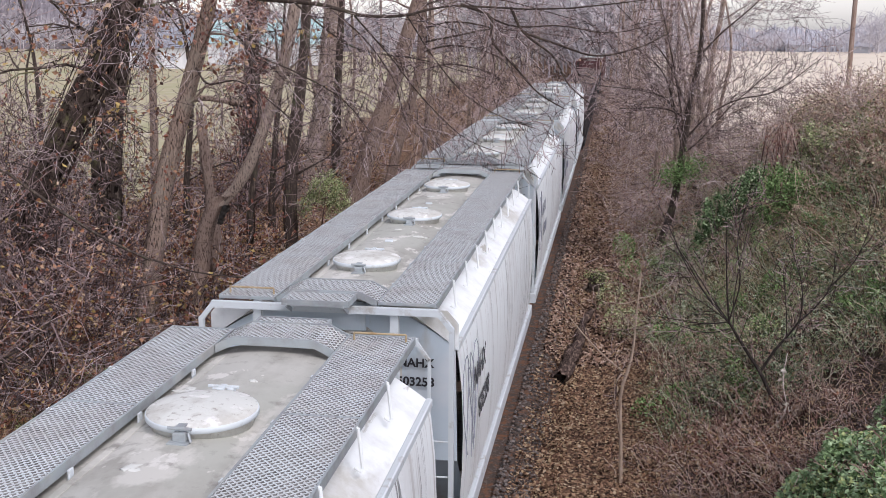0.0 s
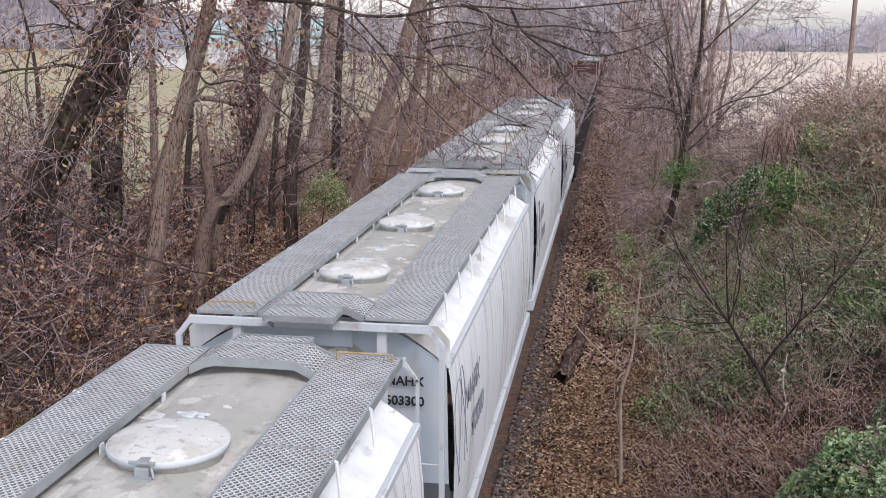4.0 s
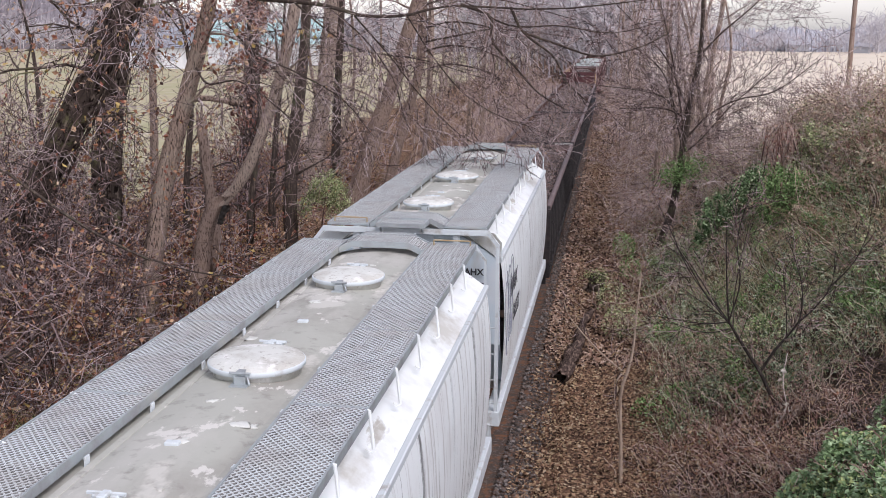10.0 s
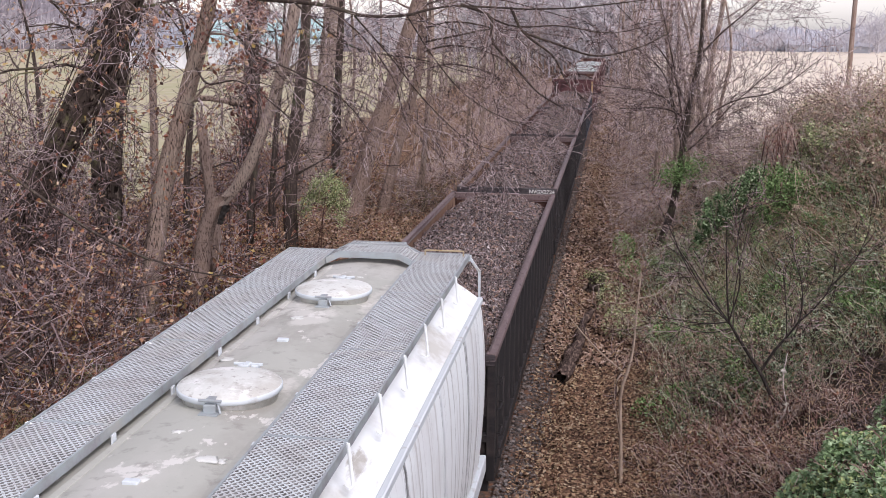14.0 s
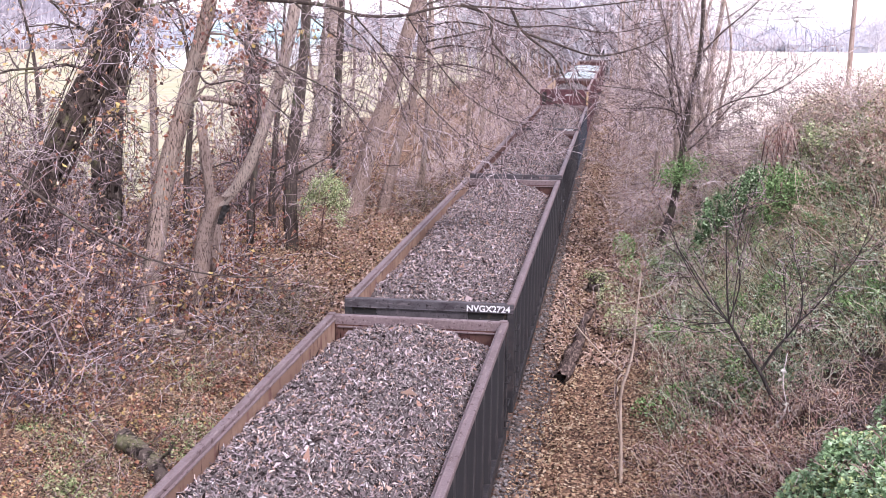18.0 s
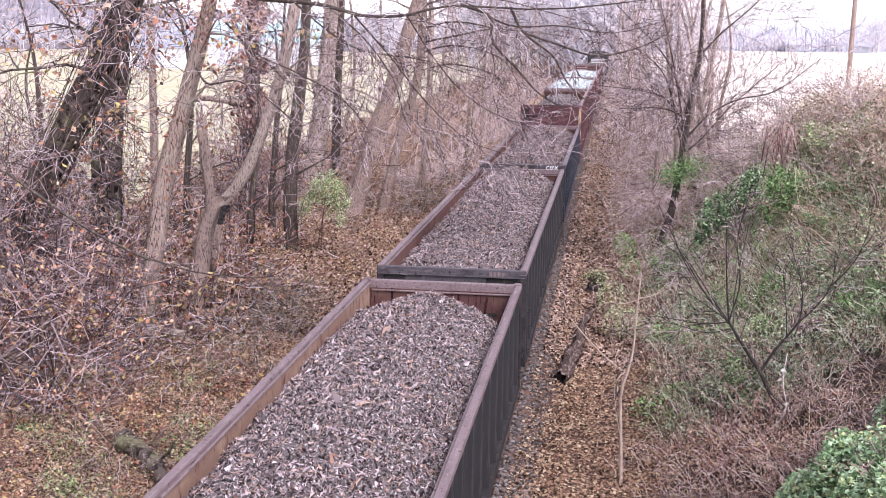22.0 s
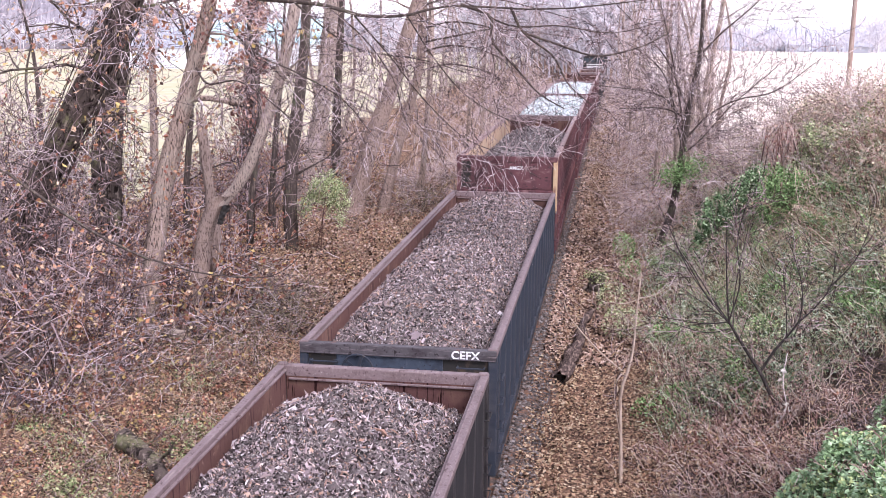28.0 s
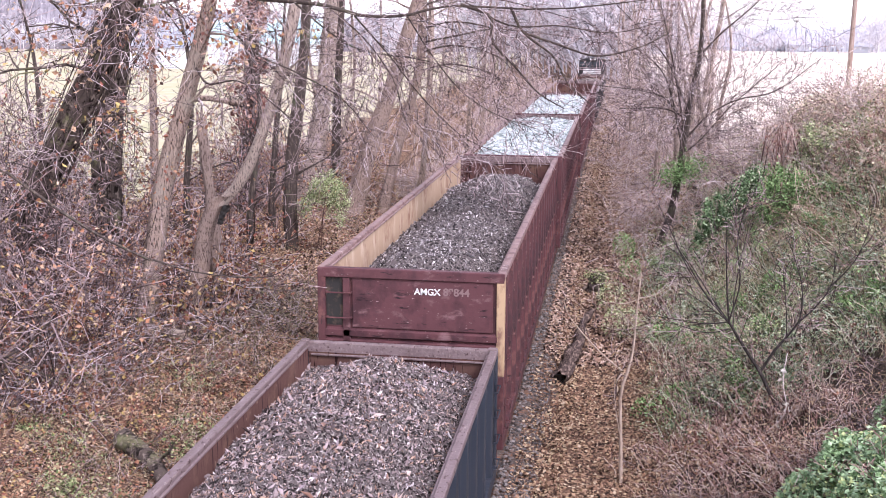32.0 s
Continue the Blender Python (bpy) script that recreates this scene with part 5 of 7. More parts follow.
hero_tree("dark tree trunk with a hanging vine", [(-8.55, 38, -0.2), (-8.52, 38, 0.2), (-8.45, 38, 2.71), (-7.94, 38, 6.41), (-7.81, 38, 7.61)],
          0.29, 0.27, M_BARK_DARK, 8, vine=2, limbs=6, low=0.4)
hero_tree("slender dark tree trunk", [(-9.5, 48, 0.0), (-9.34, 48, 2.46), (-9.15, 48, 6.05), (-8.94, 48, 9.54)], 0.24, 0.2, M_BARK_DARK, 9, limbs=8)
hero_tree("brown leaning tree trunk with peeling bark", [(-8.2, 46, -0.2), (-8.0, 46, 0.3), (-7.02, 46, 3.46), (-6.26, 46, 5.43), (-5.26, 46, 8.53), (-5.02, 46, 9.7)],
          0.50, 0.38, M_BARK_RED, 10, limbs=9, low=0.3, reach=4)
t11 = hero_tree("slanting grey-brown tree trunk", [(-7.0, 47, -0.2), (-6.8, 47, 0.45), (-6.04, 47, 3.39), (-5.27, 47, 6.13), (-5.08, 47, 9.5)],
          0.28, 0.24, M_BARK_RED, 11, limbs=9, low=0.3, reach=3.5)
hero_tree("thin straight tree trunk", [(-6.2, 52, -0.2), (-6.0, 52, 1.0), (-5.7, 52, 5.0), (-5.6, 52, 9.5)], 0.18, 0.14, M_BARK, 12, limbs=10, low=0.2)
r1 = hero_tree("dark forked tree with bare spreading branches", [(4.9, 38, 0.2), (5.37, 38, 1.66), (5.65, 38, 4.04), (5.8, 38, 5.6), (6.06, 38, 7.12), (6.05, 38, 9.55)],
               0.14, 0.09, M_BARK_DARK, 13, limbs=6, low=0.5, reach=3)


def limb(parent, points, r0, r1, seed, twigs, reach, material, droop=0.08, depth=2, name="limb", label=""):
    """A limb through a few places, with hanging twigs along it."""
    rng = np.random.default_rng(seed)
    c = np.array(bend(points, 18))
    lines = [(c, np.linspace(r0, r1, len(c)))]
    for k in range(twigs):
        i = rng.integers(2, len(c) - 1)
        d = (c[i + 1] - c[i]) / np.linalg.norm(c[i + 1] - c[i]) * 0.8 + rng.normal(size=3) * 0.7 + np.array([0, 0, -0.15])
        grow(rng, c[i], d, reach * rng.uniform(0.6, 1.5), max(0.0055, r1 * 0.5), depth, lines, kids=4, spread=0.75, droop=droop, wander=0.15, bends=2)
    off = np.array(parent.location)
    v, q = tubes(lines[:1], 7)
    o = add_part(name, v - off, q, material, parent, label, smooth=True)
    v, q = tubes(lines[1:], 3)
    tagged(add_part("twig_spray", v - off, q, M_TWIG if seed % 2 else M_TWIG_DARK, o), kind="stuff")
    return o


# the long limb that reaches across the line, and the boughs that hang from it
limb(t2, [(-6.7, 26, 8.7), (-5.2, 25, 8.5), (-3.4, 24, 8.35), (-2.4, 24, 8.10), (-1.4, 24, 8.12), (-0.4, 24, 8.32), (1.84, 24, 8.25), (4.2, 24, 8.5)],
     0.06, 0.012, 31, 40, 1.3, M_BARK_DARK, label="long bare limb over the track")
limb(t2, [(-0.2, 24, 8.35), (0.45, 24, 8.10), (0.52, 24, 7.55), (1.03, 24, 7.0), (1.54, 24, 6.45), (2.14, 24, 6.1)], 0.04, 0.012, 32, 12, 1.0, M_BARK_DARK)
limb(t2, [(0.9, 24, 8.30), (1.2, 24, 7.75), (1.85, 24, 7.25), (2.2, 24, 6.65), (2.72, 24, 6.2)], 0.035, 0.012, 33, 10, 1.0, M_BARK_DARK)
limb(t2, [(1.2, 24, 7.75), (1.95, 24, 7.50), (2.8, 24, 7.26), (3.7, 24, 7.45), (4.3, 24, 7.75)], 0.03, 0.012, 34, 8, 0.9, M_BARK_DARK)
limb(t2, [(-2.6, 24, 8.1), (-1.9, 24.5, 7.2), (-1.2, 25, 6.2), (-0.2, 25, 5.3), (0.9, 25, 4.9)], 0.022, 0.007, 35, 26, 1.2, M_BARK_DARK, droop=0.1)
limb(t2, [(-1.4, 24, 8.1), (-0.9, 24.5, 7.2), (-0.2, 24.5, 6.4), (0.6, 24.5, 5.9), (1.5, 24.5, 5.6)], 0.02, 0.007, 36, 26, 1.2, M_BARK_DARK, droop=0.1)
limb(t2, [(-7.45, 26, 6.0), (-7.0, 26, 6.08), (-6.5, 26, 6.02), (-6.0, 26, 5.95)], 0.075, 0.06, 37, 4, 0.8, M_BARK)
limb(t2, [(-4.4, 25, 8.5), (-3.4, 25, 7.7), (-2.6, 25, 7.3), (-1.2, 25, 7.1), (0.2, 25, 6.7)], 0.025, 0.007, 38, 26, 1.3, M_BARK_DARK, droop=0.04)
limb(t2, [(-3.3, 24, 8.35), (-2.5, 24.5, 7.6), (-1.9, 25, 6.6), (-1.6, 25, 5.6), (-0.9, 25, 5.0)], 0.02, 0.006, 39, 24, 1.2, M_BARK_DARK, droop=0.08)
limb(t2, [(0.0, 24, 8.35), (0.9, 24, 7.9), (2.0, 24, 7.9), (3.1, 24, 7.75), (4.2, 24, 8.0)], 0.022, 0.007, 40, 24, 1.1, M_BARK_DARK, droop=0.05)
limb(t2, [(-6.4, 26, 8.0), (-5.4, 25.5, 7.2), (-4.3, 25, 6.8), (-3.2, 25, 6.2), (-2.4, 25, 5.3)], 0.03, 0.008, 47, 28, 1.4, M_BARK_DARK, droop=0.05)
limb(t2, [(-7.2, 26, 6.9), (-6.5, 25, 6.5), (-5.6, 24.5, 6.6), (-4.8, 24, 6.3), (-3.9, 24, 5.6)], 0.03, 0.008, 48, 26, 1.3, M_BARK_DARK, droop=0.05)
for k, (z0, x1, z1, y1) in enumerate(((8.8, 1.5, 8.2, 45), (7.8, 0.6, 6.6, 44), (6.8, -0.6, 5.4, 45), (9.3, 2.6, 9.0, 43), (7.2, 1.8, 7.4, 48), (6.0, -1.6, 4.4, 44))):
    limb(t11, [(-5.2, 47, z0), (-3.6, 46.5, z0 + 0.3), (-1.6, 46, (z0 + z1) / 2 + 0.5), (x1, y1, z1)], 0.05, 0.016, 70 + k, 34, 1.9, M_BARK_DARK, droop=0.04)
for k, (x1, z1) in enumerate(((3.2, 7.6), (2.4, 6.0), (3.4, 5.2), (3.0, 8.8))):
    limb(r1, [(5.6, 38, 3.9 + 0.5 * k), (4.8, 37.5, (4.0 + z1) / 2 + 0.6), (x1, 37, z1)], 0.04, 0.012, 80 + k, 30, 1.3, M_BARK_DARK, droop=0.0)
def hanging_leaves(tree, line, n, spread, size, leaf, seed, label):
    """Clusters of dead leaves that hang about a trunk or limb."""
    rng = np.random.default_rng(seed)
    c = np.array(bend(line, 40))
    knots = c[rng.integers(0, 40, 26)] + rng.normal(size=(26, 3)) * np.array([spread, spread, 0.3])
    p = knots[rng.integers(0, 26, n)] + rng.normal(size=(n, 3)) * np.array([0.16, 0.16, 0.22])
    v, t = leaves(p, size, rng, lobed=True)
    tagged(add_part("hanging_leaves", v - np.array(tree.location), None, leaf, tree, label, t=t), kind="stuff")


hanging_leaves(t3, [(-12.1, 43.5, 3.4), (-11.88, 43.5, 5.7), (-11.74, 43.5, 9.86)], 900, 0.4, 0.2, M_LEAF_RUST, 91, "rust-red dry leaves hanging on the vine")
hanging_leaves(t2, [(-7.0, 25.8, 7.6), (-6.8, 25.8, 8.4), (-6.3, 25.6, 8.9)], 160, 0.35, 0.12, M_LEAF_RUST, 92, "rust-red dry leaves")
hanging_leaves(t2, [(-8.6, 25.6, 2.0), (-8.3, 25.6, 3.4), (-7.9, 25.6, 4.6)], 120, 0.3, 0.09, M_LEAF_TAN, 93, "tan dry leaves")
rv = np.random.default_rng(46)
v, t = leaves(rv.normal(size=(1900, 3)) * np.array([0.32, 0.3, 0.22]) + np.array([5.6, 37.4, 3.0]) + rv.choice(3, (1900, 1)) * np.array([[0.3, 0.0, 0.18]]) - np.array([0.3, 0, 0.1]), 0.075, rv, up=0.5)
add_part("vine_leaves", v - np.array(r1.location), None, M_LEAF_GREEN, r1, "green vine leaves round the trunk", t=t)
# forks of the dark tree on the bank
limb(r1, [(5.7, 38, 3.9), (5.45, 38, 5.4), (5.0, 38, 7.4), (4.6, 38, 8.9)], 0.05, 0.015, 41, 60, 1.6, M_BARK_DARK, droop=-0.02)
limb(r1, [(5.75, 38, 4.2), (6.5, 38, 5.0), (7.4, 38, 5.5), (8.6, 38, 5.8), (9.8, 37, 6.9)], 0.036, 0.010, 42, 60, 1.4, M_BARK_DARK, droop=-0.02)
limb(r1, [(6.0, 38, 6.9), (6.7, 38, 7.7), (7.7, 38, 8.6), (8.6, 38, 9.6)], 0.04, 0.012, 43, 60, 1.8, M_BARK_DARK, droop=-0.03)
limb(r1, [(5.6, 38, 3.6), (6.2, 38, 4.1), (7.2, 38, 5.3), (8.6, 38, 6.6)], 0.032, 0.010, 44, 60, 1.4, M_BARK_DARK, droop=-0.02)


def snag():
    """A pale tree whose trunk is torn and kinked above a hollow, and a broken trunk behind it."""
    t = new("kinked_tree")
    off = np.array((-8.1, 27.5, -0.45))
    t.location = off
    v, q, c = trunk_mesh([(-8.15, 27.5, -0.6), (-8.1, 27.5, 0.4), (-7.95, 27.5, 1.1), (-7.78, 27.5, 2.0), (-7.58, 27.5, 2.72), (-7.3, 27.5, 3.2), (-7.05, 27.5, 3.38)], 0.27, 0.21, 51, 0.4, 0.16)
    add_part("trunk", v - off, q, M_BARK_RED, t, "reddish torn lower trunk", smooth=True)
    v, q, c = trunk_mesh([(-7.25, 27.55, 3.1), (-6.95, 27.55, 3.42), (-6.64, 27.55, 3.8), (-6.32, 27.55, 4.4), (-5.95, 27.55, 5.25), (-5.5, 27.55, 6.5), (-4.97, 27.55, 8.7), (-4.55, 27.7, 11.8)], 0.20, 0.13, 55, 0.1, 0.12)
    add_part("leaning_stem", v - off, q, M_BARK_PALE, t, "pale stem leaning up from the kink", smooth=True)
    # dark stub on the bark; the hollow's shade is put into its colour
    v, q, c = trunk_mesh([(-7.2, 27.32, 2.62), (-7.12, 27.3, 2.85), (-7.0, 27.32, 3.12)], 0.07, 0.10, 52, 0.1, 0.3)
    add_part("hollow", v - off, q, M_UNDER, t, "dark stub for a shaded rotted hollow", smooth=True)
    for k, (a, b, e) in enumerate((((-5.6, 27.55, 6.1), (-5.0, 27.3, 6.9), (-4.2, 27.0, 7.3)), ((-5.2, 27.55, 7.7), (-5.8, 27.4, 8.4), (-6.5, 27.2, 8.9)), ((-4.9, 27.55, 9.0), (-4.2, 27.4, 9.5), (-3.4, 27.2, 9.6)))):
        limb(t, [a, b, e], 0.035, 0.012, 94 + k, 16, 1.2, M_BARK_PALE, droop=0.03)
    tagged(t, "pale leaning tree kinked above a dark stub for a shaded rotted hollow", "tree", "trees beside the railway")
    t = new("broken_tree")
    off = np.array((-8.3, 29.5, -0.4))
    t.location = off
    v, q, c = trunk_mesh([(-8.15, 29.5, -0.5), (-8.2, 29.5, 1.4), (-8.25, 29.5, 2.6), (-8.35, 29.5, 3.6), (-8.42, 29.5, 4.4), (-8.5, 29.5, 5.3)], 0.2, 0.13, 54, 0.4, 0.25)
    add_part("trunk", v - off, q, M_BARK_RED, t, smooth=True)
    for a, b in (((-8.45, 29.45, 5.2), (-8.40, 29.4, 5.75)), ((-8.56, 29.5, 5.2), (-8.62, 29.5, 5.6)), ((-8.5, 29.55, 5.2), (-8.52, 29.6, 5.45))):
        v, q = tubes([(np.array([a, b]), np.array([0.06, 0.01]))], 6)
        add_part("splinter", v - off, q, M_BARK, t, "splintered broken wood")
    tagged(t, "upright reddish broken trunk with a splintered top", "tree stump")


snag()


def sapling(label, stems, material, seed, twigs=5, reach=0.5):
    s = new("sapling")
    base = stems[0][0][0]
    off = np.array((base[0], base[1], float(height(base[0], base[1]))))
    s.location = off
    for k, (pts, r0, r1) in enumerate(stems):
        rng = np.random.default_rng(seed + k)
        pts = list(pts)
        if k == 0:
            pts[0] = (pts[0][0], pts[0][1], off[2] - 0.1)
        c = np.array(bend(pts, 14))
        lines = [(c, np.linspace(r0, r1, len(c)))]
        for _ in range(twigs):
            i = rng.integers(4, 13)
            d = (c[i] - c[i - 1]) / np.linalg.norm(c[i] - c[i - 1]) + rng.normal(size=3) * 0.5
            grow(rng, c[i], d, reach * rng.uniform(0.5, 1.4), min(0.006, r1 * 0.8), 1, lines, kids=3)
        v, q = tubes(lines[:1], 6)
        o = add_part("stem", v - off, q, material, s, smooth=True)
        v, q = tubes(lines[1:], 3)
        tagged(add_part("twig_spray", v - off, q, M_TWIG_DARK, o), kind="stuff")
    return tagged(s, label, "sapling", "saplings")


sapling("dark bare sapling fanning from one stem", [
    ([(6.5, 19.5, 0.7), (6.2, 19.5, 1.35), (6.03, 19.5, 1.69), (5.75, 19.5, 2.1), (5.42, 19.5, 2.62)], 0.045, 0.026),
    ([(5.42, 19.5, 2.62), (5.35, 19.4, 3.2), (5.3, 19.4, 3.8), (5.25, 19.3, 4.5)], 0.02, 0.006),
    ([(5.42, 19.5, 2.62), (5.1, 19.5, 3.05), (4.8, 19.5, 3.5), (4.5, 19.5, 3.93)], 0.018, 0.006),
    ([(5.42, 19.5, 2.62), (5.0, 19.4, 3.1), (4.6, 19.3, 3.75), (4.21, 19.3, 4.33)], 0.016, 0.005),
    ([(5.42, 19.5, 2.62), (5.1, 19.4, 2.6), (4.75, 19.4, 2.6), (4.41, 19.4, 2.65)], 0.014, 0.005),
    ([(5.42, 19.5, 2.62), (5.2, 19.4, 2.8), (4.9, 19.4, 3.0), (4.45, 19.4, 3.3)], 0.013, 0.005),
    ([(5.5, 19.5, 2.5), (5.5, 19.6, 3.1), (5.6, 19.7, 3.8), (5.71, 19.7, 4.5)], 0.013, 0.004),
    ([(6.03, 19.5, 1.69), (6.25, 19.5, 2.1), (6.5, 19.5, 2.45), (6.65, 19.5, 2.68)], 0.028, 0.018),
    ([(6.65, 19.5, 2.68), (6.68, 19.5, 3.0), (6.63, 19.5, 3.45), (6.4, 19.5, 4.1)], 0.018, 0.006),
    ([(6.65, 19.5, 2.68), (6.9, 19.5, 2.95), (7.16, 19.5, 3.39), (7.18, 19.5, 4.0)], 0.018, 0.006),
    ([(6.45, 19.5, 2.4), (6.4, 19.5, 3.0), (6.3, 19.5, 3.71)], 0.012, 0.005),
    ([(5.42, 19.5, 2.62), (5.55, 19.3, 3.4), (5.45, 19.2, 4.2), (5.6, 19.2, 5.0)], 0.016, 0.005),
    ([(5.5, 19.5, 2.5), (5.0, 19.3, 2.45), (4.4, 19.2, 2.62), (3.9, 19.2, 2.6)], 0.012, 0.005),
    ([(5.3, 19.5, 2.75), (4.7, 19.4, 3.5), (4.3, 19.3, 4.3), (4.0, 19.3, 4.9)], 0.014, 0.004),
    ([(7.1, 19.5, 3.3), (7.5, 19.5, 3.8), (7.7, 19.4, 4.4)], 0.014, 0.005)], M_BARK_BLACK, 60, twigs=11, reach=0.75)
def pod_vine():
    """A dry vine that trails from the dark sapling, hung with pale pods."""
    t = new("dry_vine")
    off = np.array((5.6, 18.9, float(height(5.6, 18.9))))
    t.location = off
    rng = np.random.default_rng(67)
    runs = [[(6.42, 19.1, 2.2), (6.36, 19.0, 1.7), (6.44, 18.95, 1.2), (6.2, 18.9, 0.85), (5.85, 18.9, 0.62), (5.62, 18.9, 0.3), (5.5, 18.85, off[2] + 0.02)],
            [(6.1, 18.95, 0.8), (6.15, 18.9, 0.5), (6.25, 18.85, 0.45)]]
    pods = []
    for k, run in enumerate(runs):
        c = np.array(bend(run, 22))
        v, q = tubes([(c, np.full(22, 0.008))], 4)
        add_part("vine_stem", v - off, q, M_TWIG_PALE, t, smooth=True)
        pods.append(c[rng.integers(1, 20, 34 if k == 0 else 10)])
    p = np.concatenate(pods) + rng.normal(size=(44, 3)) * np.array([0.03, 0.03, 0.03]) - np.array([0, 0, 0.04])
    v, tri = leaves(p, 0.085, rng, lobed=True)
    tagged(add_part("seed_pods", v - off, None, M_POD, t, "pale papery seed pods", t=tri), kind="stuff")
    return tagged(t, "dry trailing vine hung with pale papery pods", "vine")


sapling("thin pale sapling with one broken side shoot", [
    ([(3.59, 19, -0.6), (3.55, 19, 0.5), (3.52, 19, 1.29), (3.66, 19, 1.85), (3.72, 19, 2.25), (3.75, 19, 2.9), (3.8, 19, 3.6)], 0.040, 0.012),
    ([(3.53, 19, 1.74), (3.2, 18.95, 2.02), (2.82, 18.9, 2.42), (2.54, 18.9, 2.76), (2.44, 18.9, 3.04)], 0.016, 0.006),
    ([(3.53, 19, 1.70), (3.44, 18.95, 1.55), (3.46, 18.95, 1.35)], 0.020, 0.010),
    ([(3.79, 19, 3.12), (4.05, 19, 3.18), (4.35, 19, 3.38), (4.7, 19, 3.42)], 0.012, 0.004),
    ([(3.80, 19, 3.1), (3.5, 19, 3.0), (3.22, 19, 3.01), (2.95, 19, 2.85)], 0.012, 0.004),
    ([(3.80, 19, 3.45), (3.4, 18.9, 3.6), (3.0, 18.9, 3.68)], 0.009, 0.004),
    ([(3.55, 19, 0.4), (3.42, 18.9, 1.2), (3.40, 18.9, 2.0)], 0.012, 0.004)], M_SAPLING, 70, twigs=4, reach=0.45)
sapling("leaning sapling with a long twig towards the line", [
    ([(-8.8, 16, -0.4), (-8.7, 16, 3.0), (-7.9, 16, 5.6), (-6.7, 16, 5.6), (-5.75, 16, 5.0), (-4.9, 16, 4.5), (-4.1, 16, 4.15)], 0.034, 0.020),
    ([(-4.1, 16, 4.17), (-3.3, 16, 3.98), (-2.36, 16, 3.93), (-1.9, 16, 4.05), (-1.5, 16, 4.4)], 0.016, 0.005),
    ([(-2.4, 16, 3.93), (-2.1, 16, 3.75), (-1.6, 16, 3.75)], 0.008, 0.004)], M_BARK_DARK, 80, twigs=3, reach=0.5)


pod_vine()


def fallen_log():
    a, b = np.array([2.14, 24.3, -0.30]), np.array([2.80, 30.9, -0.34])
    log = new("fallen_log")
    log.location = a
    rng = np.random.default_rng(5)
    n, sides, v = 38, 18, []
    for k in range(n):
        u = k / (n - 1)
        c = (b - a) * u + np.array([0.055 * math.sin(u * 5.5) + 0.03 * math.sin(u * 15), 0, 0.04 * math.sin(u * 9)])
        r = 0.185 - 0.10 * u + 0.03 * math.sin(u * 23) * (1 - 0.5 * u) + 0.02 * math.sin(u * 51)
        for s in range(sides):
            th = s * 2 * math.pi / sides
            rr = r * (1 + 0.16 * math.sin(2 * th + u * 6) + 0.10 * math.sin(5 * th + u * 11) + 0.08 * math.sin(9 * th - u * 7) + rng.normal() * 0.10)
            v.append(c + np.array([rr * math.cos(th), 0.05 * rng.normal(), rr * math.sin(th) + 0.02]))
    v = np.array(v)
    i = (np.arange(n - 1)[:, None] * sides + np.arange(sides)[None, :]).ravel()
    j = (np.arange(n - 1)[:, None] * sides + (np.arange(sides)[None, :] + 1) % sides).ravel()
    add_part("bark_shell", v, np.stack([i, j, j + sides, i + sides], 1), M_WOOD_ROT, log, smooth=True)
    # near-black lining puts the shade of the log's hollow into the colour
    bm = bmesh.new()
    rings = []
    for r, y in ((0.155, 0.0), (0.13, 0.02), (0.11, 0.16)):
        rings.append([(r * math.cos(s * math.pi / 6), y, r * math.sin(s * math.pi / 6) + 0.02) for s in range(12)])
    loft(bm, rings)
    bm.faces.new(list(bm.verts)[-12:])
    part("hollow_end", bm, M_UNDER, log, "dark hollow end")
    tagged(log, "rotting hollow log lying on fallen leaves beside the ballast", "log")


fallen_log()


def mossy_stump():
    s = new("tree_stump")
    off = np.array((2.85, 34.0, float(height(2.85, 34.0))))
    s.location = off
    v, q, c = trunk_mesh([(2.85, 34, off[2] - 0.2), (2.87, 34, off[2] + 0.2), (2.9, 34.05, off[2] + 0.55)], 0.34, 0.22, 57, 0.5, 0.18)
    add_part("stump", v - off, q, M_BARK_DARK, s, smooth=True)
    rng = np.random.default_rng(58)
    p = rng.normal(size=(620, 3)) * np.array([0.22, 0.22, 0.1]) + np.array([0.05, 0.0, 0.5])
    v, t = leaves(p, 0.06, rng, up=0.5)
    tagged(add_part("moss", v, None, M_LEAF_MOSS, s, "green moss and small leaves", t=t), kind="stuff")
    tagged(s, "low dark mossy stump beside the line", "tree stump")


mossy_stump()


def ground_log(label, a, b, r, seed, material):
    v, q, c = None, None, None
    log = new("fallen_branch")
    a, b = np.array(a, float), np.array(b, float)
    log.location = a
    rng = np.random.default_rng(seed)
    lines = [(np.array(bend([(0, 0, 0), tuple((b - a) * 0.5 + np.array([0, 0.1, 0.05])), tuple(b - a)], 9)), np.linspace(r, r * 0.6, 9))]
    for _ in range(4):
        grow(rng, lines[0][0][rng.integers(2, 8)], rng.normal(size=3) + np.array([0, 0, 0.6]), 0.7, r * 0.25, 1, lines, kids=3)
    v, q = tubes(lines[:1], 9)
    o = add_part("wood", v, q, material, log, smooth=True)
    v, q = tubes(lines[1:], 4)
    tagged(add_part("twig_spray", v, q, material, o), kind="stuff")
    tagged(log, label, "fallen branch", "fallen branches")


ground_log("rotten log half sunk in leaves", (-8.9, 25.2, 0.0), (-7.5, 25.4, 0.05), 0.16, 1, M_BARK)
ground_log("dark fallen branch by the ditch", (-6.3, 19.1, -0.26), (-4.7, 17.7, -0.58), 0.22, 2, M_BARK_GNARL)

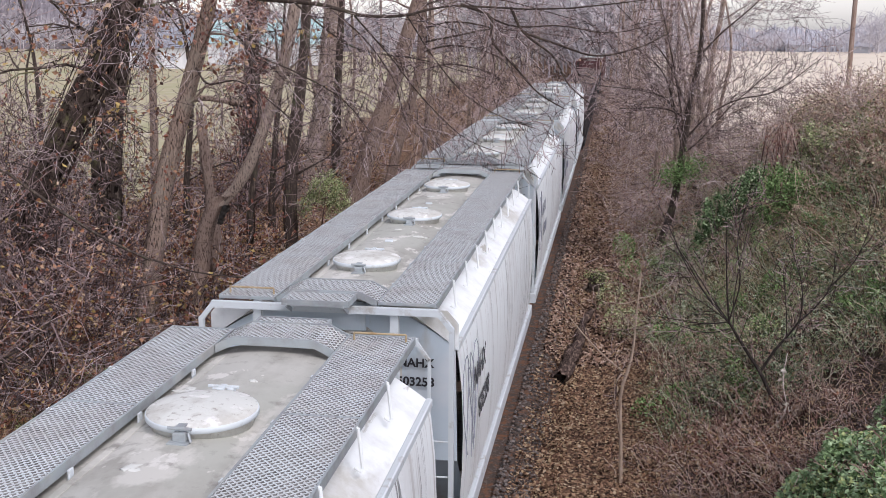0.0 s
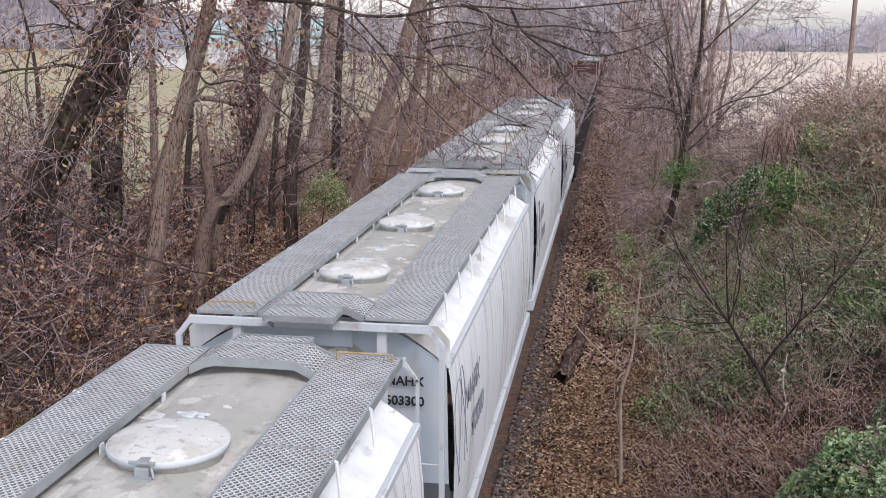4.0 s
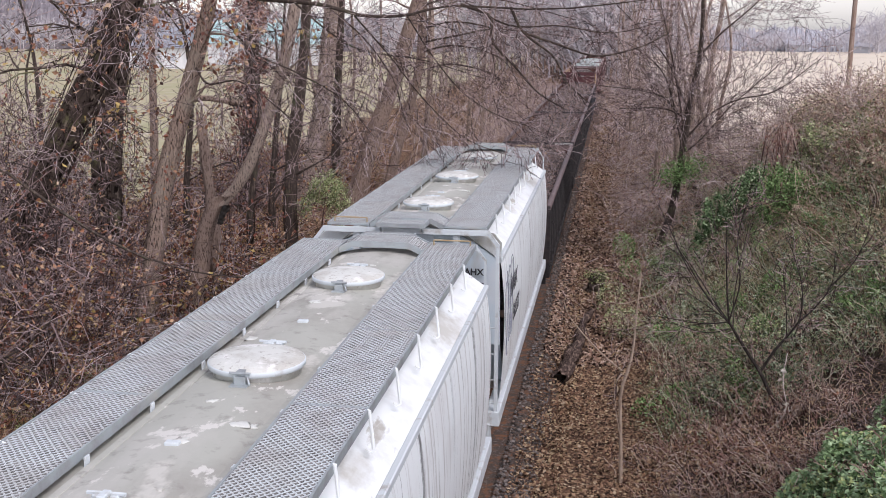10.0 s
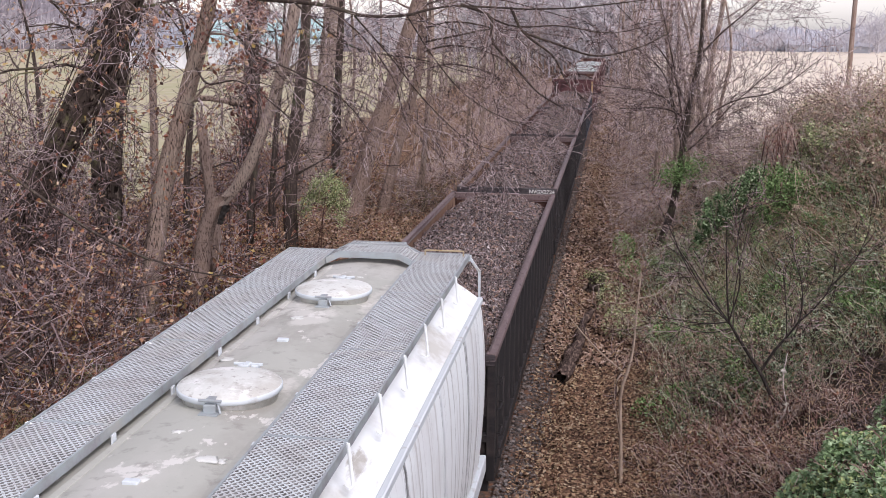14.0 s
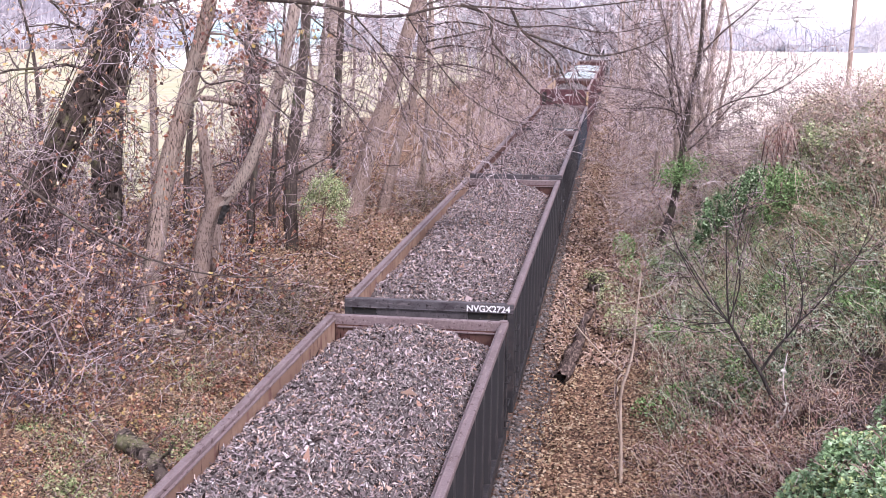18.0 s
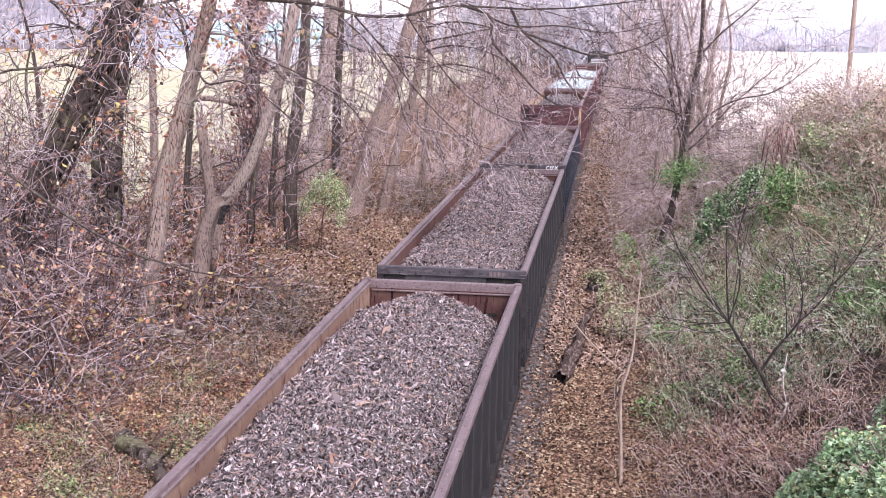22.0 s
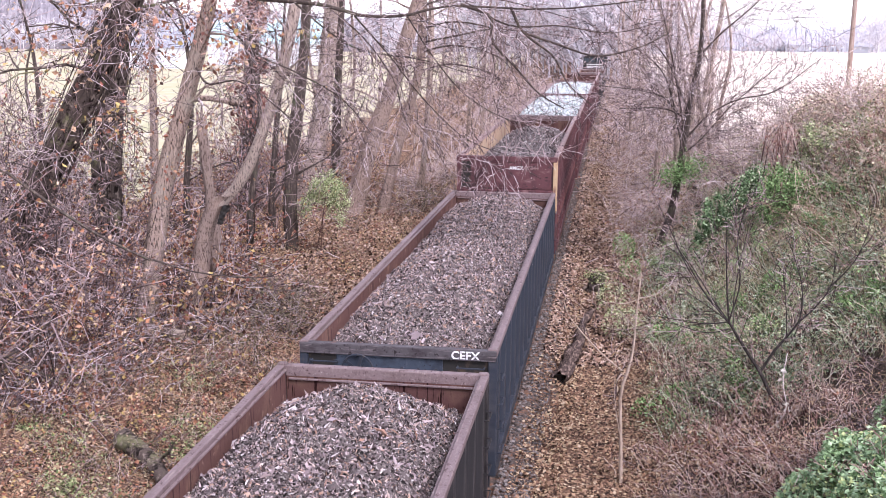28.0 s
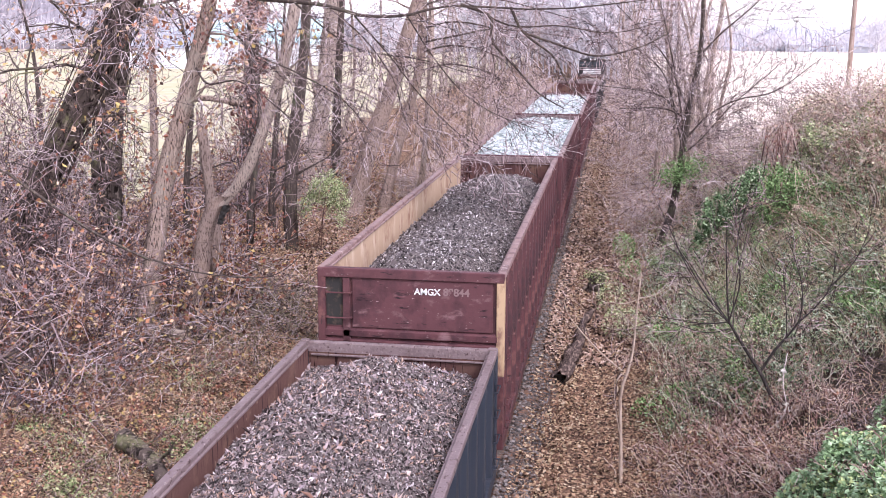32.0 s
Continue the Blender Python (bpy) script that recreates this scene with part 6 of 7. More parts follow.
ground_log("pale dead branch lying on the bank", (6.55, 19.0, 1.12), (7.36, 18.9, 1.62), 0.10, 4, M_BARK)
ground_log("short upright dead stump", (-9.1, 20.6, -0.2), (-9.0, 20.7, 0.75), 0.16, 6, M_WOOD_ROT)


# ---- undergrowth ----
def brush_proto(seed, canes=22, tall=1.6, lean=0.6, droop=0.12, side=5, r=0.012, shrink=0.45):
    rng = np.random.default_rng(seed)
    lines = []
    for k in range(canes):
        th = rng.uniform(0, 2 * math.pi)
        p = np.array([rng.normal() * 0.35, rng.normal() * 0.35, -0.05])
        d = np.array([math.cos(th) * lean, math.sin(th) * lean, 1.0])
        grow(rng, p, d, tall * rng.uniform(0.5, 1.2), r * rng.uniform(0.7, 1.5), 1, lines, kids=side, spread=0.9, droop=droop, wander=0.36, shrink=shrink, bends=2)
    v, q = tubes(lines, 3)
    pts = np.concatenate([p for p, _ in lines])
    return v, q, pts


FINE = [brush_proto(s, canes=c, tall=h, lean=l, droop=d, side=6, r=0.0055, shrink=0.36) for s, c, h, l, d in
        ((11, 14, 1.5, 0.6, 0.14), (12, 14, 1.8, 0.7, 0.22), (13, 15, 1.3, 0.9, 0.26), (14, 12, 2.1, 0.45, 0.12))]
TALL = [brush_proto(s, canes=8, tall=4.6, lean=l, droop=d, side=14, r=0.009, shrink=0.22) for s, l, d in ((21, 0.25, 0.03), (22, 0.4, 0.07), (23, 0.3, 0.05))]


def undergrowth(name, label, spots, twig, leaf=None, per=0, leaf_size=0.07, seed=0, category="undergrowth", lobed=False, protos=None):
    """spots: (x, y, scale) clumps of brush rooted in the ground, joined into one mass of twigs and one of leaves."""
    rng = np.random.default_rng(seed)
    spots = np.asarray(spots)
    ob = new(name)
    vs, qs, lv, base = [], [], [], 0
    protos = protos or FINE
    kind = rng.integers(0, len(protos), len(spots))
    z = height(spots[:, 0], spots[:, 1])
    for k, (pv, pq, pp) in enumerate(protos):
        s = spots[kind == k]
        if not len(s):
            continue
        m = turned(s[:, 0], s[:, 1], z[kind == k], rng.uniform(0, 6.28, len(s)), s[:, 2] * rng.uniform(0.85, 1.2, len(s)), s[:, 2] * rng.uniform(0.8, 1.25, len(s)))
        v, q = place_many(pv, pq, m)
        vs.append(v)
        qs.append(q + base)
        base += len(v)
        if leaf:
            for mm in m:
                p = pp[rng.integers(0, len(pp), per)]
                p = p @ mm[:3, :3].T + mm[:3, 3] + rng.normal(size=(per, 3)) * 0.05
                lv.append(p)
    o = add_part("twig_mass", np.concatenate(vs), np.concatenate(qs), twig, ob)
    o["kind"] = "stuff"
    if leaf:
        v, t = leaves(np.concatenate(lv), leaf_size, rng, lobed=lobed)
        o = add_part("leaf_mass", v, None, leaf, ob, t=t)
        o["kind"] = "stuff"
    return tagged(ob, label, category, kind="stuff")


def scatter(rng, n, x0, x1, y0, y1, s0, s1, keep=None):
    x, y, s = rng.uniform(x0, x1, n), rng.uniform(y0, y1, n), rng.uniform(s0, s1, n)
    if keep is not None:
        k = keep(x, y)
        x, y, s = x[k], y[k], s[k]
    return np.stack([x, y, s], 1)


def SIGHT_GAP(x, y):
    """Keeps brush out of the camera's line of sight to the rounded bush."""
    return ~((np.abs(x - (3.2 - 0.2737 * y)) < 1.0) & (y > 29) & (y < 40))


def VIEW_WEDGE(x, y):
    """Keeps tall brush out of a wedge of the camera's view towards the pasture."""
    s = (x - 3.2) / y
    return (s < -0.515) | (s > -0.37)


R = np.random.default_rng(77)
undergrowth("thicket", "dense bare thicket with dry leaves at the wood's edge",
            np.concatenate([scatter(R, 140, -15.0, -7.8, 23.0, 33, 1.0, 1.6, lambda x, y: ((y > 26.5) | ((x - 3.2) / y < -0.52))), scatter(R, 46, -17, -9.0, 32, 60, 1.0, 1.8)]),
            M_TWIG, M_LEAF_TAN, 260, 0.125, 1, lobed=True)
undergrowth("tall_brush", "tall bare brush with clinging dry leaves at the wood's edge",
            np.concatenate([scatter(R, 40, -14, -8.8, 18, 30, 0.8, 1.5, lambda x, y: VIEW_WEDGE(x, y) & ((y > 26.5) | ((x - 3.2) / y < -0.57))), scatter(R, 26, -15, -9, 30, 46, 0.9, 1.5, VIEW_WEDGE), scatter(R, 64, -24, -11, 22, 40, 1.0, 1.7, lambda x, y: (x - 3.2) / y < -0.535), scatter(R, 40, -12, -8.0, 20.5, 25, 0.8, 1.25, lambda x, y: (np.abs((x - 3.2) / y + 0.58) < 0.055))]), M_TWIG_DARK, M_LEAF_TAN, 90, 0.11, 8, protos=TALL)
undergrowth("low_brush", "low tangled brush with dead leaves", scatter(R, 70, -9.5, -4.0, 16.5, 60, 0.3, 0.7, lambda x, y: SIGHT_GAP(x, y) & ~((x > -6) & (y > 30) & (y < 48))), M_TWIG_RED, M_LEAF_TAN, 40, 0.06, 2)
undergrowth("edge_brush", "low brown brush and weeds beside the ditch", scatter(R, 70, -9.8, -3.2, 14.5, 26, 0.22, 0.5, lambda x, y: (x - 3.2) / y < -0.31), M_TWIG_RED, M_LEAF_TAN, 110, 0.085, 12)
undergrowth("edge_weeds", "small green weeds beside the ditch", scatter(R, 16, -9.5, -5.0, 15, 25, 0.25, 0.5, lambda x, y: (x - 3.2) / y < -0.40), M_BRIAR, M_LEAF_MOSS, 200, 0.06, 13)
undergrowth("rust_brush", "brush hung with rust-brown leaves at the wood's edge", scatter(R, 80, -13.0, -7.6, 20, 27, 0.6, 1.2, lambda x, y: (x - 3.2) / y < -0.47), M_TWIG, M_LEAF_TAN, 110, 0.095, 14, lobed=True)
undergrowth("olive_shrubs", "low dull olive-brown shrubs between the trees", np.concatenate([scatter(R, 36, -8.8, -4.8, 23, 38, 0.45, 0.85, SIGHT_GAP), scatter(R, 12, -7.6, -4.9, 27, 33, 0.4, 0.75), scatter(R, 18, -8, -4.5, 40, 60, 0.6, 1.0)]),
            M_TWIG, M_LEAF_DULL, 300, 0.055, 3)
undergrowth("bank_brush", "tangled bare brush on the bank",
            np.concatenate([scatter(R, 66, 4.0, 12.5, 20, 45, 0.35, 0.8, lambda x, y: ~((x > 5.6) & (x < 9) & (y > 27.5) & (y < 34.5))),
                            scatter(R, 24, 4.2, 7.5, 16, 20, 0.2, 0.35)]), M_TWIG_RED, M_LEAF_TAN, 40, 0.06, 4)
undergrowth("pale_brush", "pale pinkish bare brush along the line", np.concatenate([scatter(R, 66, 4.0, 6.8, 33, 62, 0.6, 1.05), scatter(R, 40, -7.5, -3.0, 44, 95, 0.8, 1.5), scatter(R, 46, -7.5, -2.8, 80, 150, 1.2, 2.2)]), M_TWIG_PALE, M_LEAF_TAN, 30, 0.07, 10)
undergrowth("dead_stems", "tangled dead brown stems at the foot of the bank", scatter(R, 40, 3.9, 8.2, 15.5, 22.5, 0.3, 0.6), M_TWIG_DARK, M_LEAF_DRY, 30, 0.045, 9)
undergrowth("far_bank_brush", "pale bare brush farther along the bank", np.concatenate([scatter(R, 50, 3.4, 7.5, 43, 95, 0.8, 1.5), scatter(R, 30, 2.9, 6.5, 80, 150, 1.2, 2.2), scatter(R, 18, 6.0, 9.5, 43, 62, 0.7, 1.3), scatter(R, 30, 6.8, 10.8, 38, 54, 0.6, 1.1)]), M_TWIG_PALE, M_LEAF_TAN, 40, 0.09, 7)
undergrowth("bank_shrubs", "grey-green shrubs and briars on the bank", scatter(R, 18, 5.0, 12.0, 20, 46, 0.35, 0.7),
            M_TWIG_RED, M_LEAF_OLIVE, 420, 0.062, 5)
undergrowth("bank_top_brush", "high brush along the top of the bank", scatter(R, 30, 8.6, 13.0, 26, 44, 0.5, 1.0), M_TWIG_RED, M_LEAF_STRAW, 250, 0.06, 6)
undergrowth("crest_brush", "tall pale pinkish brush on the crest of the bank", np.concatenate([scatter(R, 34, 7.8, 11.8, 36, 47, 0.9, 1.5), scatter(R, 20, 9.3, 11.8, 33, 40, 0.7, 1.15)]), M_TWIG_PALE, M_LEAF_STRAW, 170, 0.055, 15)


def ground_cover(name, label, x0, x1, y0, y1, n, high, leaf, size, seed):
    """Low leaves and shoots that mat the ground."""
    rng = np.random.default_rng(seed)
    x, y = rng.uniform(x0, x1, n), y0 + (y1 - y0) * rng.uniform(0, 1, n) ** 1.3
    patch = np.sin(x * 1.7 + seed) * np.sin(y * 0.9 + seed * 2) + 0.6 * np.sin(x * 3.3 + y * 1.1)
    k = patch > rng.uniform(-1.2, 0.9, n)
    x, y, patch = x[k], y[k], patch[k]
    z = height(x, y) + rng.uniform(0, 1, len(x)) ** 1.5 * high * (1 + patch)
    v, t = leaves(np.stack([x, y, z], 1), size, rng, up=0.5)
    tagged(link_mesh(name, v, None, t, leaf), label, "ground cover", kind="stuff")


ground_cover("bank_ground_cover", "olive and green low plants matting the bank", 4.2, 12, 20, 50, 16000, 0.25, M_LEAF_SAGE, 0.055, 31)
ground_cover("bank_dead_leaves", "dead leaves and dry stalks on the bank", 3.6, 12, 15, 50, 22000, 0.2, M_LEAF_DRY, 0.055, 32)
ground_cover("green_ground_cover", "green briar leaves on the bank", 4.4, 11, 20.5, 45, 14000, 0.35, M_LEAF_GREEN, 0.055, 33)
ground_cover("wood_ground_cover", "low dead shoots and leaves under the trees", -12, -3.6, 16, 60, 40000, 0.2, M_LEAF_TAN, 0.07, 34)
ground_cover("wood_green_cover", "olive low plants under the trees", -11, -4.2, 18, 60, 16000, 0.25, M_LEAF_DULL, 0.06, 35)


def dry_stalks(name, label, n, x0, x1, y0, y1, tall, seed):
    rng = np.random.default_rng(seed)
    lines = []
    for _ in range(n):
        x, y = rng.uniform(x0, x1), rng.uniform(y0, y1)
        p = np.array([x, y, float(height(x, y)) - 0.03])
        d = np.array([rng.normal() * 0.5, rng.normal() * 0.5, 1.0])
        h = tall * rng.uniform(0.4, 1.2)
        p2 = p + d * h * 0.6
        p3 = p2 + (d * np.array([2.0, 2.0, 0.35])) * h * 0.5
        lines.append((np.array([p, p2, p3]), np.array([0.005, 0.0045, 0.003])))
    v, q = tubes(lines, 3)
    tagged(link_mesh(name, v, q, material=M_GRASS_DRY), label, "dry grass", kind="stuff")


dry_stalks("dry_grass", "pale dry grass and arching stalks on the bank", 3400, 3.8, 12, 16, 46, 0.5, 41)
dry_stalks("straw_patch", "pale flattened straw on the bank", 1300, 8.3, 9.6, 22.3, 25.5, 0.40, 43)
dry_stalks("bank_straw", "pale straw among the briars", 2800, 6.8, 11.5, 24, 38, 0.8, 44)
dry_stalks("dry_stalks", "pale dry stalks under the trees", 700, -10, -3.8, 16, 45, 0.32, 42)


def leaf_skin(blobs, size, per, rng, lobed, gap=0.25):
    """Leaves over lumpy domes (x, y, rx, ry, top) that stand on the ground, lying outwards like shingles."""
    out, tri, base = [], [], 0
    for x, y, rx, ry, top in blobs:
        n = int(per * rx * ry * 5)
        th, r = rng.uniform(0, 6.283, n), np.sqrt(rng.uniform(0, 1, n))
        gx, gy = x + rx * r * np.cos(th), y + ry * r * np.sin(th)
        g = height(gx, gy)
        lump = 0.82 + 0.16 * np.sin(gx * 4.1 + gy * 2.3 + x) + 0.12 * np.sin(gx * 8.7 - gy * 6.1 + y) + rng.normal(size=n) * 0.05
        z = g + np.maximum(0.05, top - g) * np.sqrt(np.clip(1 - r ** 2, 0.0, 1)) * lump - rng.exponential(0.05, n)
        g0 = float(height(x, y))
        if top - g0 > 1.2 * rx:
            e = rng.uniform(-0.7, 1, n)
            rad = np.sqrt(1 - e * e) * (lump + 0.15)
            gx, gy = x + rx * rad * np.cos(th), y + ry * rad * np.sin(th)
            g = height(gx, gy)
            zr = min(0.55 * (top - g0), 1.1 * rx)
            z = top - zr + zr * e * (lump + 0.15) - rng.exponential(0.05, n)
        keep = (np.sin(gx * 5.3 + y) * np.sin(gy * 4.7 + x) + rng.normal(size=n) * 0.4 > -1 + gap) & (z > g - 0.02)
        v, t = leaves(np.stack([gx, gy, z], 1)[keep], size, rng, up=0.45, lobed=lobed)
        out.append(v)
        tri.append(t + base)
        base += len(v)
    return np.concatenate(out), np.concatenate(tri)


def leaf_mound(label, blobs, leaf, size, seed, per=420, name="evergreen_bush", stuff=False):
    """A bush: leaves in a lumpy skin over thin canes."""
    rng = np.random.default_rng(seed)
    blobs = np.asarray(blobs, float)
    b = new(name)
    off = np.array((blobs[0, 0], blobs[0, 1], float(height(blobs[0, 0], blobs[0, 1]))))
    b.location = off
    v, t = leaf_skin(blobs, size, per, rng, False)
    tagged(add_part("foliage", v - off, None, leaf, b, t=t), kind="stuff")
    lines = []
    for x, y, rx, ry, top in blobs:
        g = float(height(x, y))
        for _ in range(8):
            p = np.array([x + rng.normal() * rx * 0.3, y + rng.normal() * ry * 0.3, g - 0.05])
            grow(rng, p, np.array([rng.normal() * 0.4, rng.normal() * 0.4, 1.0]), (top - g) * rng.uniform(0.7, 1.15), 0.008, 1, lines, kids=6, wander=0.3, shrink=0.4, bends=1)
    v, q = tubes(lines, 3)
    tagged(add_part("stem_tangle", v - off, q, M_TWIG_RED, b), kind="stuff")
    return tagged(b, label, "bush", "" if stuff else "bushes", kind="stuff" if stuff else "")


def vine_drape(label, spine, fall, leaf, size, n, seed, bulge=0.7, posts=7):
    """Vines thrown over dead stems: a lumpy curtain of leaves that falls from an uneven ridge, with strands hanging out of it."""
    rng = np.random.default_rng(seed)
    c = np.array(bend(spine, 60))
    ob = new("draped_vine")
    off = np.array((c[0, 0], c[0, 1], float(height(c[0, 0], c[0, 1]))))
    ob.location = off
    c[:, 2] += 0.12 * np.sin(np.arange(60) * 0.55 + seed) + 0.07 * np.sin(np.arange(60) * 1.3)
    i, s = rng.integers(0, 60, n), rng.uniform(0, 1, n) ** 0.9
    strand = rng.integers(0, 9, n) * 0.11
    long = fall * (0.75 + 0.3 * np.sin(i * 0.42 + seed * 2) + 0.18 * np.sin(i * 1.1 + strand * 9))
    fold = 0.16 * np.sin(i * 0.75 + s * 3.0 + seed) + 0.1 * np.sin(i * 1.9 - s * 5)
    p = c[i] + np.stack([fold * 0.5 - 0.25 * s, -bulge * np.sin(s * 2.0) * (0.8 + fold) + rng.normal(size=n) * 0.1, -long * s], 1)
    p[:, 2] += rng.normal(size=n) * 0.06 + 0.1 * np.sin(s * 11 + i * 0.6)
    p[:, 0] += rng.normal(size=n) * 0.07
    keep = (p[:, 2] > height(p[:, 0], p[:, 1])) & (np.sin(i * 0.9 + seed) * np.sin(s * 8 + i * 0.33) + rng.normal(size=n) * 0.35 > -0.6)
    v, t = leaves(p[keep], size, rng, up=0.5, slim=(0.26, 0.4))
    tagged(add_part("foliage", v - off, None, leaf, ob, t=t), kind="stuff")
    lines = []
    for k in range(posts * 9):
        a = c[rng.integers(0, 60)] + rng.normal(size=3) * np.array([0.15, 0.3, 0.05])
        if k < posts:
            b = a + np.array([rng.normal() * 0.3, 0.2, 0])
            b[2] = float(height(b[0], b[1])) - 0.05
            lines.append((np.array([b, (a + b) / 2 + rng.normal(size=3) * 0.08, a]), np.array([0.022, 0.018, 0.01])))
        else:
            b = a + np.array([rng.normal() * 0.25, -bulge * rng.uniform(0.6, 1.3), -fall * rng.uniform(0.3, 0.9)])
            b[2] = max(b[2], float(height(b[0], b[1])))
            m = a * 0.6 + b * 0.4 + np.array([rng.normal() * 0.1, -0.2 * bulge, 0.15])
            lines.append((np.array(bend([a, m, b], 5)), np.full(5, 0.006)))
    v, q = tubes(lines, 3)
    tagged(add_part("stem_tangle", v - off, q, M_TWIG_RED, ob), kind="stuff")
    return tagged(ob, label, "vines", "vines over the bank")


vine_drape("emerald vines draped over dead stems on the bank", [(7.65, 33.2, 3.85), (7.3, 33, 3.55), (6.83, 33, 3.12), (6.4, 33, 2.8), (5.98, 33, 2.4)], 1.3, M_LEAF_VINE, 0.085, 9500, 11, 0.8, 3)
vine_drape("dark green vines hanging over brown bramble", [(7.55, 31.4, 3.9), (8.1, 31.2, 4.0), (8.7, 31, 3.85), (9.2, 30.8, 3.95)], 1.7, M_LEAF_GREEN, 0.075, 8000, 12, 0.9, 5)
vine_drape("grey-green vines drooping from the top of the bank", [(8.7, 33, 5.0), (9.3, 32.6, 5.15), (9.9, 32.2, 5.0), (10.4, 32, 5.05)], 1.6, M_LEAF_OLIVE, 0.08, 6000, 16, 0.9, 4)
vine_drape("rust-brown dead vines hanging on the bank", [(8.0, 33.4, 4.9), (8.4, 33.2, 5.0), (8.8, 33, 4.6), (9.4, 31.6, 4.4)], 1.3, M_LEAF_RUST, 0.07, 900, 21, 0.5, 16)

leaf_mound("pale green bush high on the bank", [(10.6, 32, 0.8, 0.8, 5.4), (10.9, 33.5, 0.9, 0.9, 5.8)], M_LEAF_MOSS, 0.07, 16, 560)
leaf_mound("pale dead bramble along the top of the bank", [(10.8, 29, 0.9, 0.9, 5.4), (11.4, 32, 1.0, 1.0, 5.9), (9.7, 36, 1.0, 1.1, 5.9)], M_LEAF_STRAW, 0.07, 19, 700)
vine_drape("olive-green weeping bush among the trunks", [(-7.7, 38, 1.7), (-7.3, 38.2, 2.45), (-6.7, 38, 2.5), (-6.1, 37.8, 1.8)], 1.05, M_LEAF_OLIVE, 0.07, 7000, 14, 0.8, 2)
leaf_mound("low green bush at the foot of the bank", [(3.75, 34, 0.34, 0.5, 1.5), (3.95, 33.2, 0.3, 0.4, 0.9)], M_LEAF_GREEN, 0.055, 20, 800)
leaf_mound("low green briar clump on the bank", [(8.2, 25.5, 0.7, 0.6, 2.7), (8.8, 25, 0.6, 0.6, 3.2), (7.4, 26.5, 0.6, 0.6, 2.2)], M_LEAF_GREEN, 0.06, 17, 800)
leaf_mound("small green clump by the fallen log", [(3.5, 29.0, 0.35, 0.35, 0.3), (3.9, 28.6, 0.4, 0.4, 0.5), (3.3, 31.4, 0.4, 0.5, 0.5)], M_LEAF_OLIVE, 0.055, 18, 800)


def bank_mounds(label, n, leaf, seed, per, size, y0=20.0, y1=42.0, x0=4.6, x1=9.2):
    rng = np.random.default_rng(seed)
    x, y, r = rng.uniform(x0, x1, n), rng.uniform(y0, y1, n), rng.uniform(0.4, 0.95, n)
    top = height(x, y) + rng.uniform(0.35, 0.95, n)
    leaf_mound(label, np.stack([x, y, r, r, top], 1), leaf, size, seed, per, "bank_foliage", True)


bank_mounds("olive briars and low shrubs over the bank", 14, M_LEAF_OLIVE, 61, 300, 0.062, 22)
bank_mounds("green low briars over the bank", 12, M_LEAF_GREEN, 62, 300, 0.062, 22, 36)
bank_mounds("straw-pale dead brush high on the bank", 16, M_LEAF_STRAW, 65, 300, 0.06, 29, 42, 8.4, 11.8)


def briars(name, label, n, x0, x1, y0, y1, tall, reach, stem, leaf, per, size, seed, r=0.006, clump=0.32):
    """Arching canes rooted one by one in loose clumps, each with side shoots and a few leaves."""
    rng = np.random.default_rng(seed)
    ob = new(name)
    hubs = max(8, n // 20)
    hx, hy = rng.uniform(x0, x1, hubs), y0 + (y1 - y0) * rng.uniform(0, 1, hubs) ** 1.2
    lush = rng.choice([0.05, 0.25, 1.0, 2.2], hubs)
    lines, pts, weight = [], [], []
    u = np.linspace(0, 1, 6)
    for k in range(n):
        b = rng.integers(0, hubs)
        x, y = hx[b] + rng.normal() * clump, hy[b] + rng.normal() * clump
        z = float(height(x, y)) - 0.04
        th, h = rng.uniform(0, 2 * math.pi), tall * rng.uniform(0.45, 1.25)
        out = reach * h * rng.uniform(0.5, 1.3)
        fall = rng.uniform(0.5, 1.3)
        c = np.stack([x + math.cos(th) * out * u, y + math.sin(th) * out * u, z + h * (1.7 * u - fall * u * u)], 1)
        c[1:] += rng.normal(size=(5, 3)) * 0.045 * h
        lines.append((c, np.linspace(r * rng.uniform(0.8, 1.5), r * 0.5, 6)))
        for _ in range(2):
            i = rng.integers(1, 5)
            d = rng.normal(size=3) * 0.5 + (c[i + 1] - c[i]) / (np.linalg.norm(c[i + 1] - c[i]) + 1e-6)
            e = c[i] + d * h * rng.uniform(0.15, 0.4)
            m = (c[i] + e) / 2 + rng.normal(size=3) * 0.04
            e[2] -= 0.05 * h
            lines.append((np.array([c[i], m, e]), np.array([r * 0.7, r * 0.6, r * 0.4])))
            pts.append(np.array([m, e]))
        pts.append(c[2:])
        weight += [lush[b]] * 8
    v, q = tubes(lines, 3)
    tagged(add_part("stem_tangle", v, q, stem, ob), kind="stuff")
    if per:
        p = np.concatenate(pts)
        weight = np.array(weight)
        p = p[rng.choice(len(p), n * per, p=weight / weight.sum())] + rng.normal(size=(n * per, 3)) * 0.05
        v, t = leaves(p, size * 1.25, rng, up=0.2, slim=(0.13, 0.27))
        tagged(add_part("leaf_mass", v, None, leaf, ob, t=t), kind="stuff")
    return tagged(ob, label, "briars", kind="stuff")


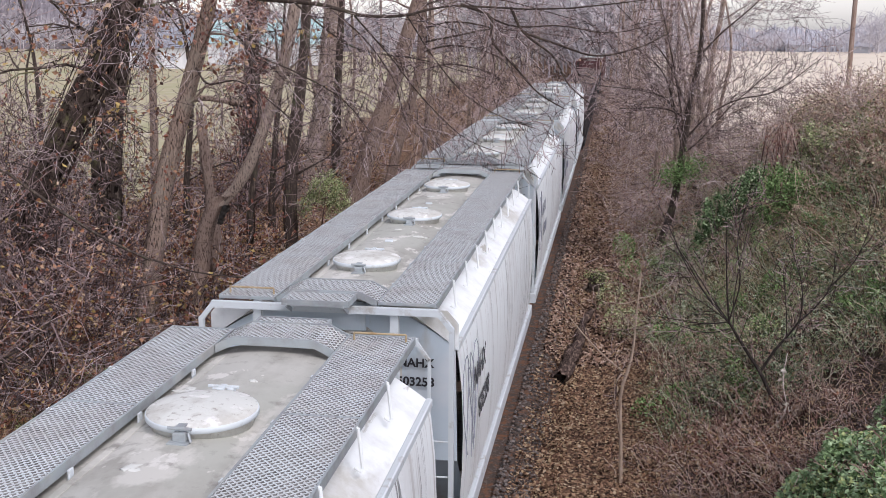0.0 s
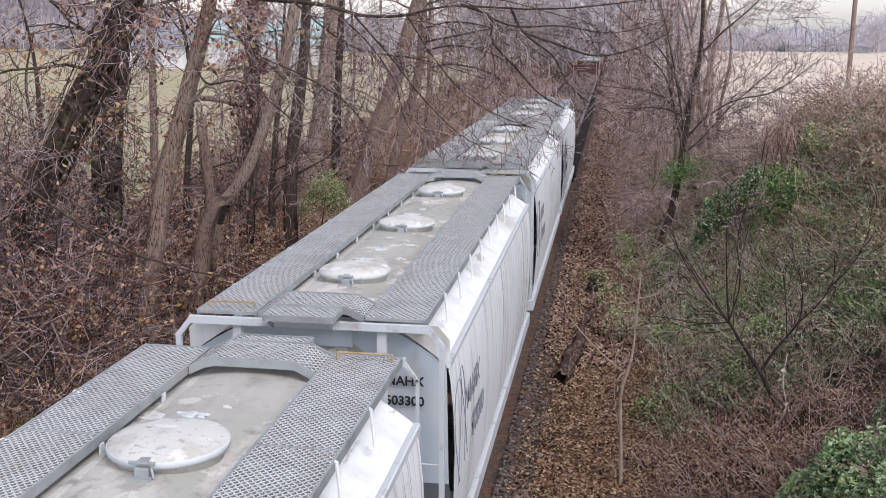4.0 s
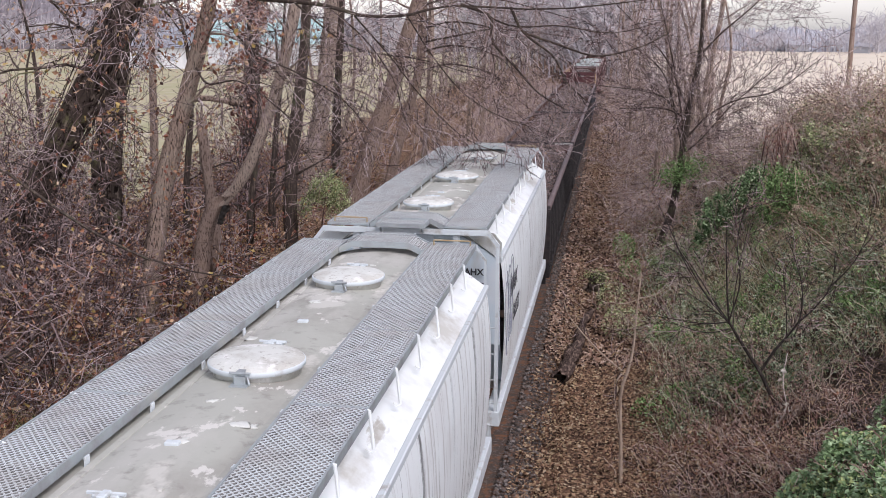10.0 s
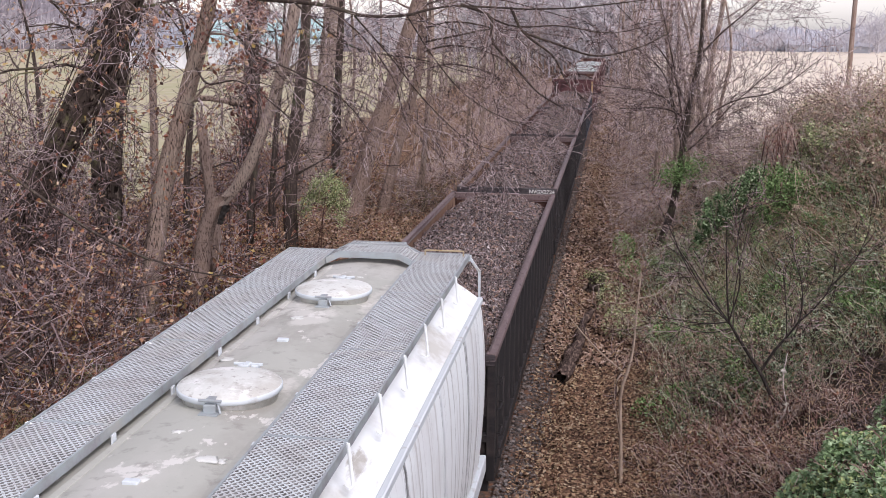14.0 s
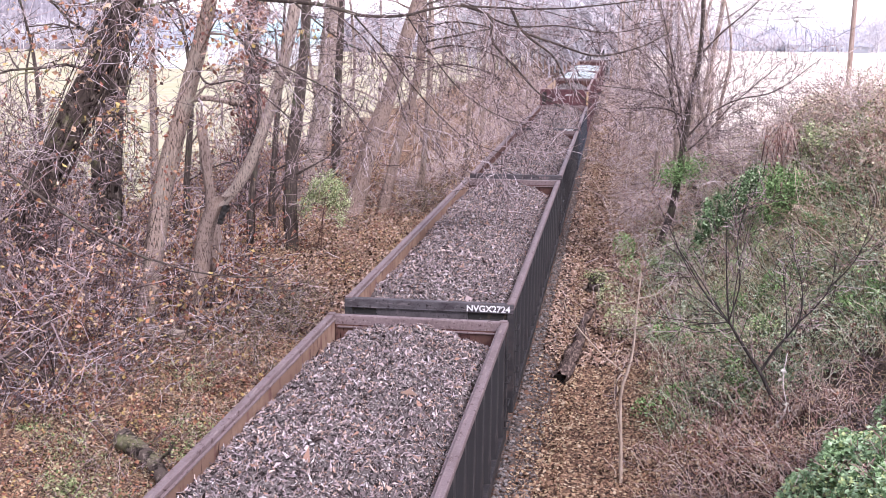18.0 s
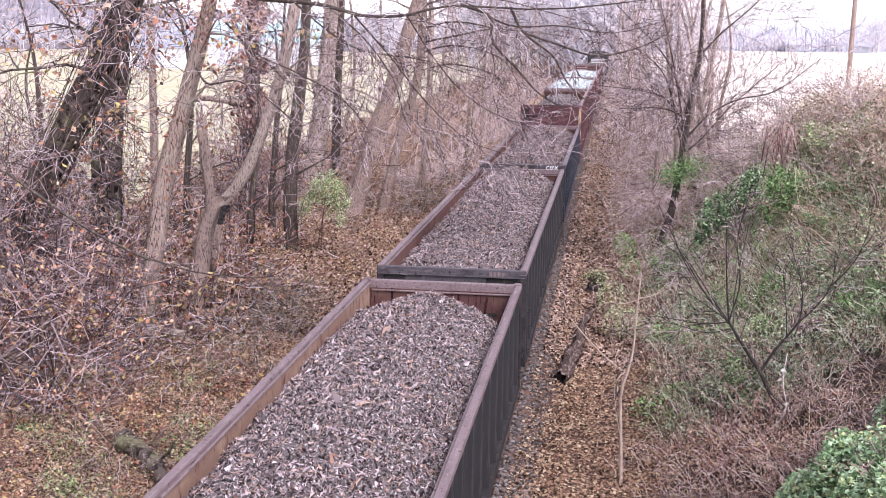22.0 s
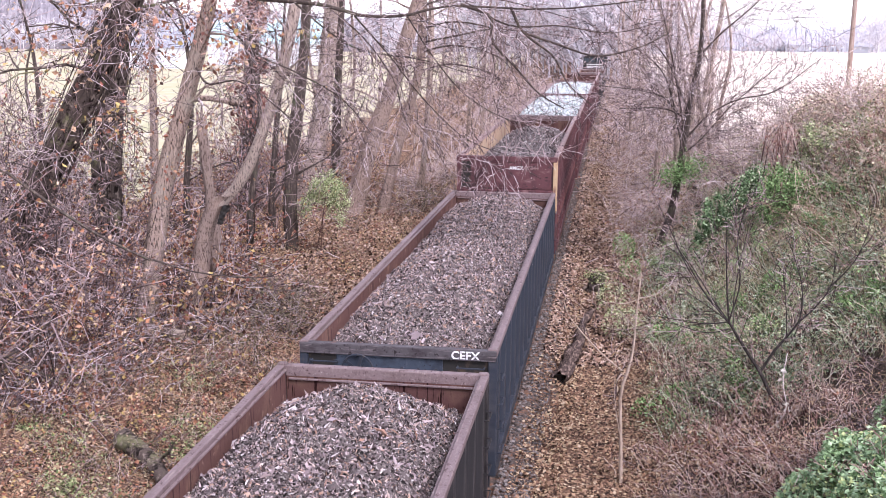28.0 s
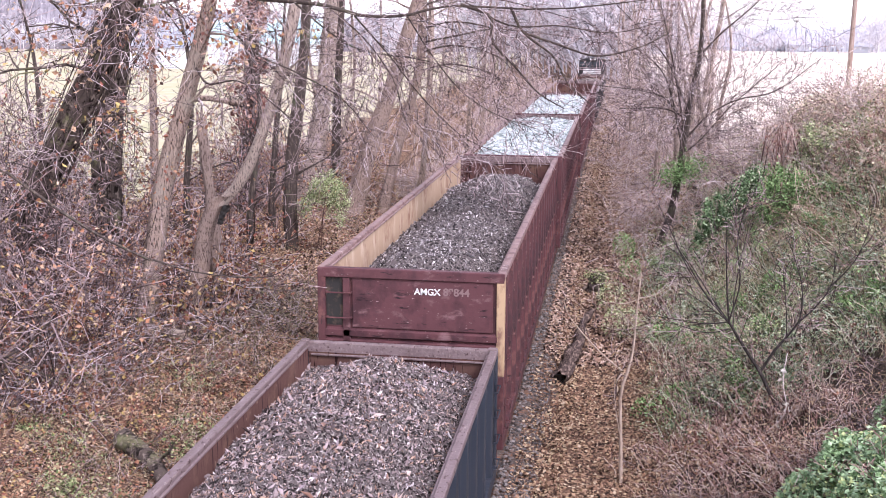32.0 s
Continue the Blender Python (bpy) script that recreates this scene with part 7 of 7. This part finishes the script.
briars("green_briars", "tangled green and tan briars over the bank", 2900, 4.6, 10.4, 20, 37, 0.75, 0.9, M_BRIAR, M_LEAF_SAGE, 12, 0.058, 161, 0.007)
briars("leafy_briars", "green-leaved briar tangle over the bank", 900, 5.0, 10.5, 21, 37, 0.65, 0.9, M_BRIAR, M_LEAF_GREEN, 22, 0.06, 162)
briars("brown_canes", "brown bare cane tangle among the briars", 700, 4.6, 9.8, 20, 31, 0.85, 0.9, M_TWIG_RED, M_LEAF_STRAW, 3, 0.06, 168, 0.007)
briars("red_canes", "reddish-brown bare cane tangle at the foot of the bank", 1100, 3.9, 7.4, 15.8, 20.5, 0.45, 1.2, M_TWIG_RED, M_LEAF_DRY, 2, 0.05, 163)
briars("upper_bank_canes", "pale pinkish cane tangle along the top of the bank", 900, 7.4, 12.5, 31, 44, 1.3, 0.7, M_TWIG_PALE, M_LEAF_STRAW, 14, 0.065, 164, 0.007, 0.7)
briars("tall_stalks", "pale upright dead stalks below the vine mound", 150, 5.6, 8.2, 26, 31, 1.2, 0.6, M_GRASS_DRY, M_LEAF_STRAW, 0, 0.05, 165, 0.005)
briars("leafy_canes", "tall canes hung with tan dead leaves at the wood's edge", 420, -14.0, -8.8, 22, 27.5, 2.2, 0.5, M_TWIG, M_LEAF_TAN, 22, 0.1, 167, 0.007, 0.6)
briars("ditch_briars", "thin tangled briars under the trees", 1300, -10.0, -4.0, 15.5, 34, 0.5, 1.1, M_TWIG_DARK, M_LEAF_DULL, 8, 0.05, 166, 0.005, 0.5)


def rust_mounds():
    rng = np.random.default_rng(66)
    x, y, r = rng.uniform(8.3, 11.6, 14), rng.uniform(26, 37, 14), rng.uniform(0.5, 0.9, 14)
    leaf_mound("rust and tan dead bramble high on the bank", np.stack([x, y, r, r, height(x, y) + rng.uniform(0.6, 1.1, 14)], 1), M_LEAF_RUST, 0.055, 66, 160, "dead_bramble", True)


rust_mounds()


def ivy_bank():
    rng = np.random.default_rng(15)
    x, y = rng.uniform(5.0, 9.0, 70), rng.uniform(9.5, 16.6, 70)
    keep = x - 4.85 > (y - 12.0) * 0.42
    x, y = x[keep], y[keep]
    r = rng.uniform(0.4, 0.7, len(x))
    leaf_mound("pale green ivy covering the near bank", np.stack([x, y, r, r, height(x, y) + rng.uniform(0.25, 0.55, len(x))], 1), M_LEAF_IVY, 0.068, 15, 620, "ivy_mound")


ivy_bank()


# bare woods along the line, farther off
def wood_tree(seed, tall=11.0, bark=None, twig=None, label="bare grey-brown tree in the wood along the line"):
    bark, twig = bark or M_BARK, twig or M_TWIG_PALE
    rng = np.random.default_rng(seed)
    t = new("bare_tree")
    v, q, c = trunk_mesh([(0, 0, -0.3), (0.1 * rng.normal(), 0.1, 2.0), (0.4 * rng.normal(), 0.3 * rng.normal(), 6.0), (0.9 * rng.normal(), 0.8 * rng.normal(), tall)],
                         0.16, 0.04, seed, 0.4)
    add_part("trunk", v, q, bark, t, smooth=True)
    groups = []
    for k in range(12):
        one = []
        u = 0.12 + 0.86 * k / 12
        i = min(int(u * 21), 20)
        th = k * 2.4 + rng.uniform(-0.5, 0.5)
        grow(rng, c[i], np.array([math.cos(th), math.sin(th), 0.7]), (3.2 - 1.6 * u) * rng.uniform(0.7, 1.2), 0.04 * (1.15 - u), 2, one, kids=5, droop=0.0, shrink=0.6)
        groups.append(one)
    limbs_and_twigs(groups, np.zeros(3), bark, twig, t)
    return tagged(t, label, "tree", "woodland trees")


protos = [wood_tree(s) for s in (201, 202, 203, 204, 205)]
rng = random.Random(12)
spots = []
for k in range(20):
    spots.append((-rng.uniform(4.6, 15), 50 + 4.6 * k + rng.uniform(-2, 2)))
for k in range(20):
    spots.append((rng.uniform(4.2, 7.0) + (1.6 if k % 3 == 0 and k < 12 else 0), 44 + 4.8 * k + rng.uniform(-2, 2)))
spots += [(6.3, 47), (7.6, 53), (7.0, 61), (8.7, 58), (9.2, 70), (7.9, 76), (10.2, 82)]
for k, (x, y) in enumerate(spots):
    m = pose(x, y, float(height(x, y)), 0, 0, rng.uniform(0, 360)) @ Matrix.Scale(1.0, 4)
    if k < len(protos):
        protos[k].matrix_world = m
    else:
        o = copy_thing(protos[k % len(protos)], m)
        s = rng.uniform(0.75, 1.25)
        o.scale = (s, s, s)


# young dark trees in the thicket by the field
young = [wood_tree(s, 9.0, M_BARK_DARK, M_TWIG, "young dark bare tree in the thicket") for s in (211, 212, 213)]
for k, (x, y) in enumerate(((-10.6, 19.5), (-13.2, 26), (-11.2, 35), (-19.5, 40), (-10.4, 41.5), (-22.5, 45), (-12.5, 49), (-12.4, 22), (-8.8, 34.5), (-11.8, 23.5))):
    m = pose(x, y, float(height(x, y)), 0, 0, 67.0 * k)
    if k < len(young):
        young[k].matrix_world = m
    else:
        o = copy_thing(young[k % len(young)], m)
        s = 0.8 + 0.05 * (k % 5)
        o.scale = (s, s, s)


def far_woods(name, label, rows, seed):
    """Distant bare trees, each a stem with a spray of twigs."""
    rng = np.random.default_rng(seed)
    lines = []
    for k in range(9):
        th = k * 2.39
        p = np.array([0, 0, 0.12 + 0.07 * k])
        d = np.array([math.cos(th) * 0.7, math.sin(th) * 0.7, 1.0])
        grow(rng, p, d, 0.55 * (1.2 - 0.05 * k), 0.0065, 1, lines, kids=3, shrink=0.6)
    lines.append((np.array([[0, 0, -0.02], [0.01, 0, 0.4], [0, 0.02, 0.95]]), np.array([0.013, 0.01, 0.004])))
    v, q = tubes(lines, 3)
    x, y, s = np.concatenate(rows).T
    z = height(x, y)
    vv, qq = place_many(v, q, turned(x, y, z, rng.uniform(0, 6.28, len(x)), s * rng.uniform(0.9, 1.3, len(x)), s))
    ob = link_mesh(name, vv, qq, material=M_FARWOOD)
    tagged(ob, label, "woods", kind="stuff")


def wood_edge(name, label, x0, x1, y, tops, material, seed):
    """A distant wood as ragged walls of crowns, one behind another."""
    rng = np.random.default_rng(seed)
    vs, qs, base = [], [], 0
    for layer in range(3):
        n = 420
        x = np.linspace(x0, x1, n)
        yy = y + layer * 14 + 3 * np.sin(x * 0.11 + layer)
        u = (x - x0) / (x1 - x0)
        top = np.interp(u, np.linspace(0, 1, len(tops)), tops) * (0.78 + 0.11 * layer)
        top = top + 0.7 * np.sin(x * 0.35 + layer * 2) + 0.5 * np.sin(x * 0.9 + seed) + np.abs(rng.normal(size=n)) * 0.7
        low = height(x, yy) - 0.5
        v = np.concatenate([np.stack([x, yy, low], 1), np.stack([x, yy + 0.5 * rng.normal(size=n), np.maximum(top * 0.6, low + 1)], 1), np.stack([x, yy + 2, top], 1)])
        i = np.arange(n - 1)
        q = np.concatenate([np.stack([i, i + 1, i + n + 1, i + n], 1), np.stack([i + n, i + n + 1, i + 2 * n + 1, i + 2 * n], 1)])
        vs.append(v)
        qs.append(q + base)
        base += len(v)
    tagged(link_mesh(name, np.concatenate(vs), np.concatenate(qs), material=material), label, "woods", kind="stuff")


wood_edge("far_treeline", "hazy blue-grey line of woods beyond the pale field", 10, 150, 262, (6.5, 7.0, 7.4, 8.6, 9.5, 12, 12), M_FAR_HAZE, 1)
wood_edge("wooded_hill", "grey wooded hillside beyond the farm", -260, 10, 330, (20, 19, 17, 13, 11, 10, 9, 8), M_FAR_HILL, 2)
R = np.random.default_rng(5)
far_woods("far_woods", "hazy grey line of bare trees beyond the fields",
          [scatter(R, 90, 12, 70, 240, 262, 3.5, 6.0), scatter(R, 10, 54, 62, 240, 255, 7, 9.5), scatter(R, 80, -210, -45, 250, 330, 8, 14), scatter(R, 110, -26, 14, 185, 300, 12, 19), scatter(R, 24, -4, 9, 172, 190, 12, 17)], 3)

# ---- ground cover ----
def litter():
    rng = np.random.default_rng(21)
    n = 84000
    u = rng.uniform(0, 1, n)
    y = 13 + 62 * u ** 1.7
    x = rng.uniform(-10, 5.2, n)
    keep = (np.abs(x) > 1.75) & ~((x > 1.7) & (x < 2.25) & (rng.uniform(0, 1, n) < 1.6 * (2.15 - x)))
    x, y = x[keep], y[keep]
    z = np.maximum(height(x, y), np.where(np.abs(x) < 2.7, -0.12 - (np.abs(x) - 1.6) * 0.36, -9)) + rng.uniform(0.0, 0.035, len(x))
    v, t = leaves(np.stack([x, y, z], 1), 0.078, rng, up=0.6)
    ob = link_mesh("fallen_leaves", v, None, t, M_LEAF_DRY)
    tagged(ob, "brown and tan fallen leaves covering the ground", "fallen leaves", kind="stuff")


litter()


def line_litter():
    """Leaves blown over the ballast shoulder and along the foot of the bank."""
    rng = np.random.default_rng(23)
    n = 50000
    y = 13 + 75 * rng.uniform(0, 1, n) ** 1.5
    x = np.where(rng.uniform(0, 1, n) < 0.22 + 0.25 * (y < 22), 2.5 - 0.9 * rng.uniform(0, 1, n) ** 1.7, rng.uniform(2.2, 6.5, n))
    z = np.maximum(height(x, y), np.where(np.abs(x) < 2.45, -0.10 - (np.abs(x) - 1.55) * 0.42, -9)) + rng.uniform(0.0, 0.04, n)
    v, t = leaves(np.stack([x, y, z], 1), 0.078, rng, up=0.6)
    tagged(link_mesh("blown_leaves", v, None, t, M_LEAF_DRY), "brown leaves blown over the ballast shoulder", "fallen leaves", kind="stuff")


line_litter()


def far_litter():
    """Dry leaves along the line and under the trees, farther off."""
    rng = np.random.default_rng(24)
    n = 15000
    y = 28 + 34 * rng.uniform(0, 1, n) ** 1.2
    x = -2.1 - 7.5 * rng.uniform(0, 1, n) ** 1.2
    v, t = leaves(np.stack([x, y, np.maximum(height(x, y), -0.5) + rng.uniform(0.01, 0.09, n)], 1), 0.13, rng, up=0.5)
    tagged(link_mesh("wood_leaf_drift", v, None, t, M_LEAF_DRIFT), "deep brown and tan leaf litter under the trees", "fallen leaves", kind="stuff")
    n = 34000
    y = 26 + 60 * rng.uniform(0, 1, n) ** 1.3
    x = 1.68 + 4.8 * rng.uniform(0, 1, n) ** 1.4
    z = np.maximum(height(x, y), np.where(np.abs(x) < 2.45, -0.10 - (np.abs(x) - 1.55) * 0.42, -9)) + rng.uniform(0.0, 0.05, n)
    v, t = leaves(np.stack([x, y, z], 1), 0.12, rng, up=0.6)
    tagged(link_mesh("dry_leaf_drift", v, None, t, M_LEAF_DRIFT), "tan and rust leaves drifted along the line", "fallen leaves", kind="stuff")


far_litter()


def stones():
    rng = np.random.default_rng(22)
    n = 6500
    y = 14 + 60 * rng.uniform(0, 1, n) ** 1.6
    x = (1.4 + 0.6 * rng.uniform(0, 1, n) ** 1.4) * np.where(rng.uniform(0, 1, n) < 0.85, 1, -1)
    z = -0.12 - (np.abs(x) - 1.6) * 0.36
    v = np.array([[1, 0, 0], [-1, 0, 0], [0, 1, 0], [0, -1, 0], [0, 0, 0.8], [0, 0, -0.8]], float)
    t = np.array([[0, 2, 4], [2, 1, 4], [1, 3, 4], [3, 0, 4], [2, 0, 5], [1, 2, 5], [3, 1, 5], [0, 3, 5]])
    vv, tt = place_many(v, t, turned(x, y, z, rng.uniform(0, 6.28, n), rng.uniform(0.022, 0.055, n), rng.uniform(0.018, 0.045, n)))
    ob = link_mesh("loose_stones", vv, None, tt, M_STONE)
    tagged(ob, "loose grey ballast stones beside the track", "stones", kind="stuff")


stones()


# ---- across the fields ----
def utility_pole():
    p = new("utility_pole")
    p.location = (15.4, 60, float(height(15.4, 60)))
    v, q = tubes([(np.array([[0, 0, -0.3], [0.02, 0, 4.0], [0.06, 0, 9.0]]), np.array([0.135, 0.125, 0.115]))], 12)
    add_part("pole", v, q, M_POLE, p, smooth=True)
    tagged(p, "brown weathered timber utility pole in the field", "utility pole")


utility_pole()


def building(name, label, x, y, w, d, wall, roof, mw, mr, windows=4):
    b = new(name)
    z = float(height(x, y))
    b.location = (x, y, z)
    bm = bmesh.new()
    box(bm, 0, w, 0, d, -0.5, wall)
    wl_ = part("wall", bm, mw, b)
    bm = bmesh.new()
    loft(bm, [[(-0.5, -0.6, wall), (-0.5, d / 2, roof), (-0.5, d + 0.6, wall)], [(w + 0.5, -0.6, wall), (w + 0.5, d / 2, roof), (w + 0.5, d + 0.6, wall)]], caps=True)
    part("roof", bm, mr, b)
    for k in range(windows):
        bm = bmesh.new()
        xa = w * (k + 0.6) / (windows + 0.4)
        box(bm, xa, xa + 0.8, -0.04, 0.0, wall * 0.35, wall * 0.75)
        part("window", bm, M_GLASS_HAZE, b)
    tagged(b, label, "building")


building("barn", "long white farm building with a pale teal metal roof", -76, 205, 22, 14, 4.2, 9.0, M_SIDING, M_TEAL, 5)
building("house", "white house with a grey shingle roof across the field", -86, 185, 13, 9, 3.6, 7.2, M_SIDING, M_GREYROOF, 4)
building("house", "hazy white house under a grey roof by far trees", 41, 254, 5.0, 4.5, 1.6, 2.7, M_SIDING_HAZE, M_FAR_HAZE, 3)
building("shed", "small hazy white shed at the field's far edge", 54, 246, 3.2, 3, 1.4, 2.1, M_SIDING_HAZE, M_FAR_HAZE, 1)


def motions():
    for thing, y, x in MOVING:
        walk(thing, rock_pose(y, x))


motions()
